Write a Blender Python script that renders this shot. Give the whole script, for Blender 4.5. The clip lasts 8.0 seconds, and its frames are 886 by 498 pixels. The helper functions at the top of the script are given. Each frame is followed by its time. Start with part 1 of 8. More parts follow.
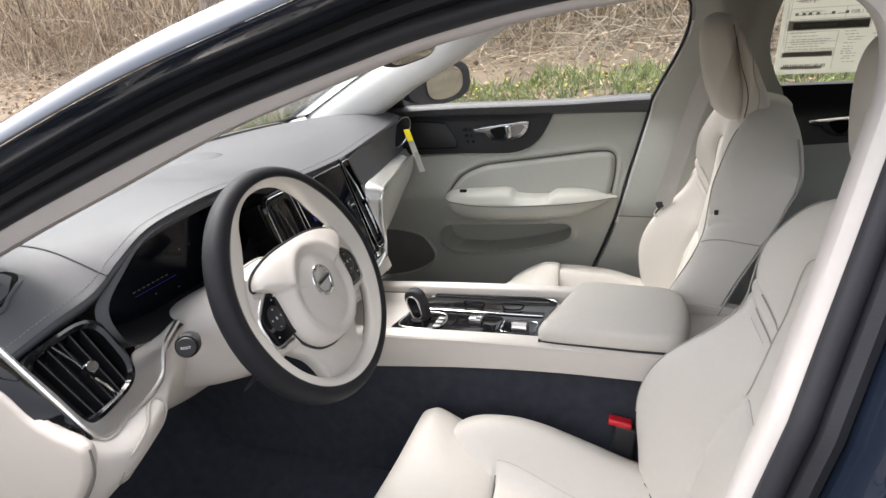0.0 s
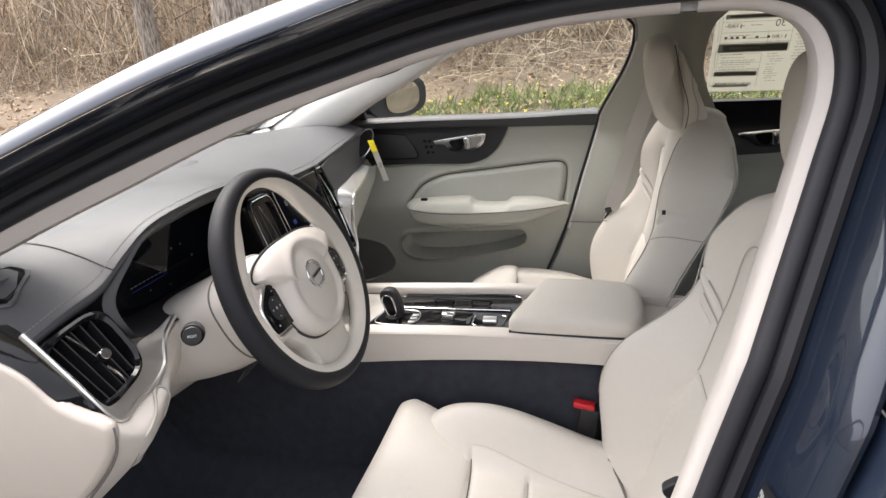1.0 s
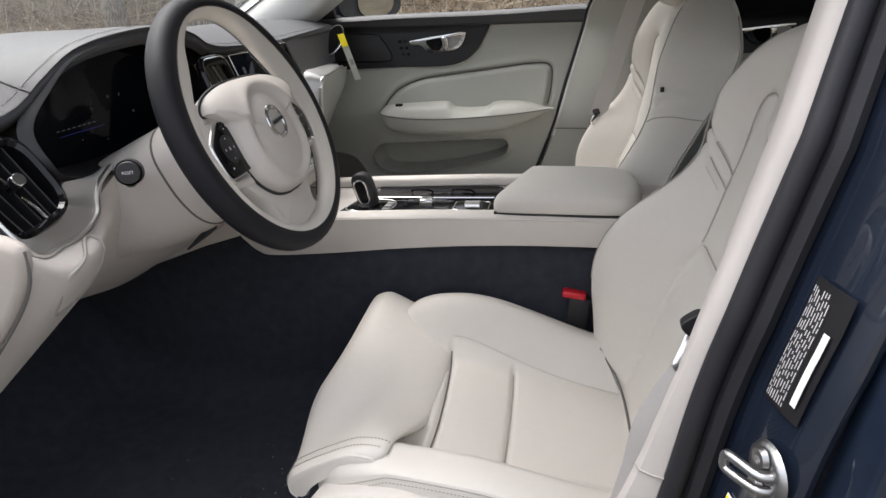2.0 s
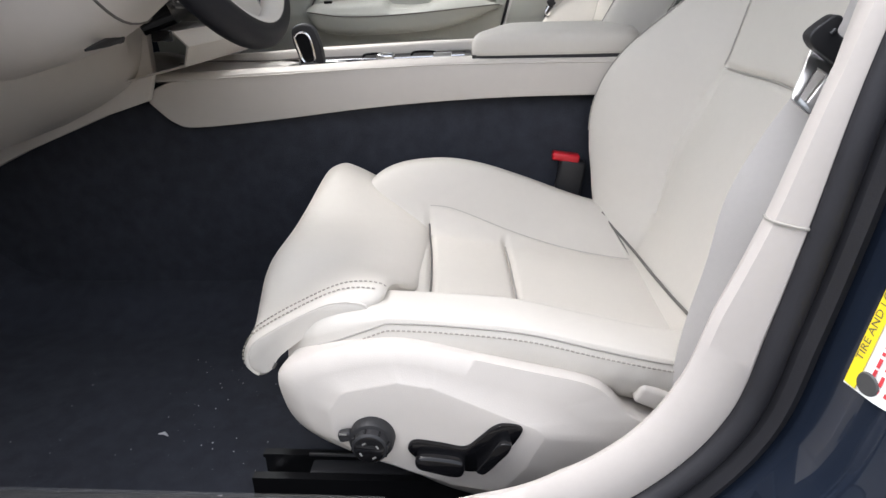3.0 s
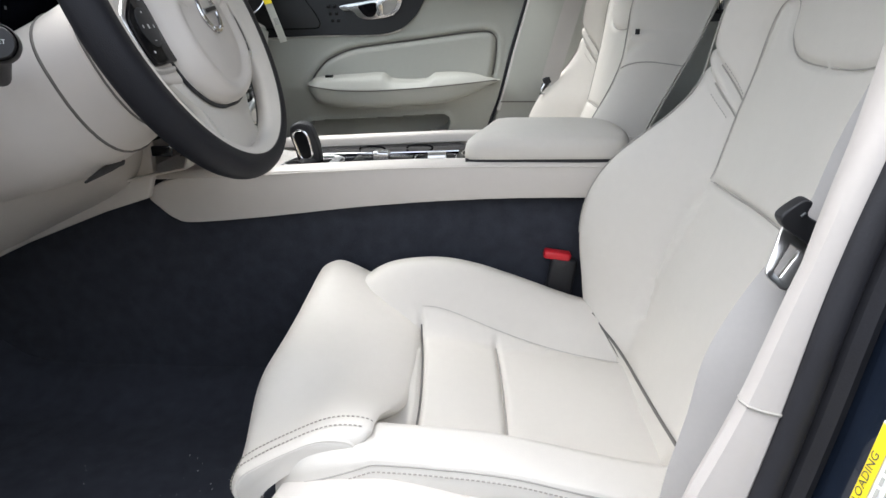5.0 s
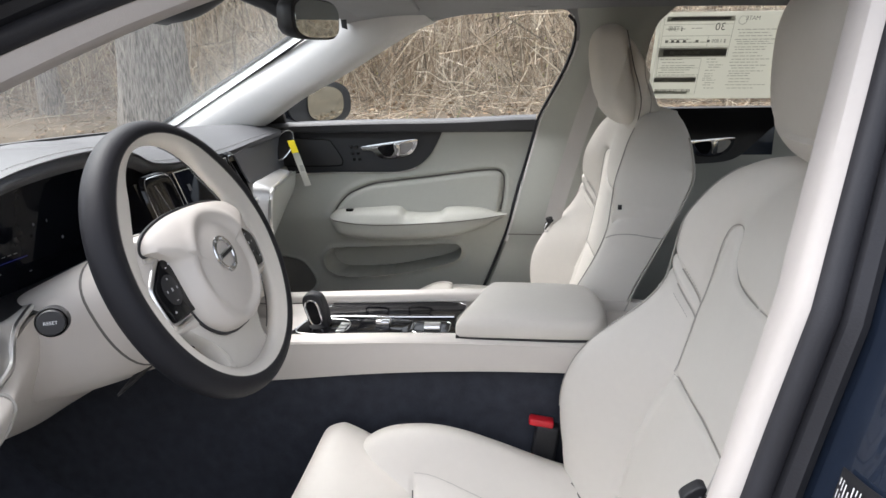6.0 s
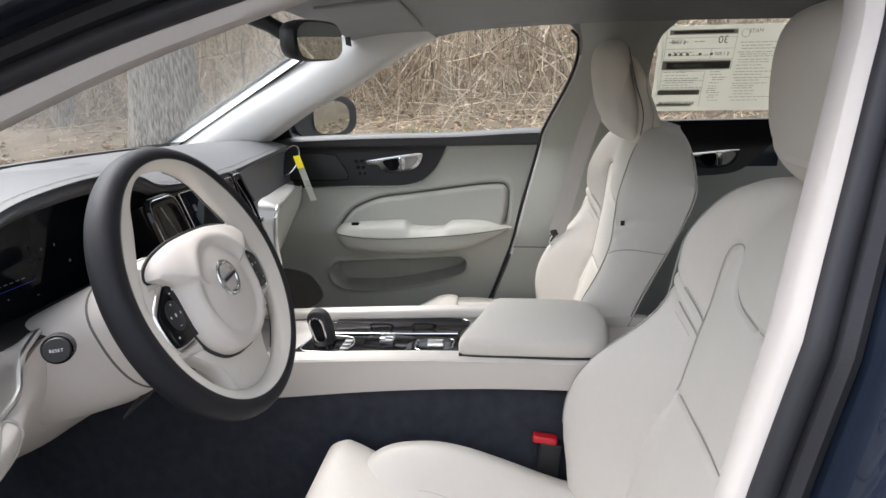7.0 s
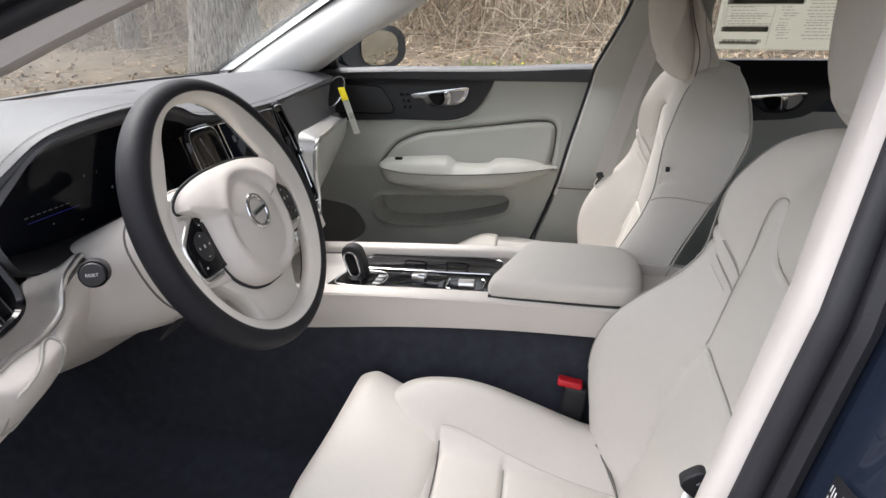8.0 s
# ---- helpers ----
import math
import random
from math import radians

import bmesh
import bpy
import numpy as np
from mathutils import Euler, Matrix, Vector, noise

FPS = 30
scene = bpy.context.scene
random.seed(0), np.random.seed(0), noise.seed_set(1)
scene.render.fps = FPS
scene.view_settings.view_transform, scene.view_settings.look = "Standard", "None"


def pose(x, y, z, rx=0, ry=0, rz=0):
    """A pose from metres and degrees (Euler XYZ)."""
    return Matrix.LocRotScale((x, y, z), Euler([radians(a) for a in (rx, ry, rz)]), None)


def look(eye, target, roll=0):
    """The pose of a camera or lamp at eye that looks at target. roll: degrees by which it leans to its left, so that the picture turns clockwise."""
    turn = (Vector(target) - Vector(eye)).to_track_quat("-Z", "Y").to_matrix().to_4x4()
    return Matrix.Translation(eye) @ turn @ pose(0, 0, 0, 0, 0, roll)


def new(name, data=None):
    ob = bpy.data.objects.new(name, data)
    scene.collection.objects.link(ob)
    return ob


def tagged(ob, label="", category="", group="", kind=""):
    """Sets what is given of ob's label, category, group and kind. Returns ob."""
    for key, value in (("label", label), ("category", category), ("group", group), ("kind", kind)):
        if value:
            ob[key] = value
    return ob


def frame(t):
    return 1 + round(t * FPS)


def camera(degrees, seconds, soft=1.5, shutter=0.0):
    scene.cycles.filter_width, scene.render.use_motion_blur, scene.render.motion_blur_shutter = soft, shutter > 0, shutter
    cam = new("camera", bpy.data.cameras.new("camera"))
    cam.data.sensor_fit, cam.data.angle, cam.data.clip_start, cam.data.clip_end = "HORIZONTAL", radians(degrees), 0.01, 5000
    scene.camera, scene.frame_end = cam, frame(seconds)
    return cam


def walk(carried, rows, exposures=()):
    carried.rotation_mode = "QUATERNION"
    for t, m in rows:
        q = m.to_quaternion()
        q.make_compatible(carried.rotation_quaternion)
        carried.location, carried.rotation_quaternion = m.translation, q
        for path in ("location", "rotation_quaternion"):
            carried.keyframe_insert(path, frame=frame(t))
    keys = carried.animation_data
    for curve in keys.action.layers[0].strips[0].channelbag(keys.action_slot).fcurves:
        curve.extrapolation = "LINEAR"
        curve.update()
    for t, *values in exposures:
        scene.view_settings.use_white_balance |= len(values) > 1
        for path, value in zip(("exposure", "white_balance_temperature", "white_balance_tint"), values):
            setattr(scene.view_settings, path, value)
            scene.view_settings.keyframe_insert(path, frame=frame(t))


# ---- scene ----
cam = camera(70.0, 8.0)
PATH = [
    (0, (0.438, -1.169, 1.279), (-0.25, 0.569, 0.569), -5.0),
    (0.5, (0.415, -1.247, 1.3), (-0.137, 0.551, 0.621), -4.6),
    (1, (0.396, -1.282, 1.277), (-0.111, 0.533, 0.608), -3.7),
    (1.5, (0.39, -1.272, 1.206), (-0.073, 0.543, 0.505), -2.6),
    (1.8, (0.381, -1.25, 1.134), (-0.07, 0.553, 0.395), -3.0),
    (2, (0.359, -1.235, 1.07), (-0.059, 0.563, 0.3), -2.6),
    (2.2, (0.327, -1.213, 0.989), (-0.061, 0.59, 0.218), -2.6),
    (3.3, (0.203, -1.142, 0.751), (0.128, 0.697, -0.031), -1.0),
    (3.5, (0.206, -1.138, 0.741), (0.124, 0.701, -0.041), -1.1),
    (4, (0.194, -1.141, 0.73), (0.133, 0.699, -0.052), -0.5),
    (4.5, (0.206, -1.143, 0.749), (0.113, 0.693, -0.038), -0.9),
    (4.8, (0.219, -1.128, 0.816), (0.107, 0.726, 0.075), -0.6),
    (5, (0.231, -1.123, 0.891), (0.103, 0.747, 0.195), -0.8),
    (5.2, (0.248, -1.116, 0.961), (0.093, 0.772, 0.321), -0.6),
    (6.3, (0.327, -1.167, 1.141), (0.065, 0.745, 0.616), -1.5),
    (6.5, (0.329, -1.163, 1.144), (0.062, 0.75, 0.622), -1.6),
    (7, (0.327, -1.157, 1.146), (0.052, 0.756, 0.631), -1.7),
    (7.5, (0.331, -1.136, 1.149), (0.035, 0.759, 0.583), -1.7),
    (8, (0.363, -1.141, 1.154), (-0.071, 0.678, 0.444), -0.8),
]
walk(cam, [(t, look(eye, target, roll)) for t, eye, target, roll in PATH],
     [(0, 0.70, 6480, 12), (1, 0.64, 6700, 13), (1.5, 0.47, 6650, 13), (2, 0.18, 6430, 12), (2.2, 0.20, 6400, 12), (3.3, 0.60, 6250, 11), (5.2, 0.60, 6150, 9), (6.3, 0.60, 6280, 12), (7.2, 0.59, 6280, 12), (8, 0.54, 6380, 13)])

# ---- light ----
world = bpy.data.worlds.new("overcast_sky")
scene.world = world
world.use_nodes = True
wn, wl = world.node_tree.nodes, world.node_tree.links
sky = wn.new("ShaderNodeTexSky")
sky.sky_type = "NISHITA"
sky.sun_disc = False
sky.sun_elevation, sky.sun_rotation = radians(64), radians(297)
sky.air_density, sky.dust_density, sky.ozone_density = 1.0, 6.0, 0.6
soft_sky = wn.new("ShaderNodeHueSaturation")
soft_sky.inputs["Saturation"].default_value = 0.30
wl.new(sky.outputs[0], soft_sky.inputs["Color"])
wl.new(soft_sky.outputs[0], wn["Background"].inputs["Color"])
wn["Background"].inputs["Strength"].default_value = 0.535

sun_data = bpy.data.lights.new("sun", "SUN")
sun_data.energy, sun_data.angle, sun_data.color = 0.16, radians(60), (1.0, 0.985, 0.965)
sun = new("sun", sun_data)
sun.matrix_world = look((-3, -1.5, 7), (0, 0, 0.5))


# ---- materials ----
def mat(name, color, rough=0.5, metal=0.0, var=0.12, vscale=6.0, bump=0.0, bscale=400.0, btype="noise", spec=0.5,
        color2=None, coat=0.0, sheen=0.0, rvar=0.0):
    """A surface: a base colour that wanders at a large and a small scale, and a fine relief."""
    m = bpy.data.materials.new(name)
    m.use_nodes = True
    n, l = m.node_tree.nodes, m.node_tree.links
    b = n["Principled BSDF"]
    b.inputs["Roughness"].default_value = rough
    b.inputs["Metallic"].default_value = metal
    b.inputs["Specular IOR Level"].default_value = spec
    b.inputs["Coat Weight"].default_value = min(coat, 1.0)
    b.inputs["Coat Roughness"].default_value = 0.03
    b.inputs["Coat IOR"].default_value = 1.5 if coat < 1.5 else 1.9
    b.inputs["Sheen Weight"].default_value = sheen
    co = n.new("ShaderNodeTexCoord")
    n1 = n.new("ShaderNodeTexNoise")
    n1.inputs["Scale"].default_value, n1.inputs["Detail"].default_value = vscale, 4.0
    l.new(co.outputs["Object"], n1.inputs["Vector"])
    n2 = n.new("ShaderNodeTexNoise")
    n2.inputs["Scale"].default_value, n2.inputs["Detail"].default_value = vscale * 17, 3.0
    l.new(co.outputs["Object"], n2.inputs["Vector"])
    add = n.new("ShaderNodeMath")
    add.operation = "MULTIPLY_ADD"
    add.inputs[1].default_value, add.inputs[2].default_value = 0.35, 0.0
    l.new(n2.outputs[0], add.inputs[0])
    add2 = n.new("ShaderNodeMath")
    add2.operation = "MULTIPLY_ADD"
    add2.inputs[1].default_value = 0.65
    l.new(n1.outputs[0], add2.inputs[0])
    l.new(add.outputs[0], add2.inputs[2])
    ramp = n.new("ShaderNodeMapRange")
    ramp.inputs[1].default_value, ramp.inputs[2].default_value = 0.3, 0.7
    l.new(add2.outputs[0], ramp.inputs[0])
    mix = n.new("ShaderNodeMix")
    mix.data_type = "RGBA"
    c2 = color2 or tuple(c * (1 - var) for c in color)
    mix.inputs[6].default_value = (*c2, 1)
    mix.inputs[7].default_value = (*color, 1)
    l.new(ramp.outputs[0], mix.inputs[0])
    l.new(mix.outputs[2], b.inputs["Base Color"])
    if rvar:
        rr = n.new("ShaderNodeMapRange")
        rr.inputs[3].default_value, rr.inputs[4].default_value = rough - rvar, rough + rvar
        l.new(add2.outputs[0], rr.inputs[0])
        l.new(rr.outputs[0], b.inputs["Roughness"])
    if bump:
        bp = n.new("ShaderNodeBump")
        bp.inputs["Strength"].default_value, bp.inputs["Distance"].default_value = bump, 0.001
        if btype == "voronoi":
            t = n.new("ShaderNodeTexVoronoi")
            t.feature = "DISTANCE_TO_EDGE"
            t.inputs["Scale"].default_value = bscale
        elif btype == "weave":
            t = n.new("ShaderNodeTexWave")
            t.inputs["Scale"].default_value = bscale
            t.bands_direction = "DIAGONAL"
        else:
            t = n.new("ShaderNodeTexNoise")
            t.inputs["Scale"].default_value, t.inputs["Detail"].default_value = bscale, 3.0
        l.new(co.outputs["Object"], t.inputs["Vector"])
        l.new(t.outputs[0], bp.inputs["Height"])
        l.new(bp.outputs[0], b.inputs["Normal"])
    return m


def glow(name, color, strength):
    m = bpy.data.materials.new(name)
    m.use_nodes = True
    b = m.node_tree.nodes["Principled BSDF"]
    b.inputs["Base Color"].default_value = (*(c * 0.12 for c in color), 1)
    b.inputs["Emission Color"].default_value = (*color, 1)
    b.inputs["Emission Strength"].default_value = strength
    return m


def pane_material(name, tint, gloss, haze=0.0):
    m = bpy.data.materials.new(name)
    m.use_nodes = True
    n, l = m.node_tree.nodes, m.node_tree.links
    n.remove(n["Principled BSDF"])
    tr = n.new("ShaderNodeBsdfTransparent")
    tr.inputs[0].default_value = (*tint, 1)
    gl = n.new("ShaderNodeBsdfGlossy")
    gl.inputs["Roughness"].default_value = 0.01
    lw = n.new("ShaderNodeLayerWeight")
    lw.inputs[0].default_value = 0.5
    pw = n.new("ShaderNodeMath")
    pw.operation, pw.inputs[1].default_value = "POWER", 4.0
    l.new(lw.outputs["Facing"], pw.inputs[0])
    fr = n.new("ShaderNodeMath")
    fr.operation, fr.inputs[1].default_value, fr.inputs[2].default_value = "MULTIPLY_ADD", gloss, 0.03
    l.new(pw.outputs[0], fr.inputs[0])
    mx = n.new("ShaderNodeMixShader")
    l.new(fr.outputs[0], mx.inputs[0])
    l.new(tr.outputs[0], mx.inputs[1])
    l.new(gl.outputs[0], mx.inputs[2])
    last = mx
    # a pale diffuse share that reads as haze
    if haze:
        df = n.new("ShaderNodeBsdfDiffuse")
        df.inputs[0].default_value = (0.8, 0.8, 0.78, 1)
        last = n.new("ShaderNodeMixShader")
        last.inputs[0].default_value = haze
        l.new(mx.outputs[0], last.inputs[1])
        l.new(df.outputs[0], last.inputs[2])
    l.new(last.outputs[0], n["Material Output"].inputs[0])
    return m


M_LEATHER = mat("ivory_leather", (0.64, 0.605, 0.55), 0.45, var=0.05, vscale=5, bump=0.28, bscale=520, btype="voronoi", spec=0.32, rvar=0.06)
M_LEATHER2 = mat("ivory_leather_side", (0.62, 0.585, 0.53), 0.47, var=0.06, vscale=7, bump=0.3, bscale=520, btype="voronoi", spec=0.4, rvar=0.05)
M_PLASTIC = mat("ivory_plastic", (0.60, 0.56, 0.515), 0.5, var=0.05, vscale=4, bump=0.2, bscale=900, spec=0.4)
# ivory plastic darkened to hold down strong skylight on the end cap
M_CAP_DIM = mat("dimmed_ivory_plastic", (0.47, 0.42, 0.37), 0.5, var=0.05, vscale=4, bump=0.2, bscale=900, spec=0.35)
# ivory darkened and greened: the far side's dim light is in the colour
M_IVORY_DIM = mat("dimmed_ivory_panel", (0.39, 0.395, 0.355), 0.52, var=0.06, vscale=4, bump=0.25, bscale=800, spec=0.4)
M_TRIMFABRIC = mat("ivory_woven_trim", (0.50, 0.465, 0.435), 0.85, var=0.06, vscale=9, bump=0.10, bscale=900, btype="weave", spec=0.2)
# ivory leather darkened; the armrest's weaker light is put into its colour
M_ARMREST_DIM = mat("dimmed_armrest_leather", (0.385, 0.385, 0.345), 0.48, var=0.06, vscale=7, bump=0.3, bscale=520, btype="voronoi", spec=0.35)
M_PILLAR = mat("pale_pillar_plastic", (0.62, 0.61, 0.59), 0.6, var=0.04, vscale=4, bump=0.2, bscale=900, spec=0.3)
M_HEADLINER = mat("grey_headliner", (0.33, 0.33, 0.33), 0.95, var=0.08, vscale=9, bump=0.3, bscale=600, spec=0.1)
M_DASH = mat("charcoal_dash_skin", (0.053, 0.054, 0.058), 0.50, var=0.2, vscale=5, bump=0.3, bscale=700, btype="voronoi", spec=0.38)
M_DARK = mat("charcoal_plastic", (0.022, 0.022, 0.024), 0.5, var=0.2, vscale=8, bump=0.2, bscale=800, spec=0.4)
M_BLACKTRIM = mat("black_door_trim", (0.012, 0.012, 0.014), 0.42, var=0.2, vscale=8, bump=0.15, bscale=900, spec=0.4)
M_PIANO = mat("piano_black", (0.006, 0.006, 0.007), 0.09, var=0.1, spec=0.32, rvar=0.02)
M_DECK = mat("gloss_black_deck", (0.006, 0.006, 0.007), 0.10, var=0.1, spec=0.14, rvar=0.02)
M_SCREEN = mat("black_glass_screen", (0.004, 0.005, 0.008), 0.05, var=0.1, spec=0.10)
M_CHROME = mat("chrome", (0.64, 0.64, 0.65), 0.16, 1.0, var=0.05, rvar=0.03)
M_SATIN = mat("satin_metal", (0.72, 0.71, 0.69), 0.30, 1.0, var=0.06, vscale=20, bump=0.05, bscale=900)
M_ALU = mat("brushed_aluminium", (0.56, 0.555, 0.545), 0.42, 0.92, var=0.12, vscale=30, bump=0.1, bscale=700)
M_STEEL = mat("bare_steel", (0.45, 0.45, 0.45), 0.35, 1.0, var=0.25, vscale=30, bump=0.2, bscale=300, rvar=0.1)
M_RAILSTEEL = mat("black_coated_steel", (0.012, 0.012, 0.013), 0.3, 0.3, var=0.2, vscale=30, spec=0.5)
M_RUBBER = mat("black_rubber", (0.022, 0.022, 0.026), 0.54, var=0.25, vscale=20, bump=0.25, bscale=500, spec=0.30, rvar=0.08)
M_PAINT = mat("dark_blue_paint", (0.012, 0.020, 0.038), 0.30, 0.25, var=0.25, vscale=60, coat=1.0, spec=0.5)
M_JAMB = mat("dark_blue_jamb_paint", (0.012, 0.018, 0.032), 0.26, 0.2, var=0.25, vscale=30, coat=1.0, spec=0.4)
# black carpet; veiling glare is put into its lifted, bluish base
M_CARPET = mat("glare_lifted_carpet", (0.050, 0.054, 0.068), 0.95, var=0.35, vscale=40, bump=1.0, bscale=900, spec=0.1, sheen=0.05)
M_WHEELBLACK = mat("charcoal_wheel_leather", (0.018, 0.018, 0.021), 0.5, var=0.15, vscale=9, bump=0.3, bscale=600, btype="voronoi", spec=0.16)
M_THREAD_D = mat("grey_thread", (0.30, 0.29, 0.27), 0.8, var=0.1)
M_THREAD_L = mat("pale_thread", (0.62, 0.60, 0.55), 0.8, var=0.1)
M_SEAM = mat("taupe_thread", (0.38, 0.36, 0.325), 0.8, var=0.1)
M_STITCH = mat("brown_thread", (0.37, 0.34, 0.30), 0.8, var=0.1)
# dark seams and joints, also tubes that stand in for shade in gaps
M_SEAM_SHADE = mat("dark_seam_and_gap_shade", (0.14, 0.13, 0.12), 0.8, var=0.1)
M_RED = mat("red_button_plastic", (0.62, 0.018, 0.03), 0.35, var=0.08)
M_BELT = mat("ivory_webbing", (0.46, 0.44, 0.42), 0.6, var=0.06, vscale=12, bump=0.15, bscale=420, btype="weave", spec=0.25)
M_SPEAKER = mat("taupe_speaker_cloth", (0.17, 0.165, 0.15), 0.8, var=0.15, vscale=12, bump=0.5, bscale=900, spec=0.2)
M_LABELPAPER = mat("pale_label", (0.62, 0.60, 0.54), 0.6, var=0.04)
M_RAIL = mat("taupe_fabric_trim", (0.47, 0.435, 0.41), 0.9, var=0.07, vscale=9, bump=0.3, bscale=600, spec=0.15)
M_PAPER = mat("cream_paper", (0.74, 0.73, 0.67), 0.7, var=0.04, vscale=5, spec=0.2)
M_WHITE = mat("white_paper", (0.80, 0.80, 0.79), 0.5, var=0.04)
M_INK = mat("dark_grey_ink", (0.07, 0.07, 0.07), 0.6, var=0.15)
M_GREYINK = mat("pale_grey_ink", (0.40, 0.395, 0.36), 0.7, var=0.1)
M_YELLOW = mat("yellow_label", (0.85, 0.68, 0.02), 0.5, var=0.04)
M_REDINK = mat("red_ink", (0.6, 0.05, 0.06), 0.5, var=0.1)
M_MIRROR = mat("mirror_silver", (0.36, 0.385, 0.375), 0.02, 1.0, var=0.01)
M_GLASS = pane_material("window_glass", (0.95, 0.965, 0.955), 0.35)
M_FILM = pane_material("clear_film", (0.80, 0.82, 0.86), 0.20, 0.05)
M_SLEEVE = pane_material("clear_sleeve", (0.9, 0.9, 0.9), 0.2, 0.18)
# diffuse share stands in for the haze of reflections on the windscreen
M_WINDSCREEN = pane_material("hazed_windscreen_glass", (0.93, 0.95, 0.94), 0.45, 0.065)
M_PRINT = glow("lit_white_print", (0.40, 0.42, 0.45), 0.03)
M_BLUELIT = glow("lit_blue_print", (0.04, 0.06, 0.6), 0.10)
M_GREENLIT = glow("lit_green_print", (0.05, 0.5, 0.15), 0.4)
M_PRINTGREY = mat("white_print", (0.65, 0.65, 0.65), 0.5)


# ---- mesh helpers ----
def spline(pts, n, closed=False):
    """n points evenly in parameter on a Catmull-Rom curve through pts."""
    p = np.array(pts, float)
    k = len(p)
    out = []
    for i in range(n):
        t = i / n * k if closed else i / (n - 1) * (k - 1)
        j = int(t) if closed else min(int(t), k - 2)
        f = t - j
        g = (lambda q: p[q % k]) if closed else (lambda q: p[q] if 0 <= q < k else (2 * p[0] - p[1] if q < 0 else 2 * p[-1] - p[-2]))
        a, b, c, d = g(j - 1), g(j), g(j + 1), g(j + 2)
        out.append(0.5 * (2 * b + (c - a) * f + (2 * a - 5 * b + 4 * c - d) * f * f + (3 * b - a - 3 * c + d) * f ** 3))
    return np.array(out)


def lerp(x, pairs):
    return float(np.interp(x, [a for a, _ in pairs], [b for _, b in pairs]))


def smooth(a, b, x):
    t = np.clip((x - a) / (b - a), 0, 1)
    return t * t * (3 - 2 * t)


def curve1(x, pairs):
    """A smooth curve through (x, value) pairs."""
    xs, ys = [a for a, _ in pairs], [b for _, b in pairs]
    if x <= xs[0]:
        return ys[0]
    if x >= xs[-1]:
        return ys[-1]
    i = max(j for j in range(len(xs)) if xs[j] <= x)
    f = (x - xs[i]) / (xs[i + 1] - xs[i])
    sl = lambda j: 0.0 if j in (0, len(xs) - 1) else (ys[j + 1] - ys[j - 1]) / (xs[j + 1] - xs[j - 1])
    h = xs[i + 1] - xs[i]
    return ((1 + 2 * f) * (1 - f) ** 2 * ys[i] + f * (1 - f) ** 2 * h * sl(i) + f * f * (3 - 2 * f) * ys[i + 1] + f * f * (f - 1) * h * sl(i + 1))


def polydist(x, y, line):
    """Distance from points to a polyline in the plane."""
    p = np.array(line, float)
    best = np.full(np.shape(x), 1e9)
    for a, b in zip(p[:-1], p[1:]):
        d = b - a
        t = np.clip(((x - a[0]) * d[0] + (y - a[1]) * d[1]) / max(d @ d, 1e-12), 0, 1)
        best = np.minimum(best, np.hypot(x - a[0] - t * d[0], y - a[1] - t * d[1]))
    return best


def inside(x, y, poly):
    p = np.array(poly, float)
    c = np.zeros(np.shape(x), bool)
    for (ax, ay), (bx, by) in zip(p, np.roll(p, -1, 0)):
        if ay == by:
            continue
        c ^= ((ay > y) != (by > y)) & (x < (bx - ax) * (y - ay) / (by - ay) + ax)
    return c


def mesh_bm(verts, faces):
    bm = bmesh.new()
    vs = [bm.verts.new(tuple(v)) for v in verts]
    for f in faces:
        q = []
        for i in f:
            if vs[i] not in q:
                q.append(vs[i])
        if len(q) > 2:
            try:
                bm.faces.new(q)
            except ValueError:
                pass
    return bm


def grid_bm(rows, closed_u=False, closed_v=False, caps=False):
    """Rows of points joined into quads. u runs along a row, v from row to row."""
    r = np.array(rows, float)
    m, n = r.shape[:2]
    verts = r.reshape(-1, 3)
    faces = []
    for i in range(m if closed_v else m - 1):
        for j in range(n if closed_u else n - 1):
            a, b = i * n + j, i * n + (j + 1) % n
            c, d = ((i + 1) % m) * n + (j + 1) % n, ((i + 1) % m) * n + j
            faces.append((a, b, c, d))
    if caps:
        faces.append(tuple(range(n - 1, -1, -1)))
        faces.append(tuple((m - 1) * n + j for j in range(n)))
    bm = mesh_bm(verts, faces)
    bmesh.ops.remove_doubles(bm, verts=bm.verts, dist=1e-6)
    bmesh.ops.recalc_face_normals(bm, faces=bm.faces)
    return bm


def thick(bm, depth):
    """Give a sheet a thickness, along its normals."""
    bmesh.ops.recalc_face_normals(bm, faces=bm.faces)
    bmesh.ops.solidify(bm, geom=bm.faces[:], thickness=depth)
    bmesh.ops.recalc_face_normals(bm, faces=bm.faces)
    return bm


def tube_bm(path, radius, n=10, closed=False, squash=None):
    """A round (or oval) bar along a path. radius: one, or one a point."""
    p = np.array(path, float)
    m = len(p)
    rad = np.broadcast_to(np.array(radius, float), (m,))
    tan = np.roll(p, -1, 0) - np.roll(p, 1, 0) if closed else np.gradient(p, axis=0)
    tan /= np.linalg.norm(tan, axis=1)[:, None] + 1e-12
    up = np.array([0.0, 0, 1]) if abs(tan[0][2]) < 0.9 else np.array([1.0, 0, 0])
    rows = []
    for i in range(m):
        up = up - tan[i] * (up @ tan[i])
        up /= np.linalg.norm(up)
        side = np.cross(tan[i], up)
        a, b = (1, 1) if squash is None else squash
        rows.append([p[i] + rad[i] * (a * math.cos(q) * up + b * math.sin(q) * side) for q in np.linspace(0, 2 * math.pi, n, endpoint=False)])
    return grid_bm(rows, True, closed, not closed)


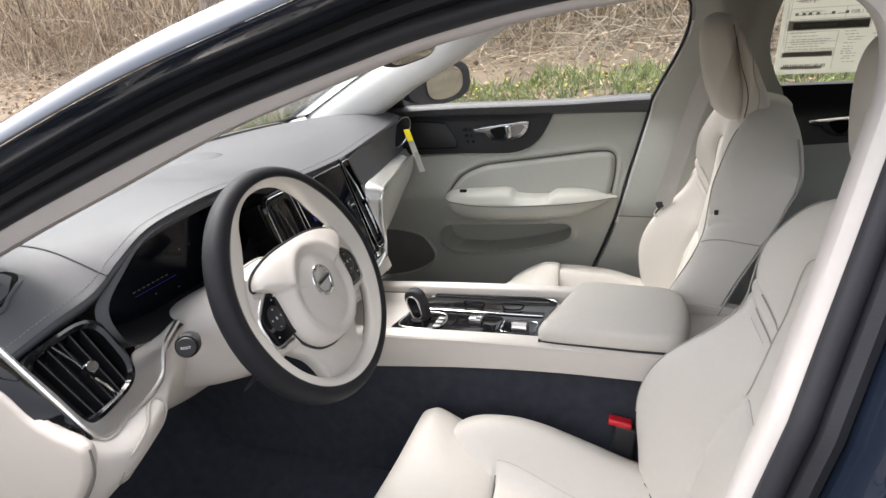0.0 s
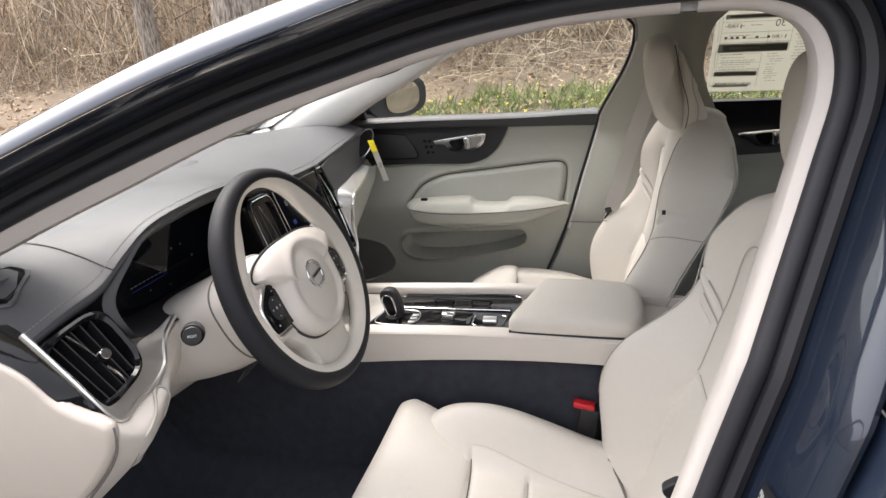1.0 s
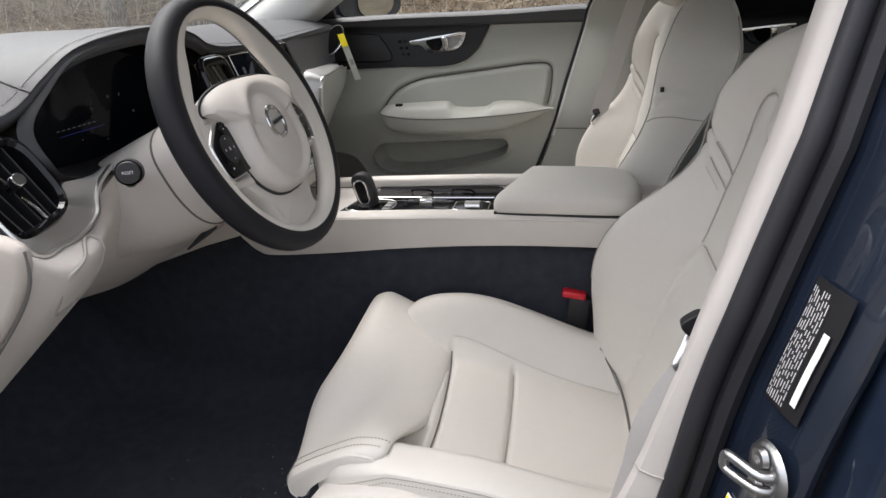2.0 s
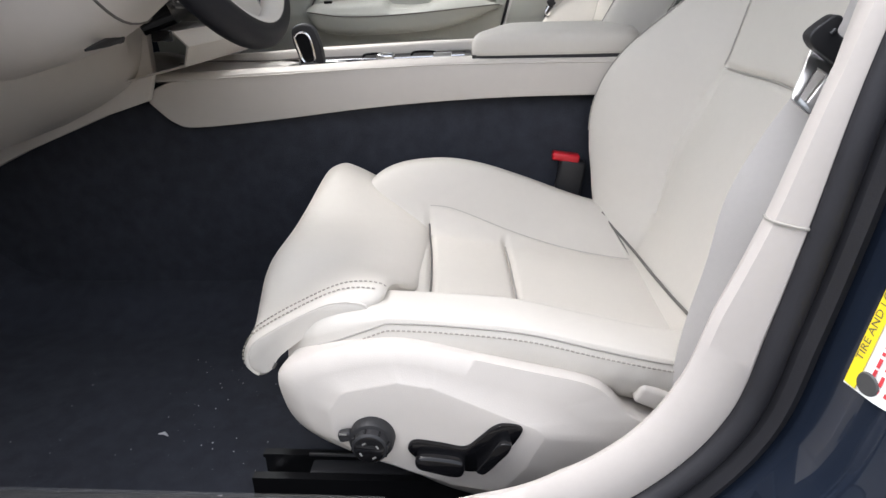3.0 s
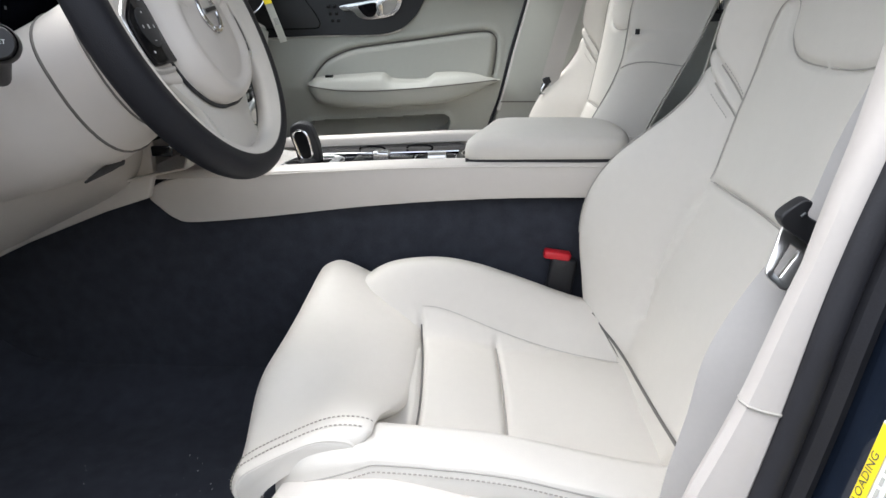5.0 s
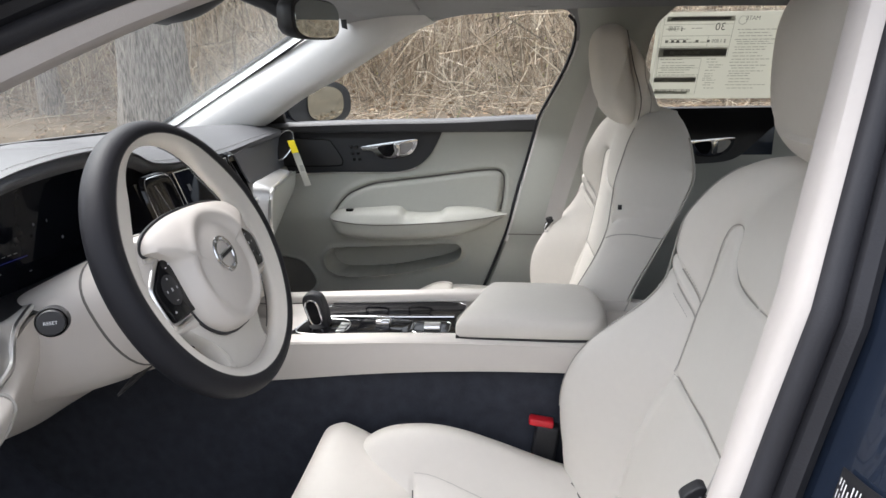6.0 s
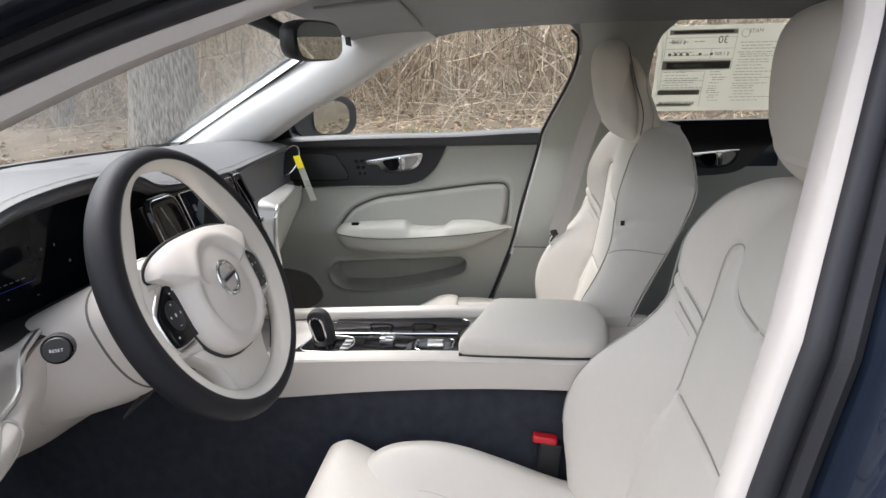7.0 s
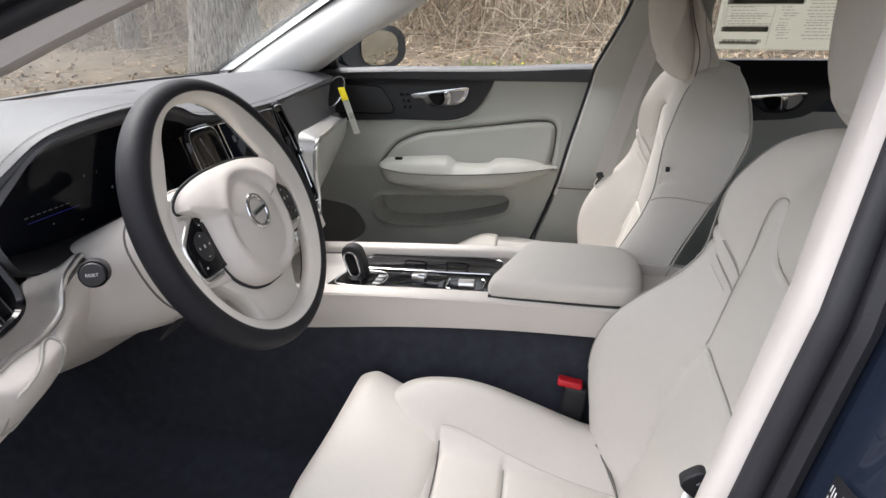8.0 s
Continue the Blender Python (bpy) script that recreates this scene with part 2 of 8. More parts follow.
def plate_bm(outline, depth, bevel=0.0, seg=2):
    """A slab: a closed outline in space and the vector by which it is thick."""
    bm = bmesh.new()
    f = bm.faces.new([bm.verts.new(tuple(p)) for p in outline])
    top = bmesh.ops.extrude_face_region(bm, geom=[f])["geom"]
    bmesh.ops.translate(bm, vec=Vector(depth), verts=[g for g in top if isinstance(g, bmesh.types.BMVert)])
    bmesh.ops.recalc_face_normals(bm, faces=bm.faces)
    if bevel:
        big = [e for e in bm.edges if len(e.link_faces) == 2 and e.calc_face_angle(0) > 0.6]
        bmesh.ops.bevel(bm, geom=big, offset=bevel, segments=seg, affect="EDGES", profile=0.5, clamp_overlap=True)
    return bm


def box_bm(size, at=(0, 0, 0), bevel=0.0, seg=2, turn=None):
    bm = bmesh.new()
    bmesh.ops.create_cube(bm, size=1.0)
    bmesh.ops.scale(bm, vec=size, verts=bm.verts)
    if bevel:
        bmesh.ops.bevel(bm, geom=bm.edges[:], offset=bevel, segments=seg, affect="EDGES", profile=0.5, clamp_overlap=True)
    m = Matrix.Translation(at) @ (turn.to_4x4() if turn else Matrix())
    bmesh.ops.transform(bm, matrix=m, verts=bm.verts)
    return bm


def ring_bm(profile, axis_at, axis, n=32, start=None):
    """A turned part: (radius, height) pairs round an axis."""
    ax = Vector(axis).normalized()
    u = Vector((0, 0, 1)).cross(ax) if abs(ax.z) < 0.95 else Vector((1, 0, 0))
    u.normalize()
    v = ax.cross(u)
    c = Vector(axis_at)
    rows = []
    for r, h in profile:
        rows.append([tuple(c + ax * h + u * (r * math.cos(q)) + v * (r * math.sin(q))) for q in np.linspace(0, 2 * math.pi, n, endpoint=False)])
    bm = grid_bm(rows, True, False, False)
    return bm


def join_bm(*bms):
    out = bmesh.new()
    for b in bms:
        me = bpy.data.meshes.new("tmp")
        b.to_mesh(me)
        b.free()
        out.from_mesh(me)
        bpy.data.meshes.remove(me)
    return out


def polar_ring(poly, c, n=72):
    """A closed outline cut at n even angles round a centre, so that rings can be joined."""
    p = np.array(poly, float) - np.array(c)
    q = np.roll(p, -1, 0)
    out = []
    for a in np.linspace(0, 2 * math.pi, n, endpoint=False):
        u = np.array([math.cos(a), math.sin(a)])
        best = 0.0
        for s0, s1 in zip(p, q):
            e = s1 - s0
            den = u[0] * e[1] - u[1] * e[0]
            if abs(den) < 1e-12:
                continue
            r = (s0[0] * e[1] - s0[1] * e[0]) / den
            k = (s0[0] * u[1] - s0[1] * u[0]) / den
            if r > 0 and -1e-9 <= k <= 1 + 1e-9:
                best = max(best, r)
        out.append(np.array(c) + u * best)
    return np.array(out)


def part(name, bm, material, parent=None, label="", flat=False, sharp=40):
    """Links a bmesh as one mesh object under a thing or a part."""
    me = bpy.data.meshes.new(name)
    bm.normal_update()
    bm.to_mesh(me)
    bm.free()
    me.materials.append(material)
    ob = new(name, me)
    if not flat:
        me.polygons.foreach_set("use_smooth", [True] * len(me.polygons))
        me.set_sharp_from_angle(angle=radians(sharp))
    if parent is not None:
        ob.parent = parent
        ob.matrix_parent_inverse = Matrix.Translation(-world_at(parent))
    if label:
        ob["label"] = label
    return ob


def world_at(ob):
    v = Vector(ob.location)
    p = ob.parent
    while p is not None:
        v = v + Vector(p.location) + ob.matrix_parent_inverse.translation
        ob, p = p, p.parent
    return v


def thing(name, at, label, category, group="", kind=""):
    ob = new(name)
    ob.location = at
    ob.empty_display_size = 0.1
    return tagged(ob, label, category, group, kind)


def y_near(z):
    return float(np.interp(z, [0.3, 0.8, 0.95, 1.3, 1.4], [-0.72, -0.70, -0.68, -0.55, -0.5]))


def y_far(z):
    return float(np.interp(z, [0.3, 0.7, 0.95, 1.3, 1.4], [0.70, 0.71, 0.745, 0.58, 0.53]))


def stitch(name, path, material, parent, gap=0.006, size=0.0011, lift=0.0004):
    """A row of single stitches along a path."""
    p = np.array(path, float)
    seg = np.linalg.norm(np.diff(p, axis=0), axis=1)
    s = np.concatenate([[0], np.cumsum(seg)])
    bms = bmesh.new()
    k = int(s[-1] / gap)
    for i in range(k):
        a, b = (i + 0.15) * gap, (i + 0.75) * gap
        pa = np.array([np.interp(a, s, p[:, c]) for c in range(3)])
        pb = np.array([np.interp(b, s, p[:, c]) for c in range(3)])
        d = pb - pa
        w = np.cross(d, (0.3, 0.2, 0.9))
        w = w / (np.linalg.norm(w) + 1e-9) * size * 0.5
        h = np.cross(d, w)
        h = h / (np.linalg.norm(h) + 1e-9) * size * 0.5
        vs = [bms.verts.new(tuple(q)) for q in (pa + w, pa + h, pa - w, pa - h, pb + w, pb + h, pb - w, pb - h)]
        for f in ((0, 1, 5, 4), (1, 2, 6, 5), (2, 3, 7, 6), (3, 0, 4, 7), (3, 2, 1, 0), (4, 5, 6, 7)):
            bms.faces.new([vs[j] for j in f])
    bmesh.ops.recalc_face_normals(bms, faces=bms.faces)
    return part(name, bms, material, parent, flat=True)


# paper, and what is printed on it, lets daylight through
def translucent(m, color, share):
    tree_ = m.node_tree
    tl = tree_.nodes.new("ShaderNodeBsdfTranslucent")
    tl.inputs[0].default_value = (*color, 1)
    mx = tree_.nodes.new("ShaderNodeMixShader")
    mx.inputs[0].default_value = share
    tree_.links.new(tree_.nodes["Principled BSDF"].outputs[0], mx.inputs[1])
    tree_.links.new(tl.outputs[0], mx.inputs[2])
    tree_.links.new(mx.outputs[0], tree_.nodes["Material Output"].inputs[0])


translucent(M_PAPER, (0.60, 0.60, 0.55), 0.6)
M_SHEETINK = mat("sheet_pale_ink", (0.40, 0.40, 0.36), 0.7, var=0.1)
translucent(M_SHEETINK, (0.28, 0.28, 0.26), 0.6)
M_SHEETDARK = mat("sheet_dark_ink", (0.20, 0.20, 0.19), 0.7, var=0.1)
translucent(M_SHEETDARK, (0.17, 0.17, 0.165), 0.6)


# ---- car body round the open driver's door ----
car = thing("car", (0.5, 0, 0), "dark blue sedan body with its front door opening", "car")

LOOP = [(-0.50, 0.30), (-0.20, 0.30), (0.08, 0.302), (0.22, 0.312), (0.305, 0.336), (0.372, 0.385), (0.418, 0.45), (0.437, 0.53), (0.452, 0.61), (0.470, 0.72),
        (0.494, 0.82), (0.535, 0.968), (0.579, 1.124), (0.598, 1.20), (0.590, 1.25), (0.555, 1.277), (0.49, 1.284), (0.344, 1.277), (0.211, 1.256), (0.088, 1.224),
        (-0.06, 1.181), (-0.223, 1.121), (-0.404, 1.047), (-0.60, 0.955), (-0.70, 0.86), (-0.69, 0.62), (-0.62, 0.40)]
NLOOP = 216
loop2 = spline(LOOP, NLOOP, True)
loop_t = np.roll(loop2, -1, 0) - np.roll(loop2, 1, 0)
loop_n = np.stack([loop_t[:, 1], -loop_t[:, 0]], 1) / np.linalg.norm(loop_t, axis=1)[:, None]   # points out of the opening


trim_d = [(0, 0.013), (9, 0.013), (11, 0.032), (13, 0.034), (15, 0.026), (24, 0.020), (27, 0.013)]


def loop_rows(profile, lo=0, hi=None, scale=None):
    """The door opening's edge swept with a profile of (outwards in the plane, y) pairs."""
    rows = []
    for i in range(lo, NLOOP if hi is None else hi):
        k = i % NLOOP
        x, z = loop2[k]
        ring = []
        for o, dy in profile:
            s = 1.0 if scale is None or o >= 0 else scale[k]
            deep = dy if scale is None or dy < 0.01 else dy * lerp(k / NLOOP * len(LOOP), trim_d) / 0.013
            ring.append((x + loop_n[k][0] * o * s, y_near(z) + deep, z + loop_n[k][1] * o * s))
        rows.append(ring)
    return rows


def loop_at(i):
    """The sample that belongs to a point of LOOP."""
    return round(i / len(LOOP) * NLOOP)


trim_w = np.array([0.7, 0.7, 1.2, 2.36, 2.94, 2.82, 2.9, 2.45, 1.65, 0.9, 0.75, 0.75, 0.8, 0.9, 0.9, 0.8, 0.7, 0.6, 0.65, 0.8, 1.1, 1.5, 1.6, 1.6, 1.8, 2.4, 2.0])
trim_s = np.array([lerp(i / NLOOP * len(LOOP), [(j, float(v)) for j, v in enumerate(trim_w)] + [(len(LOOP), 1.6)]) for i in range(NLOOP)])


def circle_profile(o, dy, r, n=12):
    return [(o + r * math.cos(q), dy + r * math.sin(q)) for q in np.linspace(0, 2 * math.pi, n, endpoint=False)]


part("door_seal", grid_bm(loop_rows(circle_profile(0.010, -0.006, 0.0105)), True, True), M_RUBBER, car, "black rubber door seal")
part("outer_door_seal", grid_bm(loop_rows([(0.019, -0.004), (0.024, -0.013), (0.033, -0.016), (0.041, -0.011), (0.044, 0.0), (0.03, 0.004)]), True, True), M_RUBBER, car,
     "black rubber door seal lip")
# inner trim of the opening, in three pieces: pillar, roof rail with windscreen pillar, sill
TRIM = [(0.004, -0.001), (-0.001, -0.006), (-0.008, -0.005), (-0.0145, -0.001), (-0.0165, 0.006), (-0.0155, 0.013), (-0.006, 0.020)]
b0, b1 = loop_at(2.45), loop_at(16) + 2
part("pillar_trim", grid_bm(loop_rows(TRIM, b0, b1, trim_s)), M_TRIMFABRIC, car, "ivory textured pillar trim")
part("roof_rail_trim", grid_bm(loop_rows(TRIM, b1, loop_at(24), trim_s)), M_RAIL, car, "taupe fabric trim over the door opening")
part("sill_trim", grid_bm(loop_rows(TRIM, loop_at(24) - NLOOP, b0 + 1, trim_s)), M_PLASTIC, car, "ivory plastic sill trim")
part("trim_joint", tube_bm(loop_rows([(o, d - 0.0006) for o, d in TRIM], b0, b0 + 1, trim_s)[0], 0.0014, 5), M_SEAM, car)
k0 = loop_at(8.05)
part("trim_joint", tube_bm(loop_rows([(o, d - 0.0006) for o, d in TRIM], k0, k0 + 1, trim_s)[0], 0.0014, 5), M_SEAM, car)
# jamb and outer skin
JAMB = [(0.036, 0.002), (0.046, -0.012), (0.050, -0.045), (0.060, -0.075), (0.070, -0.092), (0.078, -0.096)]
SKIN = [(0.079, -0.0965), (0.090, -0.0965), (0.112, -0.088), (0.135, -0.060), (0.150, -0.02)]
slim = np.array([lerp(i / NLOOP * len(LOOP), [(0, 1), (13, 1), (15, 0.55), (24, 0.55), (25, 1), (27, 1)]) for i in range(NLOOP)])


def outer_rows(profile, lo=0, hi=None):
    """As loop_rows, with the outer part narrower over the roof rail and windscreen pillar."""
    rows = []
    for i in range(lo, NLOOP if hi is None else hi):
        k = i % NLOOP
        x, z = loop2[k]
        rows.append([(x + loop_n[k][0] * q, y_near(z) + dy, z + loop_n[k][1] * q) for q, dy in ((0.036 + (o - 0.036) * slim[k], dy) for o, dy in profile)])
    return rows


part("door_jamb", grid_bm(outer_rows(JAMB), False, True), M_JAMB, car, "dark blue painted door jamb")
part("windscreen_pillar_skin", grid_bm(outer_rows(SKIN, loop_at(14), loop_at(24))), M_PAINT, car, "glossy dark blue roof rail and pillar")
part("rocker_skin", grid_bm(loop_rows([(0.079, -0.0965), (0.10, -0.10), (0.15, -0.09), (0.16, -0.03)], loop_at(25) - NLOOP, loop_at(5))), M_PAINT, car, "dark blue rocker panel")

# the pillar between the doors and the shut rear door beside it
rows = []
for i in range(loop_at(6), loop_at(14)):
    x, z = loop2[i]
    nx, nz = loop_n[i]
    y = y_near(z)
    rows.append([(x + nx * o, y + dy, z + nz * o * 0.3) for o, dy in ((0.079, -0.0965), (0.085, -0.093), (0.088, -0.075))])
part("pillar_edge", grid_bm(rows), M_JAMB, car)
rear_door_near = thing("rear_door", (1.0, -0.8, 0.3), "shut dark blue rear door beside the open front door", "car door")
rows, rows2 = [], []
for z in np.linspace(0.30, 0.95, 14):
    y = y_near(z) - 0.098 - 0.035 * math.sin((z - 0.25) / 0.75 * math.pi)
    x0 = curve1(z, [(0.30, 0.45), (0.45, 0.50), (0.62, 0.54), (0.82, 0.575), (0.97, 0.615)]) + 0.005
    edge = y + 0.045
    rows.append([(x0, edge, z), (x0 + 0.002, edge - 0.03, z), (x0 + 0.010, y, z)] + [(x0 + 0.03 + (1.45 - x0) * k / 10, y, z) for k in range(11)])
part("outer_skin", grid_bm(rows), M_PAINT, rear_door_near, "glossy dark blue door skin")
for z in np.linspace(0.955, 1.27, 9):
    x0 = curve1(z, [(0.95, 0.612), (1.124, 0.661), (1.20, 0.68), (1.27, 0.66)]) + 0.005
    y = y_near(z) - 0.095
    rows2.append([(x0, y + 0.03, z), (x0 + 0.002, y + 0.004, z), (x0 + 0.006, y, z), (x0 + 0.06, y, z), (x0 + 0.066, y + 0.02, z)])
part("window_frame", grid_bm(rows2), M_PIANO, rear_door_near, "gloss black window frame")
part("belt_moulding", plate_bm([(0.63, y_near(0.95) - 0.101, 0.945), (1.45, y_near(0.95) - 0.101, 0.965), (1.45, y_near(0.95) - 0.101, 0.985), (0.63, y_near(0.95) - 0.101, 0.962)], (0, 0.02, 0), 0.004), M_CHROME,
     rear_door_near)
part("pane", thick(grid_bm([[(x, y_near(z) - 0.075, z) for x in (0.72, 1.0, 1.4)] for z in (0.95, 1.1, 1.26)]), 0.004), M_GLASS, rear_door_near).visible_shadow = False

# sill scuff plate, sill cover and its protective film
SILL = [(-0.795, 0.286), (-0.77, 0.306), (-0.74, 0.317), (-0.715, 0.324), (-0.70, 0.325), (-0.688, 0.318), (-0.675, 0.29), (-0.662, 0.22)]
rows = [[(x, y, z) for y, z in spline(SILL, 20)] for x in np.linspace(-0.62, 0.125, 24)]
part("sill_cover", thick(grid_bm(rows), 0.005), M_DARK, car, "charcoal plastic sill cover")
part("scuff_plate", thick(grid_bm([[(x, y, z + 0.004) for y, z in ((-0.782, 0.302), (-0.765, 0.311), (-0.745, 0.318))] for x in np.linspace(-0.5, 0.09, 8)]), 0.002), M_SATIN, car, "satin metal scuff plate")
part("sill_border", thick(grid_bm([[(x, y, z + 0.002) for y, z in ((-0.795, 0.287), (-0.77, 0.307), (-0.74, 0.3185), (-0.722, 0.323))] for x in np.linspace(-0.61, 0.122, 12)]), 0.002), M_PLASTIC, car, "ivory plastic border round the scuff plate")
film = [[(x - 0.004 + 0.003 * math.sin(u * 9), -0.79 + 0.092 * u, float(np.interp(min(-0.79 + 0.092 * u, -0.69), [a for a, _ in SILL], [b for _, b in SILL])) + 0.009 + 0.0012 * math.sin(x * 23 + 2 * math.sin(x * 9)) * u * (1 - u) * 3 + 0.0006 * math.sin(x * 70 + u * 6) * (1 - u)) for u in np.linspace(0, 1, 9)] for x in np.linspace(-0.60, 0.128, 60)]
part("protective_film", grid_bm(film), M_FILM, car, "clear crinkled protective film over the sill").visible_shadow = False

# striker and labels on the jamb
def jamb_point(z, d, lift=0.0):
    """A place on the jamb: height, metres outwards from the seal, metres off its face."""
    o = float(np.interp(d, [0.0, 0.033, 0.063, 0.080], [0.046, 0.050, 0.060, 0.070]))
    k = float(np.interp(z, [0.45, 0.53, 0.61, 0.72, 0.82, 0.968], [6, 7, 8, 9, 10, 11]))
    f = k / len(LOOP) * NLOOP
    i, f = int(f), f - int(f)
    x, zz = loop2[i] * (1 - f) + loop2[i + 1] * f
    nx, nz = loop_n[i] * (1 - f) + loop_n[i + 1] * f
    return Vector((x + nx * o - lift, y_near(zz) - 0.012 - d, z + nz * o * 0.2))


def jamb_quad(z0, z1, d0, d1, lift, nz=5, nd=3):
    return thick(grid_bm([[jamb_point(z, d, lift) for d in np.linspace(d0, d1, nd)] for z in np.linspace(z0, z1, nz)]), 0.0006)


def bars(z0, z1, d0, d1, lift, rows, seed, fill=0.7):
    """Unreadable print: short bars in rows that run along the height."""
    rnd = random.Random(seed)
    out = bmesh.new()
    for r in range(rows):
        da = d0 + (d1 - d0) * (r + 0.15) / rows
        db = d0 + (d1 - d0) * (r + 0.15 + fill * 0.8) / rows
        z = z0
        while z < z1 - 0.004:
            w = rnd.uniform(0.002, 0.011)
            e = min(z + w, z1)
            vs = [out.verts.new(jamb_point(a, b, lift)) for a, b in ((z, da), (z, db), (e, db), (e, da))]
            out.faces.new(vs)
            z = e + rnd.uniform(0.0015, 0.004)
    return out


vin = tagged(part("data_label", jamb_quad(0.738, 0.848, 0.024, 0.067, 0.001), M_BLACKTRIM), "black data label with unreadable white print on the door jamb", "label")
part("print", bars(0.743, 0.842, 0.027, 0.050, 0.0028, 8, 3, 0.40), M_PRINTGREY, vin, flat=True)
part("blank_strip", jamb_quad(0.752, 0.816, 0.056, 0.062, 0.0034), M_WHITE, vin, "white blank strip")
tyre = tagged(part("tyre_label", jamb_quad(0.507, 0.632, 0.026, 0.078, 0.001), M_WHITE), "white and yellow tyre pressure label on the door jamb", "label")
part("yellow_band", jamb_quad(0.509, 0.630, 0.027, 0.037, 0.0018), M_YELLOW, tyre, "yellow warning band")
part("yellow_block", jamb_quad(0.570, 0.622, 0.056, 0.076, 0.0018), M_YELLOW, tyre, "yellow block")
part("print", bars(0.515, 0.56, 0.043, 0.074, 0.0022, 5, 7, 0.5), M_REDINK, tyre, flat=True)
part("print", bars(0.574, 0.618, 0.058, 0.074, 0.0028, 3, 9, 0.5), M_INK, tyre, flat=True)
part("print", bars(0.57, 0.625, 0.040, 0.052, 0.0028, 2, 11, 0.5), M_GREYINK, tyre, flat=True)
part("tyre_mark", ring_bm([(0.0, 0.0004), (0.008, 0.0004), (0.009, -0.001)], jamb_point(0.517, 0.044, 0.003), (-1, -0.3, 0), 24), M_INK, tyre, "black tyre symbol")
# striker loop
sp = jamb_point(0.686, 0.060, 0.0)
striker = thing("door_striker", sp, "steel door striker loop bolted to the jamb", "striker")
part("base_plate", ring_bm([(0.0, 0.006), (0.022, 0.006), (0.026, 0.004), (0.028, 0.0)], sp, (-1, -0.25, 0), 28), M_STEEL, striker)
for q in (-1, 1):
    part("bolt", ring_bm([(0, 0.006), (0.004, 0.006), (0.0045, 0.009), (0.009, 0.009), (0.010, 0.004)], sp + Vector((-0.003, 0.0, 0.015 * q)), (-1, -0.25, 0), 18), M_STEEL, striker)
lp = [sp + Vector(v) for v in ((0.0, -0.014, 0.007), (-0.012, -0.014, 0.007), (-0.026, 0.002, 0.008), (-0.032, 0.010, 0.007), (-0.033, 0.011, 0.0), (-0.032, 0.010, -0.007), (-0.026, 0.002, -0.008), (-0.012, -0.014, -0.007), (0.0, -0.014, -0.007))]
part("loop", tube_bm(spline(lp, 36), 0.0042, 10), M_STEEL, striker)

# driver's door, out of view, swung open to keep skylight off the near side
open_door = thing("front_door", (-0.74, -0.83, 0.30), "unseen dark blue front door swung open, added to shade the near side", "car door")
SW = radians(66)
DP = lambda l, t, z: (-0.74 + l * math.cos(SW) + t * math.sin(SW), -0.83 - l * math.sin(SW) + t * math.cos(SW), z)
leaf = spline([(0.0, 0.40), (0.02, 0.33), (0.30, 0.315), (0.80, 0.315), (0.98, 0.36), (1.06, 0.60), (1.08, 0.93), (0.90, 0.955), (0.40, 0.955), (0.02, 0.945), (0.0, 0.90), (0.0, 0.60)], 70, True)
part("door_skin", plate_bm([DP(l, -0.05, z) for l, z in leaf], tuple(Vector(DP(0, 0.06, 0)) - Vector(DP(0, 0, 0))), 0.012, 3), M_PAINT, open_door, "dark blue door skin")
part("door_panel", plate_bm([DP(0.04 + l * 0.93, 0.012, 0.03 + z * 0.95) for l, z in leaf], tuple(Vector(DP(0, 0.035, 0)) - Vector(DP(0, 0, 0))), 0.010, 3), M_IVORY_DIM, open_door, "ivory door panel")
frame_p = spline([(0.06, 0.95), (0.20, 1.03), (0.42, 1.14), (0.68, 1.245), (0.92, 1.275), (1.10, 1.265), (1.16, 1.20), (1.10, 1.05), (1.07, 0.95)], 60)
part("window_frame", tube_bm([DP(l, -0.02 + 0.14 * smooth(0.95, 1.30, z), z) for l, z in frame_p], 0.018, 8), M_RUBBER, open_door, "black window frame")

# ---- roof, windscreen, far side of the shell ----
FW = [(-0.47, 1.000), (-0.356, 1.090), (-0.147, 1.172), (-0.042, 1.228), (0.055, 1.256), (0.162, 1.274), (0.353, 1.283), (0.418, 1.261), (0.442, 1.219), (0.424, 1.140), (0.35, 0.997)]
ceil_z = lambda x, y: 1.335 - 0.05 * (abs(y) / 0.56) ** 2.2 - (0.035 * ((x - 0.45) / 1.0) ** 2 if x > 0.45 else 0.03 * ((x - 0.45) / 0.6) ** 2)
rows = []
for x in np.linspace(-0.13, 1.75, 40):
    rows.append([(x - 0.05 * (1 - (y / 0.56) ** 2) * (1 if x < 0.2 else 0), y, ceil_z(x, y)) for y in np.linspace(-0.555, 0.555, 30)])
tagged(part("ceiling", thick(grid_bm(rows), 0.012), M_HEADLINER), "grey fabric car headliner", "headliner", kind="structure")
rows = []
for x in np.linspace(-0.10, 1.9, 30):
    rows.append([(x - 0.05 * (1 - (y / 0.56) ** 2) * (1 if x < 0.2 else 0), y, ceil_z(x, y) + 0.022 - 0.006 * (abs(y) / 0.6) ** 3) for y in np.linspace(-0.57, 0.57, 26)])
part("roof_skin", thick(grid_bm(rows), 0.004), M_PAINT, car, "dark blue roof panel")
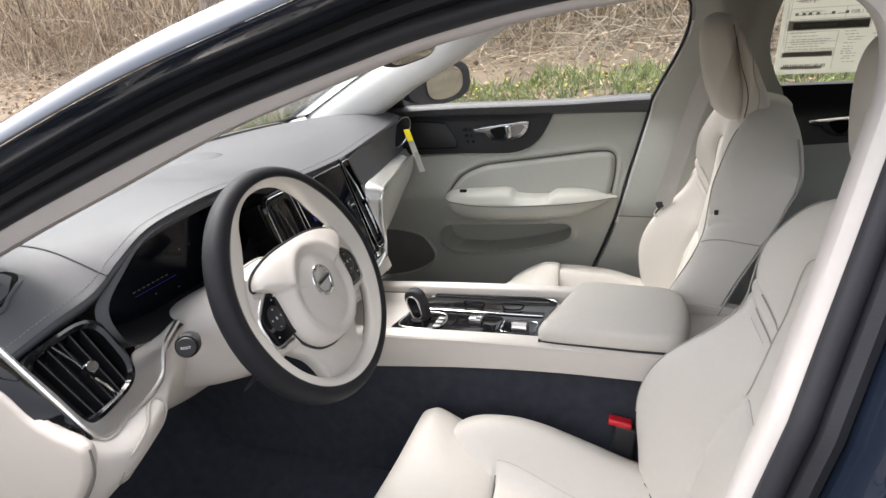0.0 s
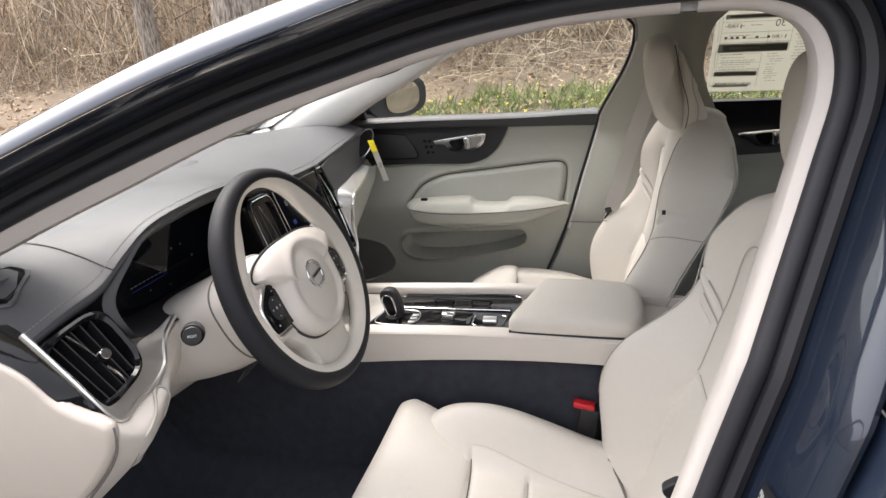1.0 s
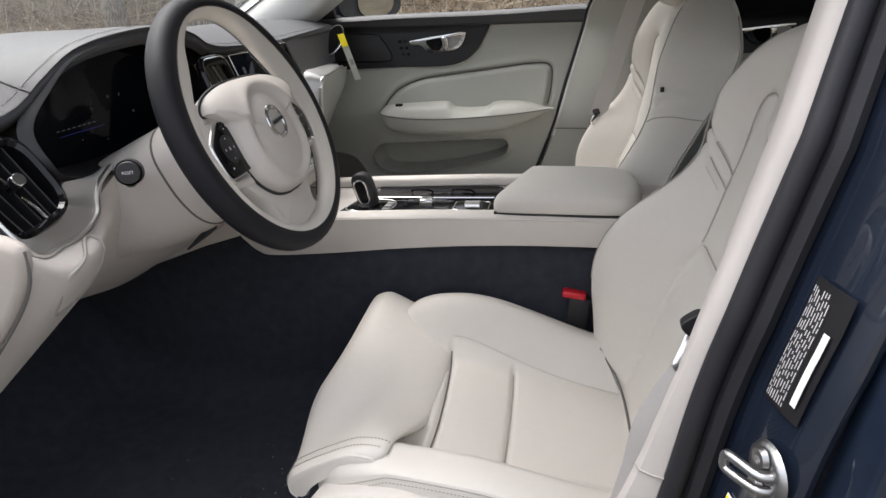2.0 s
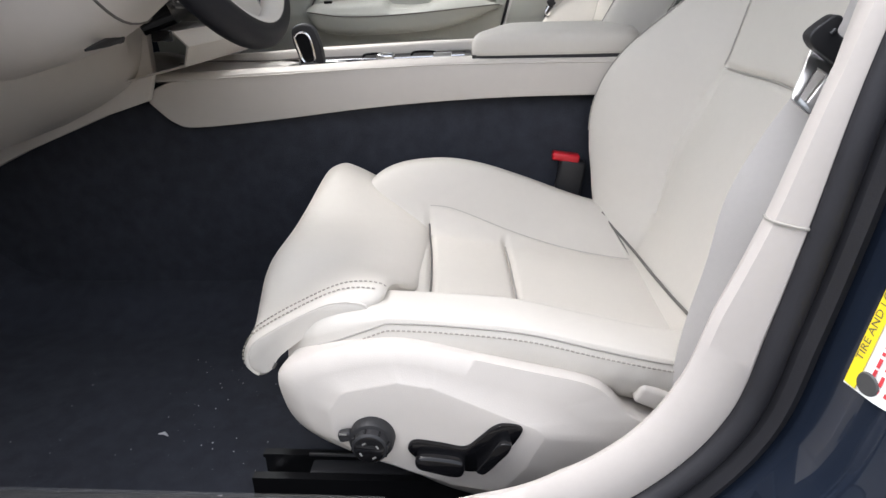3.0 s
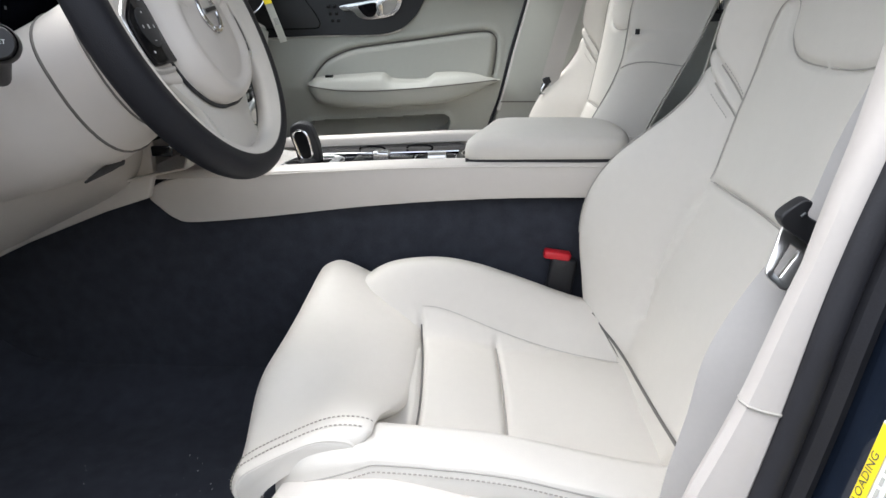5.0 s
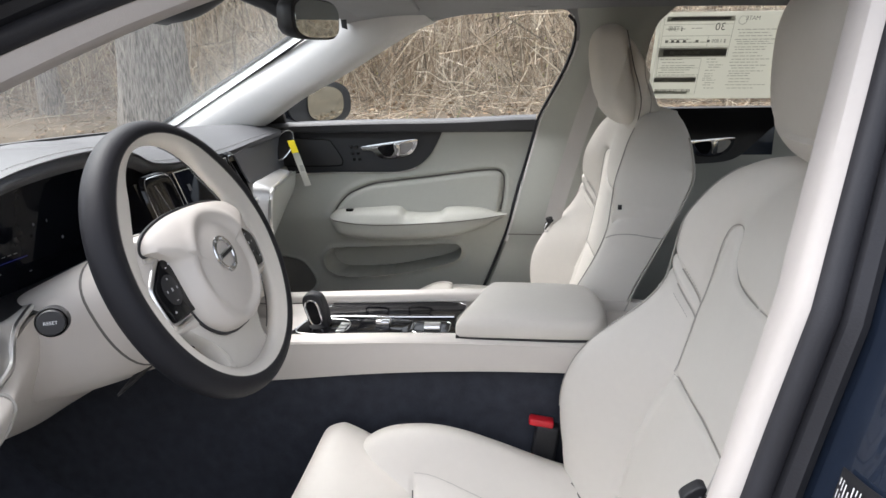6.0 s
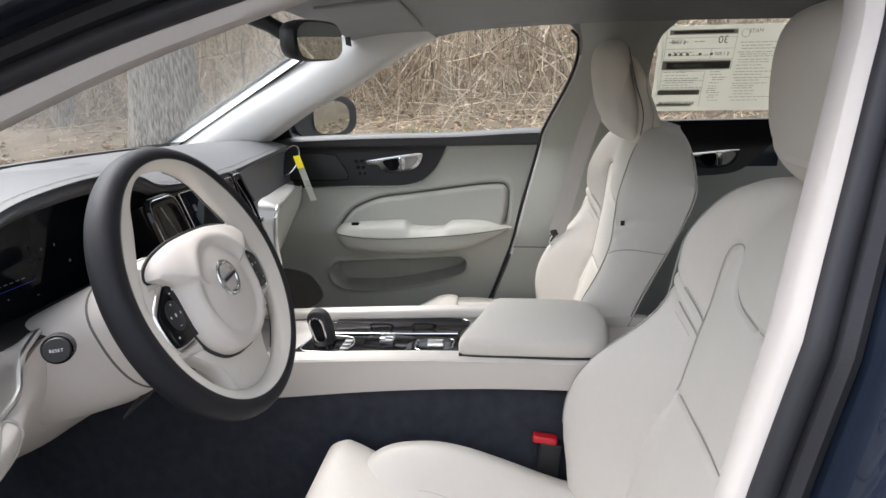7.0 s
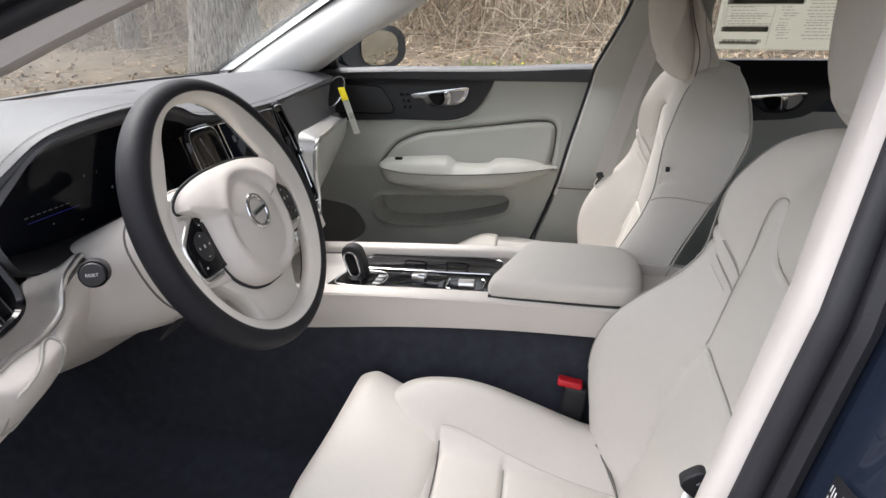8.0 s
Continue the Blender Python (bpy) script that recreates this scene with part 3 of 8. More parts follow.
# windscreen
ws = lambda u, v: Vector(((-0.86 + 0.68 * v) + 0.14 * u * u * (1 - v * 0.65), u * (0.655 - 0.125 * v), 0.985 + 0.335 * v - 0.025 * u * u * v - 0.075 * smooth(0.5, 1.0, -u) * v))
part("windscreen", thick(grid_bm([[ws(u, v) for u in np.linspace(-1, 1, 28)] for v in np.linspace(0, 1, 14)]), 0.004), M_WINDSCREEN, car, "clear windscreen with a reflection haze mixed in").visible_shadow = False
band = [[ws(u, v) + Vector((0.003, 0, -0.004)) for u in np.linspace(-1, 1, 28)] for v in (0.0, 0.035)]
part("windscreen_band", grid_bm(band), M_PIANO, car, "black ceramic band at the foot of the windscreen")
for s in (-1, 1):
    band = [[ws(s * u, v) + Vector((0.004, 0, -0.004)) for u in (1.0, 0.985, 0.972)] for v in np.linspace(0, 1, 20)]
    part("windscreen_edge", grid_bm(band), M_RUBBER, car)
# cowl and bonnet in front of the glass
rows = [[(x, y, 0.955 - 0.04 * (abs(y) / 0.7) ** 2 - 0.26 * max(0.0, (-0.80 - x) / 1.2) ** 0.8) for y in np.linspace(-0.80, 0.80, 20)] for x in np.linspace(-1.95, -0.80, 16)]
part("bonnet", thick(grid_bm(rows), 0.006), M_PAINT, car, "dark blue bonnet")
for s in (-1, 1):
    rows = [[(x, s * (0.80 + 0.085 * math.sin(q * 1.5)), (0.90 - 0.26 * max(0.0, (-0.80 - x) / 1.2) ** 0.8) * (1 - q) + 0.28 * q) for q in np.linspace(0, 1, 8)] for x in np.linspace(-2.0, -0.72, 12)]
    part("front_wing", thick(grid_bm(rows), 0.006), M_PAINT, car, "dark blue front wing")
rows = [[(x, y, 1.30 - 0.33 * smooth(1.75, 2.25, x) - 0.03 * (y / 0.7) ** 2) for y in np.linspace(-0.62, 0.62, 12)] for x in np.linspace(1.72, 2.2, 10)]
part("rear_window", thick(grid_bm(rows), 0.004), M_GLASS, car, "clear rear window").visible_shadow = False
rows = [[(x, y, 0.975 - 0.04 * (x - 2.2) - 0.03 * (y / 0.7) ** 2) for y in np.linspace(-0.74, 0.74, 12)] for x in np.linspace(2.2, 2.6, 5)]
part("boot_lid", thick(grid_bm(rows), 0.006), M_PAINT, car, "dark blue boot lid")
for s in (-1, 1):
    rows = [[(x, s * (0.78 + 0.06 * math.sin(q * 2.6)), 1.0 * (1 - q) + 0.28 * q) for q in np.linspace(0, 1, 8)] for x in np.linspace(1.42, 2.6, 10)]
    part("rear_wing", thick(grid_bm(rows), 0.006), M_PAINT, car, "dark blue rear wing")
rows = [[(x, 0.80 + 0.07 * math.sin(q * 2.6), 0.965 * (1 - q) + 0.28 * q) for q in np.linspace(0, 1, 8)] for x in np.linspace(-0.72, 1.42, 20)]
part("far_side_skin", thick(grid_bm(rows), 0.006), M_PAINT, car, "dark blue far door skins")
rows = [[(1.45 + 0.02 * math.sin(y * 3), y, z) for y in np.linspace(-0.72, 0.72, 8)] for z in np.linspace(0.2, 1.02, 6)]
part("rear_bulkhead", thick(grid_bm(rows), 0.01), M_DARK, car)
part("underfloor", box_bm((2.6, 1.5, 0.03), (0.45, 0, 0.185)), M_DARK, car)

rows = [[(-2.0 - 0.10 * math.sin(q * 3.0) * (1 - (y / 0.82) ** 2 * 0.4), y, 0.69 * (1 - q) + 0.22 * q - 0.02 * (y / 0.8) ** 2 * (1 - q)) for q in np.linspace(0, 1, 10)] for y in np.linspace(-0.82, 0.82, 16)]
part("front_bumper", thick(grid_bm(rows), 0.006), M_PAINT, car, "dark blue front end")
rows = [[(2.6 + 0.07 * math.sin(q * 3.0) * (1 - (y / 0.82) ** 2 * 0.4), y, 0.955 * (1 - q) + 0.24 * q - 0.02 * (y / 0.8) ** 2 * (1 - q)) for q in np.linspace(0, 1, 10)] for y in np.linspace(-0.80, 0.80, 16)]
part("rear_bumper", thick(grid_bm(rows), 0.006), M_PAINT, car, "dark blue rear end")
for wx in (-1.20, 1.62):
    for s in (-1, 1):
        tyre_ = part("road_wheel", ring_bm([(0.23, 0.0), (0.25, 0.015), (0.31, 0.012), (0.33, -0.01), (0.334, -0.06), (0.334, -0.16), (0.31, -0.20), (0.23, -0.20)], (wx, s * 0.885, 0.334), (0, s, 0), 40), M_RUBBER, car, "black tyre")
        part("rim", ring_bm([(0.0, -0.03), (0.05, -0.028), (0.07, -0.05), (0.19, -0.03), (0.225, -0.005), (0.235, -0.01), (0.235, -0.19)], (wx, s * 0.885, 0.334), (0, s, 0), 40), M_ALU, tyre_, "silver rim")

# far windscreen pillar trim
W0 = spline([(-0.843, 0.698, 0.951), (-0.756, 0.676, 1.0), (-0.537, 0.635, 1.114), (-0.343, 0.605, 1.216), (-0.139, 0.559, 1.318), (-0.058, 0.533, 1.349)], 34)
V0 = spline([(-0.544, 0.608, 0.947), (-0.452, 0.584, 0.998), (-0.342, 0.556, 1.062), (-0.209, 0.537, 1.126), (-0.012, 0.517, 1.231), (0.068, 0.528, 1.264)], 34)
rows = []
for a, b in zip(W0, V0):
    c = (a + b) / 2 + np.array([-0.002, -0.030, 0.002])
    rows.append(spline([a, c, b, b + np.array([0.012, 0.04, -0.01]), b + np.array([0.01, 0.16, 0.0])], 16))
part("windscreen_pillar_trim", grid_bm(rows), M_PILLAR, car, "pale windscreen pillar trim")
part("windscreen_seal", tube_bm(W0 + np.array([0.001, -0.002, 0.001]), 0.0070, 8), M_RUBBER, car, "black windscreen edge")
# roof rail trim over the far windows
rows = []
for x in np.linspace(-0.10, 1.35, 40):
    z = curve1(x, [(-0.10, 1.20), (-0.042, 1.228), (0.055, 1.256), (0.162, 1.274), (0.353, 1.284), (0.60, 1.286), (0.90, 1.282), (1.12, 1.25), (1.35, 1.16)])
    y = y_far(z)
    rows.append([(x, y + 0.03, z), (x, y, z), (x, y - 0.012, z + 0.004), (x, y - 0.026, z + 0.022), (x, 0.50, max(ceil_z(x, 0.5) - 0.003, z + 0.03))])
part("roof_rail_trim", grid_bm(rows), M_HEADLINER, car, "grey roof rail trim over the far windows")
rows = [[(1.12 + 0.35 * v, 0.50 + 0.2 * (1 - v), z) for v in np.linspace(0, 1, 5)] for z in (0.9, 1.05, 1.2, 1.32)]
part("rear_pillar_trim", grid_bm(rows), M_HEADLINER, car)
# far B-pillar trim
rows = []
for z in np.linspace(0.30, 1.285, 46):
    xf = curve1(z, [(0.30, 0.10), (0.36, 0.14), (0.466, 0.197), (0.647, 0.268), (0.80, 0.31), (0.946, 0.350), (0.997, 0.362), (1.14, 0.432), (1.219, 0.452), (1.285, 0.44)])
    xb = curve1(z, [(0.30, 0.64), (0.9, 0.665), (1.0, 0.675), (1.05, 0.650), (1.12, 0.628), (1.20, 0.632), (1.25, 0.652), (1.285, 0.695)])
    y = y_far(z) - 0.012
    dip = 0.004 * math.exp(-((z - 0.655) / 0.004) ** 2)
    rows.append([(xf, y + 0.035, z), (xf + 0.002, y + 0.006, z)] + [(xf + 0.006 + (xb - xf) * u, y - 0.022 * math.sin(min(u * 1.3, 1) * 3.1) * smooth(0.45, 0.8, z) + dip - 0.010 * smooth(0.62, 0.67, z), z) for u in np.linspace(0, 1, 14)] + [(xb + 0.01, y + 0.04, z)])
part("pillar_trim", grid_bm(rows), M_IVORY_DIM, car, "ivory door pillar trim")
edge = [(curve1(z, [(0.36, 0.132), (0.466, 0.190), (0.647, 0.262), (0.80, 0.304), (0.946, 0.345), (0.997, 0.357), (1.14, 0.427), (1.219, 0.447), (1.26, 0.43), (1.284, 0.36)]), y_far(z) - 0.013, z) for z in np.linspace(0.36, 1.262, 60)]
part("far_door_seal", tube_bm(edge, 0.0042, 8), M_RUBBER, car, "black rubber seal round the far door")
# paler strip paints the light on the pillar trim's edge
pale = np.array([(p[0] + 0.009, p[1] - 0.003, p[2]) for p in edge[18:58]])
part("pillar_lit_edge", thick(grid_bm([pale + np.array([-0.004, 0.003, 0]), pale + np.array([-0.001, -0.002, 0]), pale + np.array([0.004, -0.002, 0]), pale + np.array([0.007, 0.004, 0])]), 0.001), M_PILLAR, car, "pale strip standing in for the lit edge of the door pillar")
zj = 0.660
part("pillar_joint", tube_bm([(x, y_far(zj) - 0.0345 + 0.004 * abs(math.cos((x - 0.26) * 9)), zj) for x in np.linspace(0.275, 0.42, 12)], 0.0018, 5), M_SEAM_SHADE, car)
# rounded upper corners of the far side windows
for corner in ([(0.365, 1.287), (0.395, 1.284), (0.424, 1.274), (0.440, 1.259), (0.448, 1.240), (0.449, 1.20), (0.475, 1.20), (0.475, 1.31), (0.365, 1.31)], [(0.622, 1.19), (0.630, 1.215), (0.640, 1.240), (0.656, 1.262), (0.682, 1.280), (0.72, 1.288), (0.72, 1.31), (0.59, 1.31), (0.59, 1.19)]):
    part("window_corner_trim", plate_bm([(x, y_far(z) - 0.020, z) for x, z in corner], (0, 0.03, 0)), M_HEADLINER, car)

# ---- floor ----
rows = []
for y in np.linspace(-0.66, 0.70, 40):
    r = []
    for x in np.linspace(-0.95, 1.45, 50):
        z = 0.215
        z += 0.30 * smooth(-0.60, -0.98, x)
        z += 0.05 * smooth(0.20, 0.10, abs(y))
        z += 0.003 * math.sin(x * 31 + y * 17) * math.sin(y * 29)
        r.append((x, y, z))
    rows.append(r)
tagged(part("floor", thick(grid_bm(rows), 0.012), M_CARPET), "black carpeted car floor with crumbs of debris", "carpet", kind="structure")


# ---- seats ----
def seat(cy, x0, z0, recline, out, side_in, side_out, label, full):
    """A front seat. cy: its middle; x0: where the backrest's front face meets the cushion; out: -1 or 1, the side of the sill."""
    s = thing("driver_seat" if full else "passenger_seat", (x0 - 0.15, cy, 0.22), label, "car seat", "front seats")

    # cushion: rings across the seat from front to back
    seams = [[(0.150, -0.150), (0.150, -0.05), (0.143, 0.06), (0.133, 0.150)], [(0.264, -0.150), (0.262, -0.05), (0.257, 0.06), (0.251, 0.135)],
             [(0.128, 0.150), (0.17, 0.150), (0.25, 0.142), (0.37, 0.128), (0.50, 0.112)], [(0.150, -0.142), (0.19, -0.150), (0.26, -0.152), (0.37, -0.142), (0.50, -0.125)]]
    seams = [[(x, -out * a) for x, a in q] for q in seams]
    SEAM_Z = [(0.0, 0.428), (0.056, 0.446), (0.10, 0.464), (0.132, 0.477), (0.164, 0.482), (0.237, 0.474), (0.289, 0.466), (0.342, 0.458), (0.405, 0.447), (0.56, 0.430)]
    Z_C = [(0.0, 0.42), (0.06, 0.432), (0.146, 0.420), (0.274, 0.398), (0.40, 0.384), (0.56, 0.378)]
    H_IN = [(0.0, 0.03), (0.04, 0.058), (0.10, 0.086), (0.18, 0.102), (0.27, 0.092), (0.40, 0.060), (0.56, 0.04)]
    H_OUT = [(0.0, 0.03), (0.04, 0.040), (0.10, 0.052), (0.18, 0.064), (0.26, 0.070), (0.33, 0.062), (0.42, 0.050), (0.56, 0.04)]
    W_C = [(0.0, 0.215), (0.05, 0.238), (0.15, 0.245), (0.35, 0.245), (0.56, 0.235)]

    def top(x, a):
        """The cushion's height at a place on it."""
        au = min(abs(a) / curve1(x, W_C), 1.0)
        outer = a * out > 0
        z = curve1(x, Z_C) + curve1(x, H_OUT if outer else H_IN) * smooth(0.46, 0.80, au) ** 1.1
        if au > 0.82:
            low = min(curve1(x, SEAM_Z), z - 0.006) if outer else 0.41
            z = low + (z - low) * math.sqrt(max(0.0, 1 - ((au - 0.82) / 0.18) ** 2.2))
        return z
    NX, NU = 170, 150
    xs = np.linspace(0.012, 0.56, NX)
    us = np.sin(np.linspace(-1, 1, NU) * math.pi / 2 * 0.93) / math.sin(math.pi / 2 * 0.93)
    A = np.array([[u * curve1(x, W_C) for u in us] for x in xs])
    X = np.repeat(xs[:, None], NU, 1)
    cs = [spline(q, 40) for q in seams]
    groove = np.zeros_like(A)
    for k, sm in enumerate(cs):
        near = polydist(X, A, sm[::2])
        groove = np.maximum(groove, (1.0 if k < 2 else 0.6) * (0.55 * np.exp(-(near / 0.0042) ** 2) + 0.45 * np.exp(-near / 0.022)))
    rows = []
    for i, x in enumerate(xs):
        w = curve1(x, W_C)
        ring = [(x, cy + A[i, j], top(x, A[i, j]) + 0.003 - 0.0105 * groove[i, j] + 0.0015 * noise.noise((x * 13, A[i, j] * 13, cy * 5))) for j in range(NU)]
        skirt = {}
        for sg in (-1, 1):
            zt = top(x, sg * w)
            crease = 0.0016 * math.sin((x * 2.4 + zt) * 95) * smooth(0.26, 0.36, x) if sg * out > 0 else 0.0
            skirt[sg] = [(x, cy + sg * (w + o), z) for o, z in ((0.0018, zt - 0.003), (0.0040, zt - 0.010), (0.0052 + crease, zt - 0.024), (0.001 - crease, zt - 0.040), (-0.012, zt - 0.056), (-0.03, 0.37))]
        rows.append(ring + skirt[1] + skirt[-1][::-1])
    cushion = part("cushion", grid_bm(rows, True, False, True), M_LEATHER, s, "ivory leather seat cushion with raised side bolsters")
    for k, sm in enumerate(cs):
        deep = 0.0078 if k < 2 else 0.0038
        part("seam", tube_bm([(x, cy + a, top(x, a) + 0.0028 - deep) for x, a in sm[2:-2]], 0.0013 if k < 2 else 0.0004, 5), M_SEAM_SHADE if k == 0 else M_SEAM, cushion)
    # extending thigh support in front: nose section swept across the seat
    INNER = spline([(0.012, 0.40), (-0.012, 0.40), (-0.036, 0.42), (-0.046, 0.45), (-0.046, 0.478), (-0.034, 0.499), (-0.010, 0.510), (0.009, 0.506), (0.045, 0.488), (0.10, 0.455), (0.13, 0.43), (0.08, 0.39)], 48, True)
    MID = spline([(0.012, 0.372), (-0.03, 0.372), (-0.048, 0.380), (-0.058, 0.40), (-0.063, 0.425), (-0.058, 0.451), (-0.034, 0.468), (0.02, 0.467), (0.07, 0.456), (0.122, 0.432), (0.134, 0.41), (0.08, 0.385)], 48, True)
    OUTER = spline([(0.004, 0.420), (-0.010, 0.399), (-0.024, 0.391), (-0.037, 0.399), (-0.040, 0.414), (-0.032, 0.433), (-0.018, 0.446), (0.022, 0.470), (0.073, 0.494), (0.112, 0.494), (0.112, 0.480), (0.055, 0.458)], 48, True)

    def nose(u):
        """The thigh support's section; u from -1 at the tunnel to 1 at the sill."""
        k = smooth(0.05, 0.92, abs(u)) ** (1.3 if u > 0 else 1.7)
        sec = MID * (1 - k) + (OUTER if u > 0 else INNER) * k
        c = sec.mean(0)
        return c + (sec - c) * (1 - 0.22 * smooth(0.93, 1.0, abs(u)) ** 2)
    rows = [[(px, cy + out * u * 0.229, pz) for px, pz in nose(u)] for u in np.linspace(-1, 1, 60)]
    thigh = part("thigh_support", grid_bm(rows, True, False, True), M_LEATHER, s, "ivory leather thigh support with stitched wrap")
    for u, i0, i1 in ((0.865, 9, 39), (0.935, 9, 37)):
        line = np.array([(px, cy + out * u * 0.229, pz) for px, pz in nose(u)[i0:i1]])
        line += np.array([-0.0006, out * 0.0006, 0.0010])
        stitch("wrap_stitching", line, M_STITCH, thigh, 0.0052, 0.0015)
    fold = np.array([(px, cy + out * 0.985 * 0.229, pz) for px, pz in nose(0.985)[9:39]])
    part("wrap_fold", tube_bm(fold + np.array([-0.0005, out * 0.001, -0.001]), 0.0022, 6), M_LEATHER, thigh, "folded leather edge")
    under = np.array([(px, cy + out * 0.229, pz) for px, pz in nose(1.0)[2:5]])
    part("wrap_underside", tube_bm(under, 0.0016, 5), M_SEAM_SHADE, thigh)

    # backrest
    ca, sa = math.cos(radians(recline)), math.sin(radians(recline))

    def back(a, d, h):
        """a across, d towards the front, h up along the backrest."""
        return (x0 + sa * h - ca * d, cy + a, z0 + ca * h + sa * d)
    H = 0.665
    half = [[(0.130, 0.06), (0.148, 0.12), (0.160, 0.20), (0.158, 0.28), (0.168, 0.325), (0.178, 0.380), (0.178, 0.43), (0.172, 0.485), (0.160, 0.522), (0.143, 0.533), (0.130, 0.515), (0.118, 0.487), (0.090, 0.467), (0.05, 0.459), (-0.006, 0.457)],
            [(0.180, 0.397), (0.200, 0.418), (0.225, 0.447), (0.25, 0.478)], [(0.177, 0.372), (0.200, 0.392), (0.225, 0.420), (0.25, 0.450)]]
    bseams = [spline(q, 70) * np.array([sg, 1]) for q in half for sg in (-1, 1)]
    bseams += [spline([(-0.157, 0.28), (-0.08, 0.281), (0.0, 0.283), (0.08, 0.281), (0.155, 0.28)], 40)]
    W_B = [(-0.03, 0.215), (0.05, 0.245), (0.17, 0.268), (0.28, 0.266), (0.37, 0.258), (0.46, 0.252), (0.55, 0.235), (0.61, 0.190), (0.645, 0.14), (H, 0.07)]
    B_B = [(-0.03, 0.055), (0.05, 0.085), (0.10, 0.111), (0.15, 0.129), (0.20, 0.134), (0.25, 0.124), (0.30, 0.100), (0.35, 0.074), (0.40, 0.058), (0.45, 0.060), (0.50, 0.060), (0.55, 0.046), (0.60, 0.032), (0.645, 0.012), (H, 0.0)]
    V_B = [(-0.03, 0.115), (0.10, 0.135), (0.20, 0.148), (0.28, 0.155), (0.325, 0.168), (0.38, 0.178), (0.43, 0.178), (0.485, 0.165), (0.53, 0.14), (H, 0.05)]
    F_B = [(-0.03, 0.0), (0.12, 0.004), (0.28, 0.004), (0.40, 0.012), (0.50, 0.025), (0.58, 0.030), (0.63, 0.020), (H, -0.005)]

    E_B = [(-0.03, 0.02), (0.10, 0.028), (0.30, 0.046), (0.40, 0.064), (0.50, 0.081), (0.55, 0.086), (0.60, 0.072), (H, 0.05)]

    def face(a, h):
        """How far the backrest's front stands out at a place on it."""
        w = curve1(h, W_B)
        au = min(abs(a) / w, 1.0)
        v = curve1(h, V_B)
        k = side_out if a * out > 0 else side_in
        d = curve1(h, F_B) + k * curve1(h, B_B) * smooth(v * 0.93, v + (w - v) * 0.78, abs(a))
        e = 1.0 if au < 0.84 else math.sqrt(max(0.0, 1 - ((au - 0.84) / 0.16) ** 2.4))
        r = -curve1(h, E_B)
        return r + (d - r) * e
    NU, NH = 160, 190
    hs = np.linspace(-0.03, H, NH)
    us = np.sin(np.linspace(-1, 1, NU) * math.pi / 2 * 0.9) / math.sin(math.pi / 2 * 0.9)
    A = np.array([[u * curve1(h, W_B) for u in us] for h in hs])
    HH = np.repeat(hs[:, None], NU, 1)
    groove = np.zeros_like(A)
    for sm in bseams:
        near = polydist(A, HH, sm[::2])
        groove = np.maximum(groove, 0.55 * np.exp(-(near / 0.0042) ** 2) + 0.45 * np.exp(-near / 0.020))
    rows = []
    for i, h in enumerate(hs):
        w = curve1(h, W_B)
        t = curve1(h, [(-0.03, 0.06), (0.1, 0.075), (0.4, 0.075), (0.55, 0.07), (0.63, 0.055), (H, 0.02)])
        front = [back(A[i, j], face(A[i, j], h) + 0.003 - 0.0105 * groove[i, j] + 0.0012 * noise.noise((A[i, j] * 14, h * 14, cy * 9)), h) for j in range(NU)]
        rear = [back(u * w * 0.99, -curve1(h, E_B) - t * math.sqrt(max(0.0, 1 - abs(u) ** 3)) * (0.7 if full else 0.32), h) for u in np.linspace(0.97, -0.97, 14)]
        rows.append(front + rear)
    backrest = part("backrest", grid_bm(rows, True, False, True), M_LEATHER, s, "ivory leather backrest with wide side bolsters")
    for k, sm in enumerate(bseams):
        keep = [(a, h) for a, h in sm if abs(a) < curve1(h, W_B) * 0.83 and (k > 1 or h > 0.27)]
        part("seam", tube_bm([back(a, face(a, h) - 0.0046, h) for a, h in keep], 0.0009 if k < 2 else 0.0012, 5), M_SEAM, backrest)
    for q in (0, 1):
        for sg in (-1, 1):
            sm = spline(half[1 + q], 40) + (np.array([-0.004, 0.006]) if q == 0 else np.array([0.004, -0.006]))
            keep = [(a * sg, h) for a, h in sm if abs(a) < curve1(h, W_B) * 0.81]
            stitch("stitching", [back(a, face(a, h) + 0.0016, h) for a, h in keep], M_SEAM, backrest, 0.005, 0.0011)
    # dark tube that stands in for the shade where the cushion meets the backrest
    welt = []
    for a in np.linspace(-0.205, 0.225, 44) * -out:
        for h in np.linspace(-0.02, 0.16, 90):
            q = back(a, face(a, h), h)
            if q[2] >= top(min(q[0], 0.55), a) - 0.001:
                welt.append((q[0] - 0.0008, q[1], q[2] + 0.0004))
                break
    part("welt", tube_bm(spline(welt[::4] + welt[-1:], 60), 0.0013, 5), M_SEAM_SHADE, s, "dark tube standing in for the gap's shade between cushion and backrest")
    # seam round the bolster's flank
    for q in (-1, 1):
        part("flank_seam", tube_bm([back(q * 0.87 * curve1(h, W_B), face(q * 0.87 * curve1(h, W_B), h) + 0.0034, h) for h in np.linspace(0.12, 0.61, 70)], 0.0014, 5), M_SEAM, backrest)
    for q in (-1, 1):
        path = []
        for k in np.linspace(0, 1, 14):
            h = 0.385 + 0.045 * k
            w = curve1(h, W_B)
            au = 0.90 + 0.10 * min(k * 1.4, 1.0)
            path.append(back(q * w * au, face(q * w * au, h) + 0.0030 - (0.02 * max(0.0, k - 0.72)), h))
        part("flank_cross_seam", tube_bm(path, 0.0012, 5), M_SEAM, backrest)
    # piping between bolster and back shell
    for q in (-1, 1):
        path = []
        for h in np.linspace(0.02, 0.62, 40):
            w = curve1(h, W_B)
            path.append(back(q * w * 1.0, -0.002 - curve1(h, E_B), h))
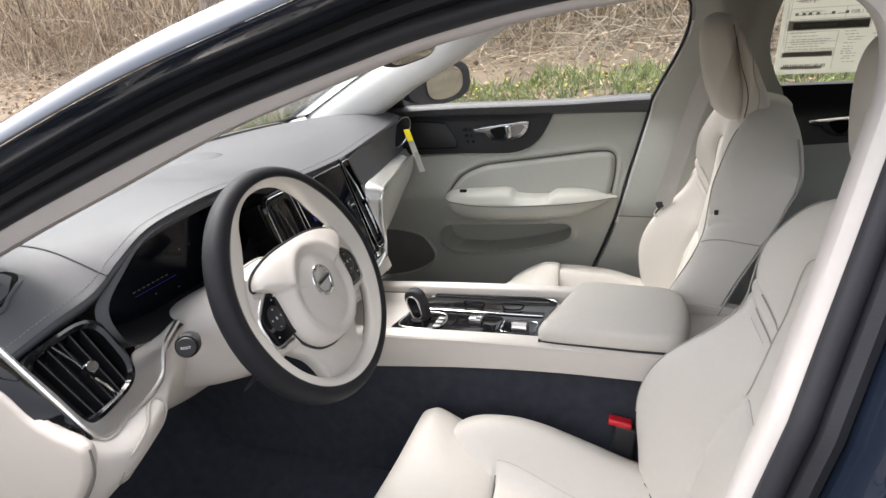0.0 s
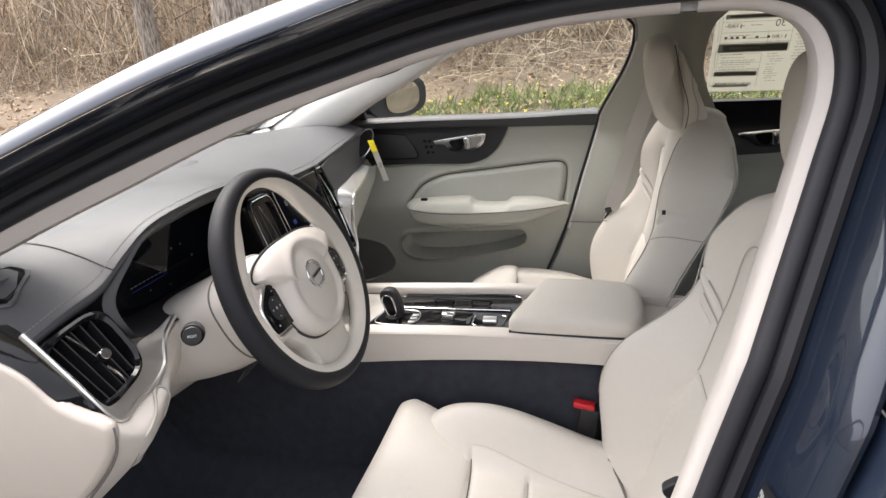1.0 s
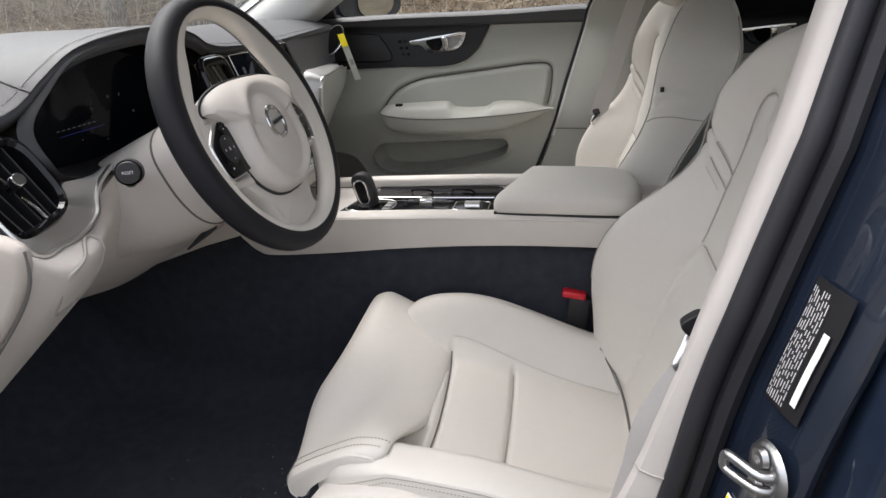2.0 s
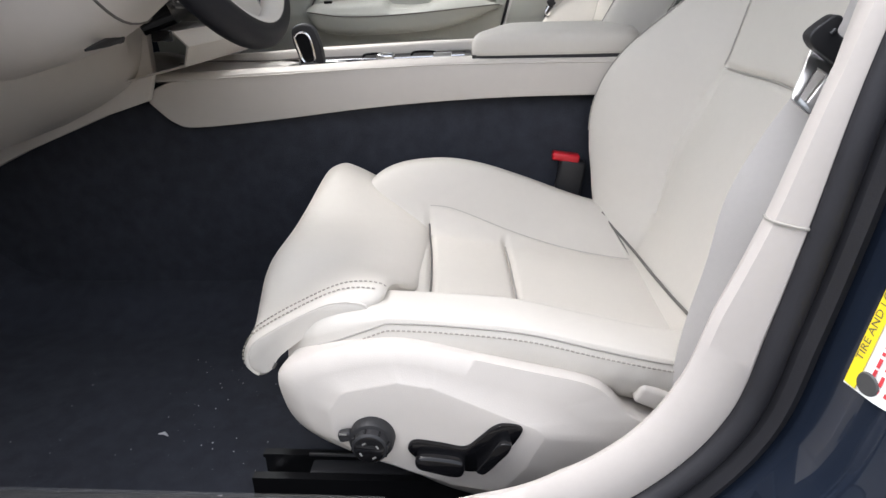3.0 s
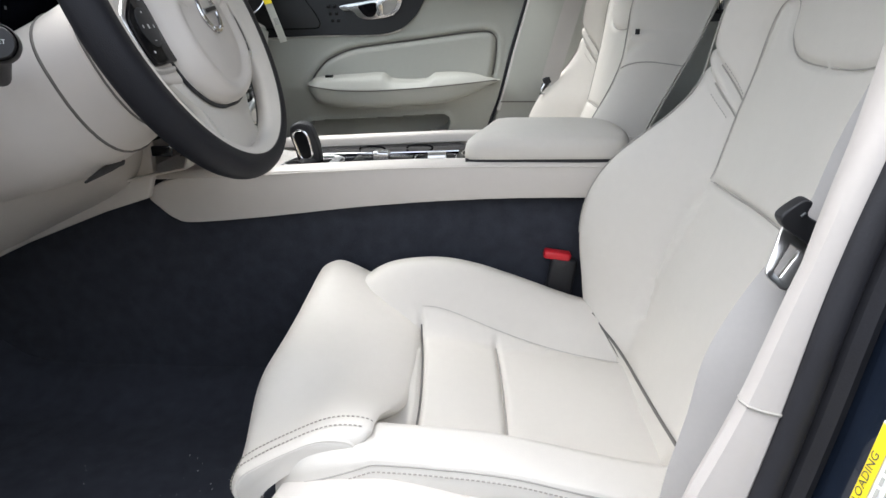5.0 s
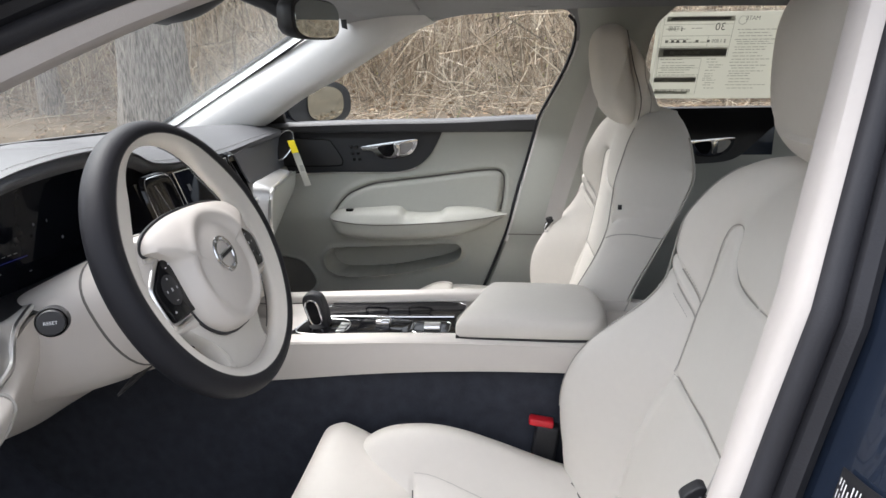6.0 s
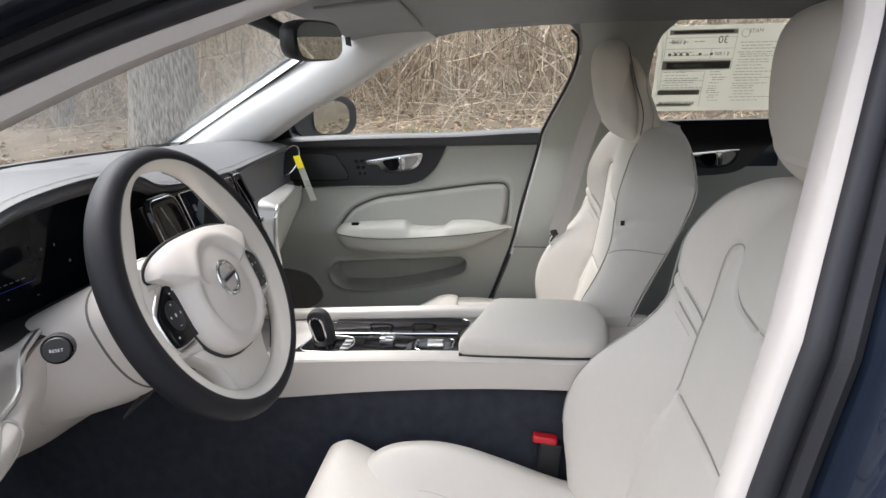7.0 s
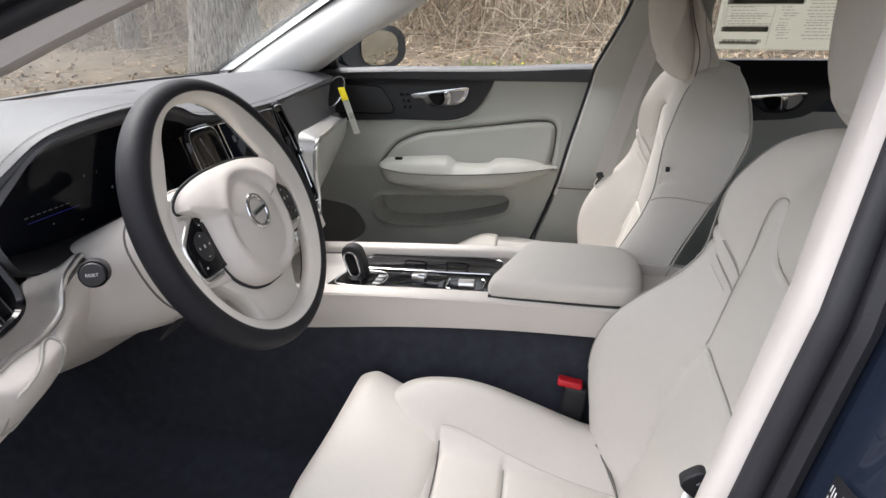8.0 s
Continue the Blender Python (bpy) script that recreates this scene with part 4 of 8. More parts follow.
        part("piping", tube_bm(path, 0.0022, 6), M_SEAM, s, "thin dark seam")
    # head restraint, leaning forward of the backrest
    drop, set_back = (0.035, 0.030) if full else (0.0, 0.0)
    pad_p = spline([(0.028, 0.612), (0.056, 0.606), (0.088, 0.618), (0.124, 0.650), (0.152, 0.697), (0.172, 0.745), (0.176, 0.780), (0.163, 0.800), (0.138, 0.806), (0.114, 0.795), (0.094, 0.760), (0.074, 0.724), (0.050, 0.690), (0.034, 0.660), (0.026, 0.632)], 60, True)
    neck_p = spline([(0.110, 0.785), (0.090, 0.782), (0.062, 0.752), (0.030, 0.714), (-0.014, 0.660), (-0.040, 0.618), (-0.046, 0.596), (0.0, 0.590), (0.030, 0.600), (0.050, 0.640), (0.070, 0.69), (0.095, 0.74)], 50, True)
    for nm, prof, half_w, label_ in (("headrest", pad_p, 0.135, "ivory leather head restraint cushion"), ("headrest_shell", neck_p, 0.118, "ivory leather head restraint back")):
        mid = prof.mean(0)
        rows = []
        for u in np.linspace(-1, 1, 40):
            k = math.sqrt(max(0.0, 1 - abs(u) ** 5)) * 0.86 + 0.14 * (1 - abs(u) ** 2)
            dish = -0.010 * (1 - u * u) if nm == "headrest" else 0.0
            rows.append([back(half_w * u, mid[0] + (d - mid[0]) * max(k, 0.03) + dish * (d > mid[0]) - set_back, mid[1] + (h - mid[1]) * (0.35 + 0.65 * max(k, 0.03)) + drop) for d, h in prof])
        part(nm, grid_bm(rows, True, False, True), M_LEATHER2, s, label_)
    for sg in (-1, 1):
        part("headrest_seam", tube_bm([back(sg * 0.121, d - set_back + 0.002, h + drop) for d, h in spline([(0.112, 0.792), (0.092, 0.757), (0.072, 0.722), (0.050, 0.690), (0.036, 0.660), (0.030, 0.622)], 30)], 0.0012, 6), M_SEAM_SHADE, s)
        part("headrest_seam", tube_bm([back(sg * 0.1195, d - set_back, h + drop) for d, h in spline([(0.060, 0.745), (0.046, 0.712), (0.020, 0.672), (0.010, 0.620)], 24)], 0.0010, 6), M_SEAM, s)
        part("headrest_post", tube_bm([back(sg * 0.055, -0.012 - set_back, 0.58), back(sg * 0.055, -0.005 - set_back, 0.63 + drop)], 0.006, 10), M_CHROME, s)
    # airbag tab on the bolster
    tab = back(-0.236 * out, face(-0.236 * out, 0.455) + 0.002, 0.455)
    part("cloth_tag", box_bm((0.008, 0.004, 0.010), tab, 0.001), M_DARK, s, "small dark cloth tag")
    # base under the cushion
    part("seat_pan", box_bm((0.40, 0.40, 0.07), (0.27, cy, 0.325), 0.02, 3), M_DARK, s, "black seat pan")
    # side valance on the sill side
    ysd = cy + out * 0.262
    vo = spline([(0.015, 0.428), (0.061, 0.449), (0.108, 0.458), (0.134, 0.460), (0.164, 0.456), (0.216, 0.444), (0.268, 0.432), (0.322, 0.419), (0.345, 0.402), (0.368, 0.378), (0.43, 0.352), (0.43, 0.300), (0.32, 0.274), (0.235, 0.271), (0.185, 0.283), (0.145, 0.303), (0.095, 0.323), (0.052, 0.344), (0.026, 0.367), (0.014, 0.396)], 120, True)
    fld = [(0.064, 0.392), (0.079, 0.413), (0.133, 0.425), (0.169, 0.419), (0.268, 0.374), (0.281, 0.364), (0.264, 0.326), (0.236, 0.290), (0.185, 0.300), (0.14, 0.318), (0.09, 0.338), (0.066, 0.358)]
    fld = spline(np.repeat(np.array(fld), 2, 0) + np.tile([[-0.0008, 0], [0.0008, 0]], (12, 1)), 120, True)
    c0 = np.array((0.170, 0.362))
    r_out, r_fld = polar_ring(vo, c0, 120), polar_ring(fld, c0, 120)
    rows = []
    for ring2, k, o in ((r_out, 0.97, -0.040), (r_out, 1.0, -0.012), (r_out, 0.998, -0.004), (r_out, 0.985, 0.0015), (r_out * 0.5 + r_fld * 0.5, 1.0, 0.0075), (r_fld, 1.015, 0.0125), (r_fld, 1.0, 0.0134), (r_fld, 0.97, 0.0138), (r_fld, 0.5, 0.0138), (r_fld, 0.02, 0.0138)):
        rows.append([(c0[0] + (x - c0[0]) * k, ysd + out * o, c0[1] + (z - c0[1]) * k) for x, z in ring2])
    valance = part("side_valance", grid_bm(rows, True, False, True), M_PLASTIC, s, "ivory plastic seat side cover with a raised field", sharp=60)
    part("track_cover", box_bm((0.075, 0.03, 0.022), (0.405, cy + out * 0.238, 0.385), 0.005, 3, Euler((0, radians(24), 0)).to_matrix()), M_PLASTIC, s, "ivory plastic hinge cover")
    for yy in (cy - out * 0.19, cy + out * 0.232):
        prof = [(-0.024, 0.242), (0.024, 0.242), (0.024, 0.284), (0.014, 0.284), (0.014, 0.279), (0.019, 0.279), (0.019, 0.248), (-0.019, 0.248), (-0.019, 0.279), (-0.014, 0.279), (-0.014, 0.284), (-0.024, 0.284)]
        rail = part("slide_rail", plate_bm([(-0.035, yy + a, b_) for a, b_ in prof], (0.56, 0, 0)), M_RAILSTEEL, s, "black steel seat slide rail", flat=True)
        part("slider", box_bm((0.50, 0.022, 0.020), (0.275, yy, 0.272), 0.003), M_DARK, rail, "dark steel slider")
        part("slider_edge", box_bm((0.50, 0.003, 0.004), (0.270, yy + 0.012, 0.287), 0.001), M_STEEL, rail)
        part("rail_stop", box_bm((0.018, 0.010, 0.012), (-0.012, yy - 0.006, 0.256), 0.002), M_STEEL, rail)
        part("rail_foot", box_bm((0.05, 0.058, 0.020), (0.00, yy, 0.231), 0.004), M_DARK, rail)
        part("rail_bolt", ring_bm([(0, 0.006), (0.007, 0.006), (0.0075, 0.0)], (-0.022, yy + 0.004, 0.250), (0, 0, 1), 12), M_STEEL, rail)
    if full:
        # turning knob and the seat switch on the valance
        kx, kz, ky = 0.107, 0.362, ysd - 0.016
        knob = part("lumbar_knob", ring_bm([(0, -0.020), (0.0155, -0.020), (0.0175, -0.018), (0.0180, -0.011), (0.0212, -0.010), (0.0225, -0.007), (0.0230, 0.004)], (kx, ky, kz), (0, 1, 0), 48), M_DARK, valance, "round black turning knob")
        part("knob_cap", ring_bm([(0, -0.0212), (0.0125, -0.0215), (0.0148, -0.0206), (0.0150, -0.0195)], (kx, ky, kz), (0, 1, 0), 40), M_PIANO, knob, "gloss black cap")
        for q in range(8):
            a = q * math.pi / 4 + 0.2
            part("grip_notch", box_bm((0.003, 0.006, 0.002), (kx + 0.0180 * math.cos(a), ky - 0.0145, kz + 0.0180 * math.sin(a)), 0.0006, 1, Euler((0, -a, 0)).to_matrix()), M_PIANO, knob)
        for q in range(4):
            a = q * math.pi / 2 + 0.5
            part("cap_mark", box_bm((0.0016, 0.0004, 0.004), (kx + 0.0095 * math.cos(a), ky - 0.0216, kz + 0.0095 * math.sin(a)), 0, 1, Euler((0, -a, 0)).to_matrix()), M_THREAD_D, knob)
        part("switch_lip", box_bm((0.014, 0.010, 0.011), (kx - 0.0255, ky - 0.006, kz + 0.006), 0.003, 3, Euler((0, radians(-14), 0)).to_matrix()), M_DARK, valance, "small black lever")
        part("lip_edge", box_bm((0.008, 0.0016, 0.002), (kx - 0.027, ky - 0.0115, kz + 0.011), 0.0006), M_STEEL, valance)
        base = spline([(0.142, 0.350), (0.150, 0.358), (0.175, 0.355), (0.199, 0.351), (0.213, 0.362), (0.226, 0.375), (0.238, 0.380), (0.256, 0.376), (0.250, 0.360), (0.237, 0.342), (0.226, 0.327), (0.205, 0.321), (0.180, 0.328), (0.155, 0.335), (0.146, 0.341)], 80, True)
        sw = part("seat_switch", plate_bm([(x, ysd - 0.0185, z) for x, z in base], (0, 0.008, 0), 0.002, 2), M_PIANO, valance, "gloss black seat adjustment switch")
        low = spline([(0.150, 0.342), (0.156, 0.349), (0.176, 0.348), (0.196, 0.344), (0.200, 0.337), (0.197, 0.326), (0.188, 0.324), (0.170, 0.328), (0.154, 0.333)], 44, True)
        part("cushion_rocker", plate_bm([(x, ysd - 0.032, z) for x, z in low], (0, 0.016, 0), 0.005, 3), M_PIANO, valance, "gloss black rocker")
        up = spline([(0.211, 0.333), (0.214, 0.340), (0.222, 0.352), (0.230, 0.364), (0.237, 0.369), (0.245, 0.367), (0.242, 0.357), (0.234, 0.347), (0.226, 0.337), (0.218, 0.330)], 44, True)
        part("backrest_rocker", plate_bm([(x, ysd - 0.032, z) for x, z in up], (0, 0.016, 0), 0.005, 3), M_PIANO, valance, "gloss black rocker")
        # hinge bracket behind the side cover
        part("hinge_cap", box_bm((0.020, 0.020, 0.018), (0.418, cy + out * 0.252, 0.405), 0.004, 2, Euler((0, radians(24), 0)).to_matrix()), M_DARK, s, "black hinge cap")
        # side seam with stitches along the bolster, and the wrap's stitches
        xs_s = np.linspace(0.05, 0.47, 60)
        seam = np.array([(x, cy + out * (curve1(x, W_C) + 0.0012), top(x, out * curve1(x, W_C)) - 0.0005) for x in xs_s])
        part("side_seam", tube_bm(seam, 0.0010, 6), M_SEAM, s)
        stitch("side_stitching", seam + np.array([0, out * 0.0026, -0.0065]), M_STITCH, s, 0.0052, 0.0016)
        return s
    return s


driver = seat(-0.37, 0.455, 0.400, 22.0, -1, 1.0, 0.45, "ivory leather driver seat with side switches, on black rails", True)
# dark tube for the crease's shade, placed to fit the camera's view
part("crease_shade", tube_bm(spline([(0.406, -0.192, 0.437), (0.418, -0.206, 0.422), (0.434, -0.231, 0.4075), (0.444, -0.280, 0.403), (0.4495, -0.338, 0.4025), (0.4530, -0.428, 0.4105), (0.456, -0.50, 0.419)], 40), 0.0022, 6), M_SEAM_SHADE, driver, "dark tube painting the crease's shade between seat and backrest")
passenger = seat(0.37, 0.415, 0.366, 16.0, 1, 0.46, 0.90, "ivory leather passenger seat beside the centre console", False)
passenger.location.z += 0.044


# ---- passenger door ----
def handle_bezel(name, x0, x1, z0, z1, y, parent):
    """A chrome door pull: bezel, dark cup and lever."""
    L = x1 - x0
    sl = (z1 - z0) / L
    P = lambda u, w, d=0.0: (x0 + u * L, y - d, z0 + sl * u * L + w)
    out = spline([(0.0, 0.012), (0.03, 0.017), (0.35, 0.021), (0.7, 0.024), (0.97, 0.025), (1.0, 0.016), (0.95, -0.006), (0.85, -0.020), (0.70, -0.026), (0.45, -0.026), (0.30, -0.018), (0.20, 0.0), (0.06, 0.003)], 70, True)
    h = part(name, plate_bm([P(u, w) for u, w in out], (0, -0.010, 0), 0.003, 2), M_CHROME, parent, "chrome inner door handle")
    for k, cup in enumerate(([(0.30, 0.010), (0.40, 0.015), (0.56, 0.016), (0.60, 0.008), (0.585, -0.008), (0.53, -0.019), (0.43, -0.018), (0.35, -0.006)], [(0.70, 0.015), (0.80, 0.017), (0.90, 0.017), (0.93, 0.010), (0.88, -0.004), (0.79, -0.015), (0.71, -0.017), (0.69, -0.004)])):
        part("cup", plate_bm([P(u, w, 0.0105) for u, w in spline(cup, 36, True)], (0, -0.0012, 0)), M_PIANO if k == 0 else M_STEEL, h, "black cup behind the lever" if k == 0 else "")
    lever = spline([(0.585, 0.016), (0.66, 0.017), (0.70, 0.008), (0.70, -0.012), (0.67, -0.020), (0.61, -0.018), (0.60, -0.004)], 30, True)
    part("lever", plate_bm([P(u, w, 0.0105) for u, w in lever], (0, -0.008, 0), 0.0025, 3), M_CHROME, h)
    return h


pdoor = thing("passenger_door", (-0.05, 0.75, 0.25), "shut passenger door with ivory panel, black upper trim and armrest", "car door")
pocket = spline([(-0.302, 0.574), (-0.285, 0.596), (-0.255, 0.606), (-0.12, 0.613), (0.04, 0.621), (0.112, 0.624), (0.132, 0.603), (0.116, 0.574), (0.06, 0.553), (-0.057, 0.527), (-0.17, 0.514), (-0.25, 0.515), (-0.288, 0.532), (-0.300, 0.552)], 80, True)
insert = spline([(-0.262, 0.715), (-0.236, 0.752), (-0.205, 0.778), (-0.14, 0.803), (-0.06, 0.814), (0.027, 0.824), (0.11, 0.834), (0.188, 0.843), (0.236, 0.844), (0.255, 0.834), (0.261, 0.815), (0.258, 0.767), (0.248, 0.715)], 80)
speaker = spline([(-0.66, 0.58), (-0.50, 0.586), (-0.416, 0.574), (-0.372, 0.556), (-0.345, 0.520), (-0.334, 0.489), (-0.352, 0.458), (-0.406, 0.430), (-0.50, 0.41), (-0.66, 0.40)], 60, True)
NX, NZ = 300, 190
zs = np.linspace(0.27, 0.957, NZ)
xr = np.array([curve1(z, [(0.27, 0.06), (0.36, 0.125), (0.466, 0.186), (0.647, 0.257), (0.80, 0.298), (0.957, 0.341)]) for z in zs])
X = np.array([[-0.70 + (r + 0.70) * u for u in np.linspace(0, 1, NX)] for r in xr])
Z = np.repeat(zs[:, None], NX, 1)
dist_in = polydist(X, Z, insert)
ins = inside(X, Z, np.vstack([insert, insert[:1]]))
dp = polydist(X, Z, np.vstack([pocket, pocket[:1]]))
inp = inside(X, Z, pocket)
dspk = polydist(X, Z, np.vstack([speaker, speaker[:1]]))
ins_spk = inside(X, Z, speaker)
off = np.zeros_like(X)
off += 0.0070 * np.exp(-(dist_in / 0.0040) ** 2)
off -= np.where(ins, 0.009 * smooth(0.0, 0.016, dist_in), 0.003 * np.exp(-((dist_in - 0.012) / 0.008) ** 2))
off += np.where(inp, 0.085 * smooth(0.0, 0.006, dp), 0.0)
off -= np.where(inp, 0.0, 0.008 * np.exp(-(dp / 0.010) ** 2))
off += np.where(ins_spk, 0.008 * smooth(0.0, 0.006, dspk), 0.0) - np.where(ins_spk, 0, 0.003 * np.exp(-(dspk / 0.006) ** 2))
off -= 0.022 * np.exp(-((Z - 0.69) / 0.10) ** 2)
off += 0.02 * smooth(0.44, 0.30, Z)
off -= 0.02 * smooth(-0.30, -0.62, X)
off += 0.0006 * np.sin(X * 40) * np.sin(Z * 33)
rows = [[(X[i, j], y_far(zs[i]) + off[i, j], zs[i]) for j in range(NX)] + [(xr[i] + 0.004, y_far(zs[i]) + 0.01 + off[i, -1], zs[i]), (xr[i] + 0.004, y_far(zs[i]) + 0.05, zs[i])] for i in range(NZ)]
panel = part("door_panel", grid_bm(rows), M_IVORY_DIM, pdoor, "ivory door panel with map pocket")
sp_rows = []
for z in np.linspace(0.412, 0.582, 18):
    cross = [x for x in np.linspace(-0.66, -0.325, 220) if inside(np.array([x]), np.array([z]), speaker)[0]]
    if len(cross) > 3:
        sp_rows.append([(x, y_far(z) + 0.0065 - 0.022 * math.exp(-((z - 0.69) / 0.10) ** 2) - 0.02 * smooth(-0.30, -0.62, x), z) for x in np.linspace(cross[0] + 0.004, cross[-1] - 0.004, 18)])
part("speaker_grille", thick(grid_bm(sp_rows), 0.001), M_SPEAKER, pdoor, "taupe perforated speaker grille")
# black upper trim, one slab over the panel
TB = [(-0.62, 0.826), (-0.407, 0.832), (-0.243, 0.838), (-0.12, 0.838), (-0.055, 0.840), (-0.005, 0.853), (0.033, 0.882), (0.055, 0.915), (0.076, 0.957)]
rows = []
for k, (x, zb) in enumerate(spline(TB, 60)):
    col = [(x, y_far(zb) + 0.004, zb)] + [(x, y_far(z) - 0.007, z) for z in np.linspace(zb + 0.002, 0.957, 12)] + [(x, y_far(0.957) + 0.01, 0.9585)]
    rows.append(col)
upper = part("upper_trim", grid_bm(rows), M_BLACKTRIM, pdoor, "black soft upper door trim")
part("trim_lip", tube_bm([(x, y_far(z) - 0.006, z - 0.001) for x, z in spline(TB, 60)[:38]], 0.0020, 6), M_SATIN, pdoor, "thin satin strip under the black trim")
gr = spline([(-0.62, 0.862), (-0.40, 0.858), (-0.255, 0.858), (-0.232, 0.866), (-0.236, 0.885), (-0.262, 0.922), (-0.285, 0.936), (-0.42, 0.942), (-0.62, 0.944)], 50, True)
part("grille_border", tube_bm([(x, y_far(z) - 0.009, z) for x, z in gr], 0.0016, 6, True), M_PIANO, upper)
part("tweeter_grille", plate_bm([(x, y_far(z) - 0.0075, z) for x, z in gr], (0, -0.002, 0), 0.0015, 2), M_DARK, upper, "fine black tweeter grille")
for i in range(2):
    for j in range(3):
        part("switch", box_bm((0.010, 0.004, 0.009), (-0.205 + i * 0.017 + j * 0.005, y_far(0.9) - 0.009, 0.915 - j * 0.019), 0.0015), M_PIANO, upper)
handle_bezel("door_handle", -0.172, 0.002, 0.899, 0.913, y_far(0.907) - 0.006, pdoor)
# belt cap along the window
rows = []
for x in np.linspace(-0.62, 0.352, 40):
    zt = curve1(x, [(-0.62, 0.978), (-0.2, 0.987), (0.1, 0.989), (0.352, 0.997)])
    rows.append([(x, 0.738, 0.955), (x, 0.728, 0.962), (x, 0.726, zt - 0.006), (x, 0.732, zt + 0.002), (x, 0.748, zt + 0.006), (x, 0.775, zt + 0.006), (x, 0.80, zt - 0.01)])
part("belt_cap", grid_bm(rows), M_DASH, pdoor, "dark grey window ledge")
# armrest
A_TOP = [(-0.264, 0.718), (-0.250, 0.727), (-0.22, 0.733), (-0.12, 0.739), (-0.050, 0.741), (-0.026, 0.727), (0.070, 0.727), (0.094, 0.740), (0.19, 0.739), (0.271, 0.722)]
A_LOW = [(-0.264, 0.708), (-0.252, 0.690), (-0.225, 0.664), (-0.18, 0.653), (-0.11, 0.649), (0.033, 0.655), (0.133, 0.667), (0.20, 0.688), (0.240, 0.705), (0.271, 0.716)]
A_SEAM = [(-0.264, 0.711), (-0.169, 0.700), (-0.067, 0.698), (0.074, 0.706), (0.193, 0.716), (0.271, 0.720)]


def arm_front(x):
    """How far the armrest stands into the cabin."""
    left = max(0.0, (-0.222 - x) / 0.044)
    return 0.618 + 0.07 * (1 - math.sqrt(max(0.0, 1 - left ** 2))) + 0.055 * max(0.0, (x - 0.12) / 0.15) ** 2


rows = []
for x in np.linspace(-0.264, 0.271, 90):
    zt, zb, ym = curve1(x, A_TOP), curve1(x, A_LOW), min(arm_front(x), 0.69)
    zs_ = max(min(curve1(x, A_SEAM), zt - 0.003), zb + 0.002)
    k = 0.70 - ym
    ring = spline([(0.715, zt), (0.70, zt), (ym + 0.62 * k, zt - 0.002), (ym + 0.28 * k, zt - 0.30 * (zt - zs_)), (ym + 0.07 * k, zs_ + 0.22 * (zt - zs_)), (ym + 0.012 * k, zs_), (ym, zs_ - 0.35 * (zs_ - zb)), (ym + 0.06 * k, zb + 0.18 * (zs_ - zb)), (ym + 0.28 * k, zb), (0.70, zb + 0.004), (0.715, zb + 0.006)], 44, False)
    rows.append([(x, a, b) for a, b in ring])
arm = part("armrest", grid_bm(rows, True, False, True), M_ARMREST_DIM, pdoor, "ivory padded armrest with a scooped top")
path = [(x, min(arm_front(x), 0.69) - 0.0006, max(min(curve1(x, A_SEAM), curve1(x, A_TOP) - 0.003), curve1(x, A_LOW) + 0.002)) for x in np.linspace(-0.255, 0.262, 80)]
part("armrest_seam", tube_bm(path, 0.0015, 5), M_SEAM_SHADE, arm)
part("window_switch", box_bm((0.022, 0.014, 0.008), (-0.200, 0.662, 0.7335), 0.002), M_PIANO, arm, "small black window switch")
# dark tube adds the groove's shade round the door insert
part("insert_groove_shade", tube_bm([(x, y_far(z) - 0.0215 * math.exp(-((z - 0.69) / 0.10) ** 2) + 0.003, z) for x, z in insert[2:-2]], 0.0022, 5), M_SEAM_SHADE, pdoor)
part("pane", thick(grid_bm([[(x0 + (x1 - x0) * u, y_far(z) + 0.045, z) for u in np.linspace(0, 1, 8)] for z, x0, x1 in ((0.985, -0.60, 0.37), (1.10, -0.34, 0.43), (1.20, -0.08, 0.46), (1.29, 0.1, 0.46))]), 0.003), M_GLASS, pdoor, "clear side window").visible_shadow = False

# far door mirror outside the window
wing = thing("door_mirror", (-0.38, 0.97, 0.96), "dark blue door mirror outside the passenger window", "wing mirror")
rows = []
for q in np.linspace(0.0, 1.0, 24):
    k = max(0.02, 1 - (1 - q) ** 3.2) ** 0.5
    ctr = np.array([-0.545 + 0.175 * q, 0.985 - 0.012 * q, 1.026 + 0.008 * q])
    ring = []
    for a in np.linspace(0, 2 * math.pi, 32, endpoint=False):
        c, sn = math.cos(a), math.sin(a)
        ey, ez = 0.152 * math.copysign(abs(c) ** 0.7, c) * k, 0.075 * math.copysign(abs(sn) ** 0.7, sn) * k * (1.0 - 0.18 * (c < 0) * abs(c))
        ring.append(tuple(ctr + np.array([ey * 0.42, ey, ez])))
    rows.append(ring)
part("housing", grid_bm(rows, True, False, True), M_JAMB, wing, "dark blue mirror housing")
bz, gl = [], []
for a in np.linspace(0, 2 * math.pi, 40, endpoint=False):
    c, sn = math.cos(a), math.sin(a)
    c7, s7 = math.copysign(abs(c) ** 0.7, c), math.copysign(abs(sn) ** 0.7, sn)
    ey, ez = 0.148 * c7, 0.072 * s7 * (1.0 - 0.18 * (c < 0) * abs(c))
    bz.append((-0.370 + ey * 0.42, 0.972 + ey, 1.034 + ez))
    ey, ez = 0.018 + 0.086 * c7, 0.056 * s7 * (1.0 - 0.12 * (c > 0) * c)
    gl.append((-0.3635 + ey * 0.42, 0.9700 + ey, 1.034 + ez))
part("bezel", plate_bm(bz, (0.006, -0.002, 0)), M_DARK, wing, "dark mirror surround")
part("mirror_glass", plate_bm(gl, (0.004, -0.0015, 0)), M_MIRROR, wing, "silver mirror glass")
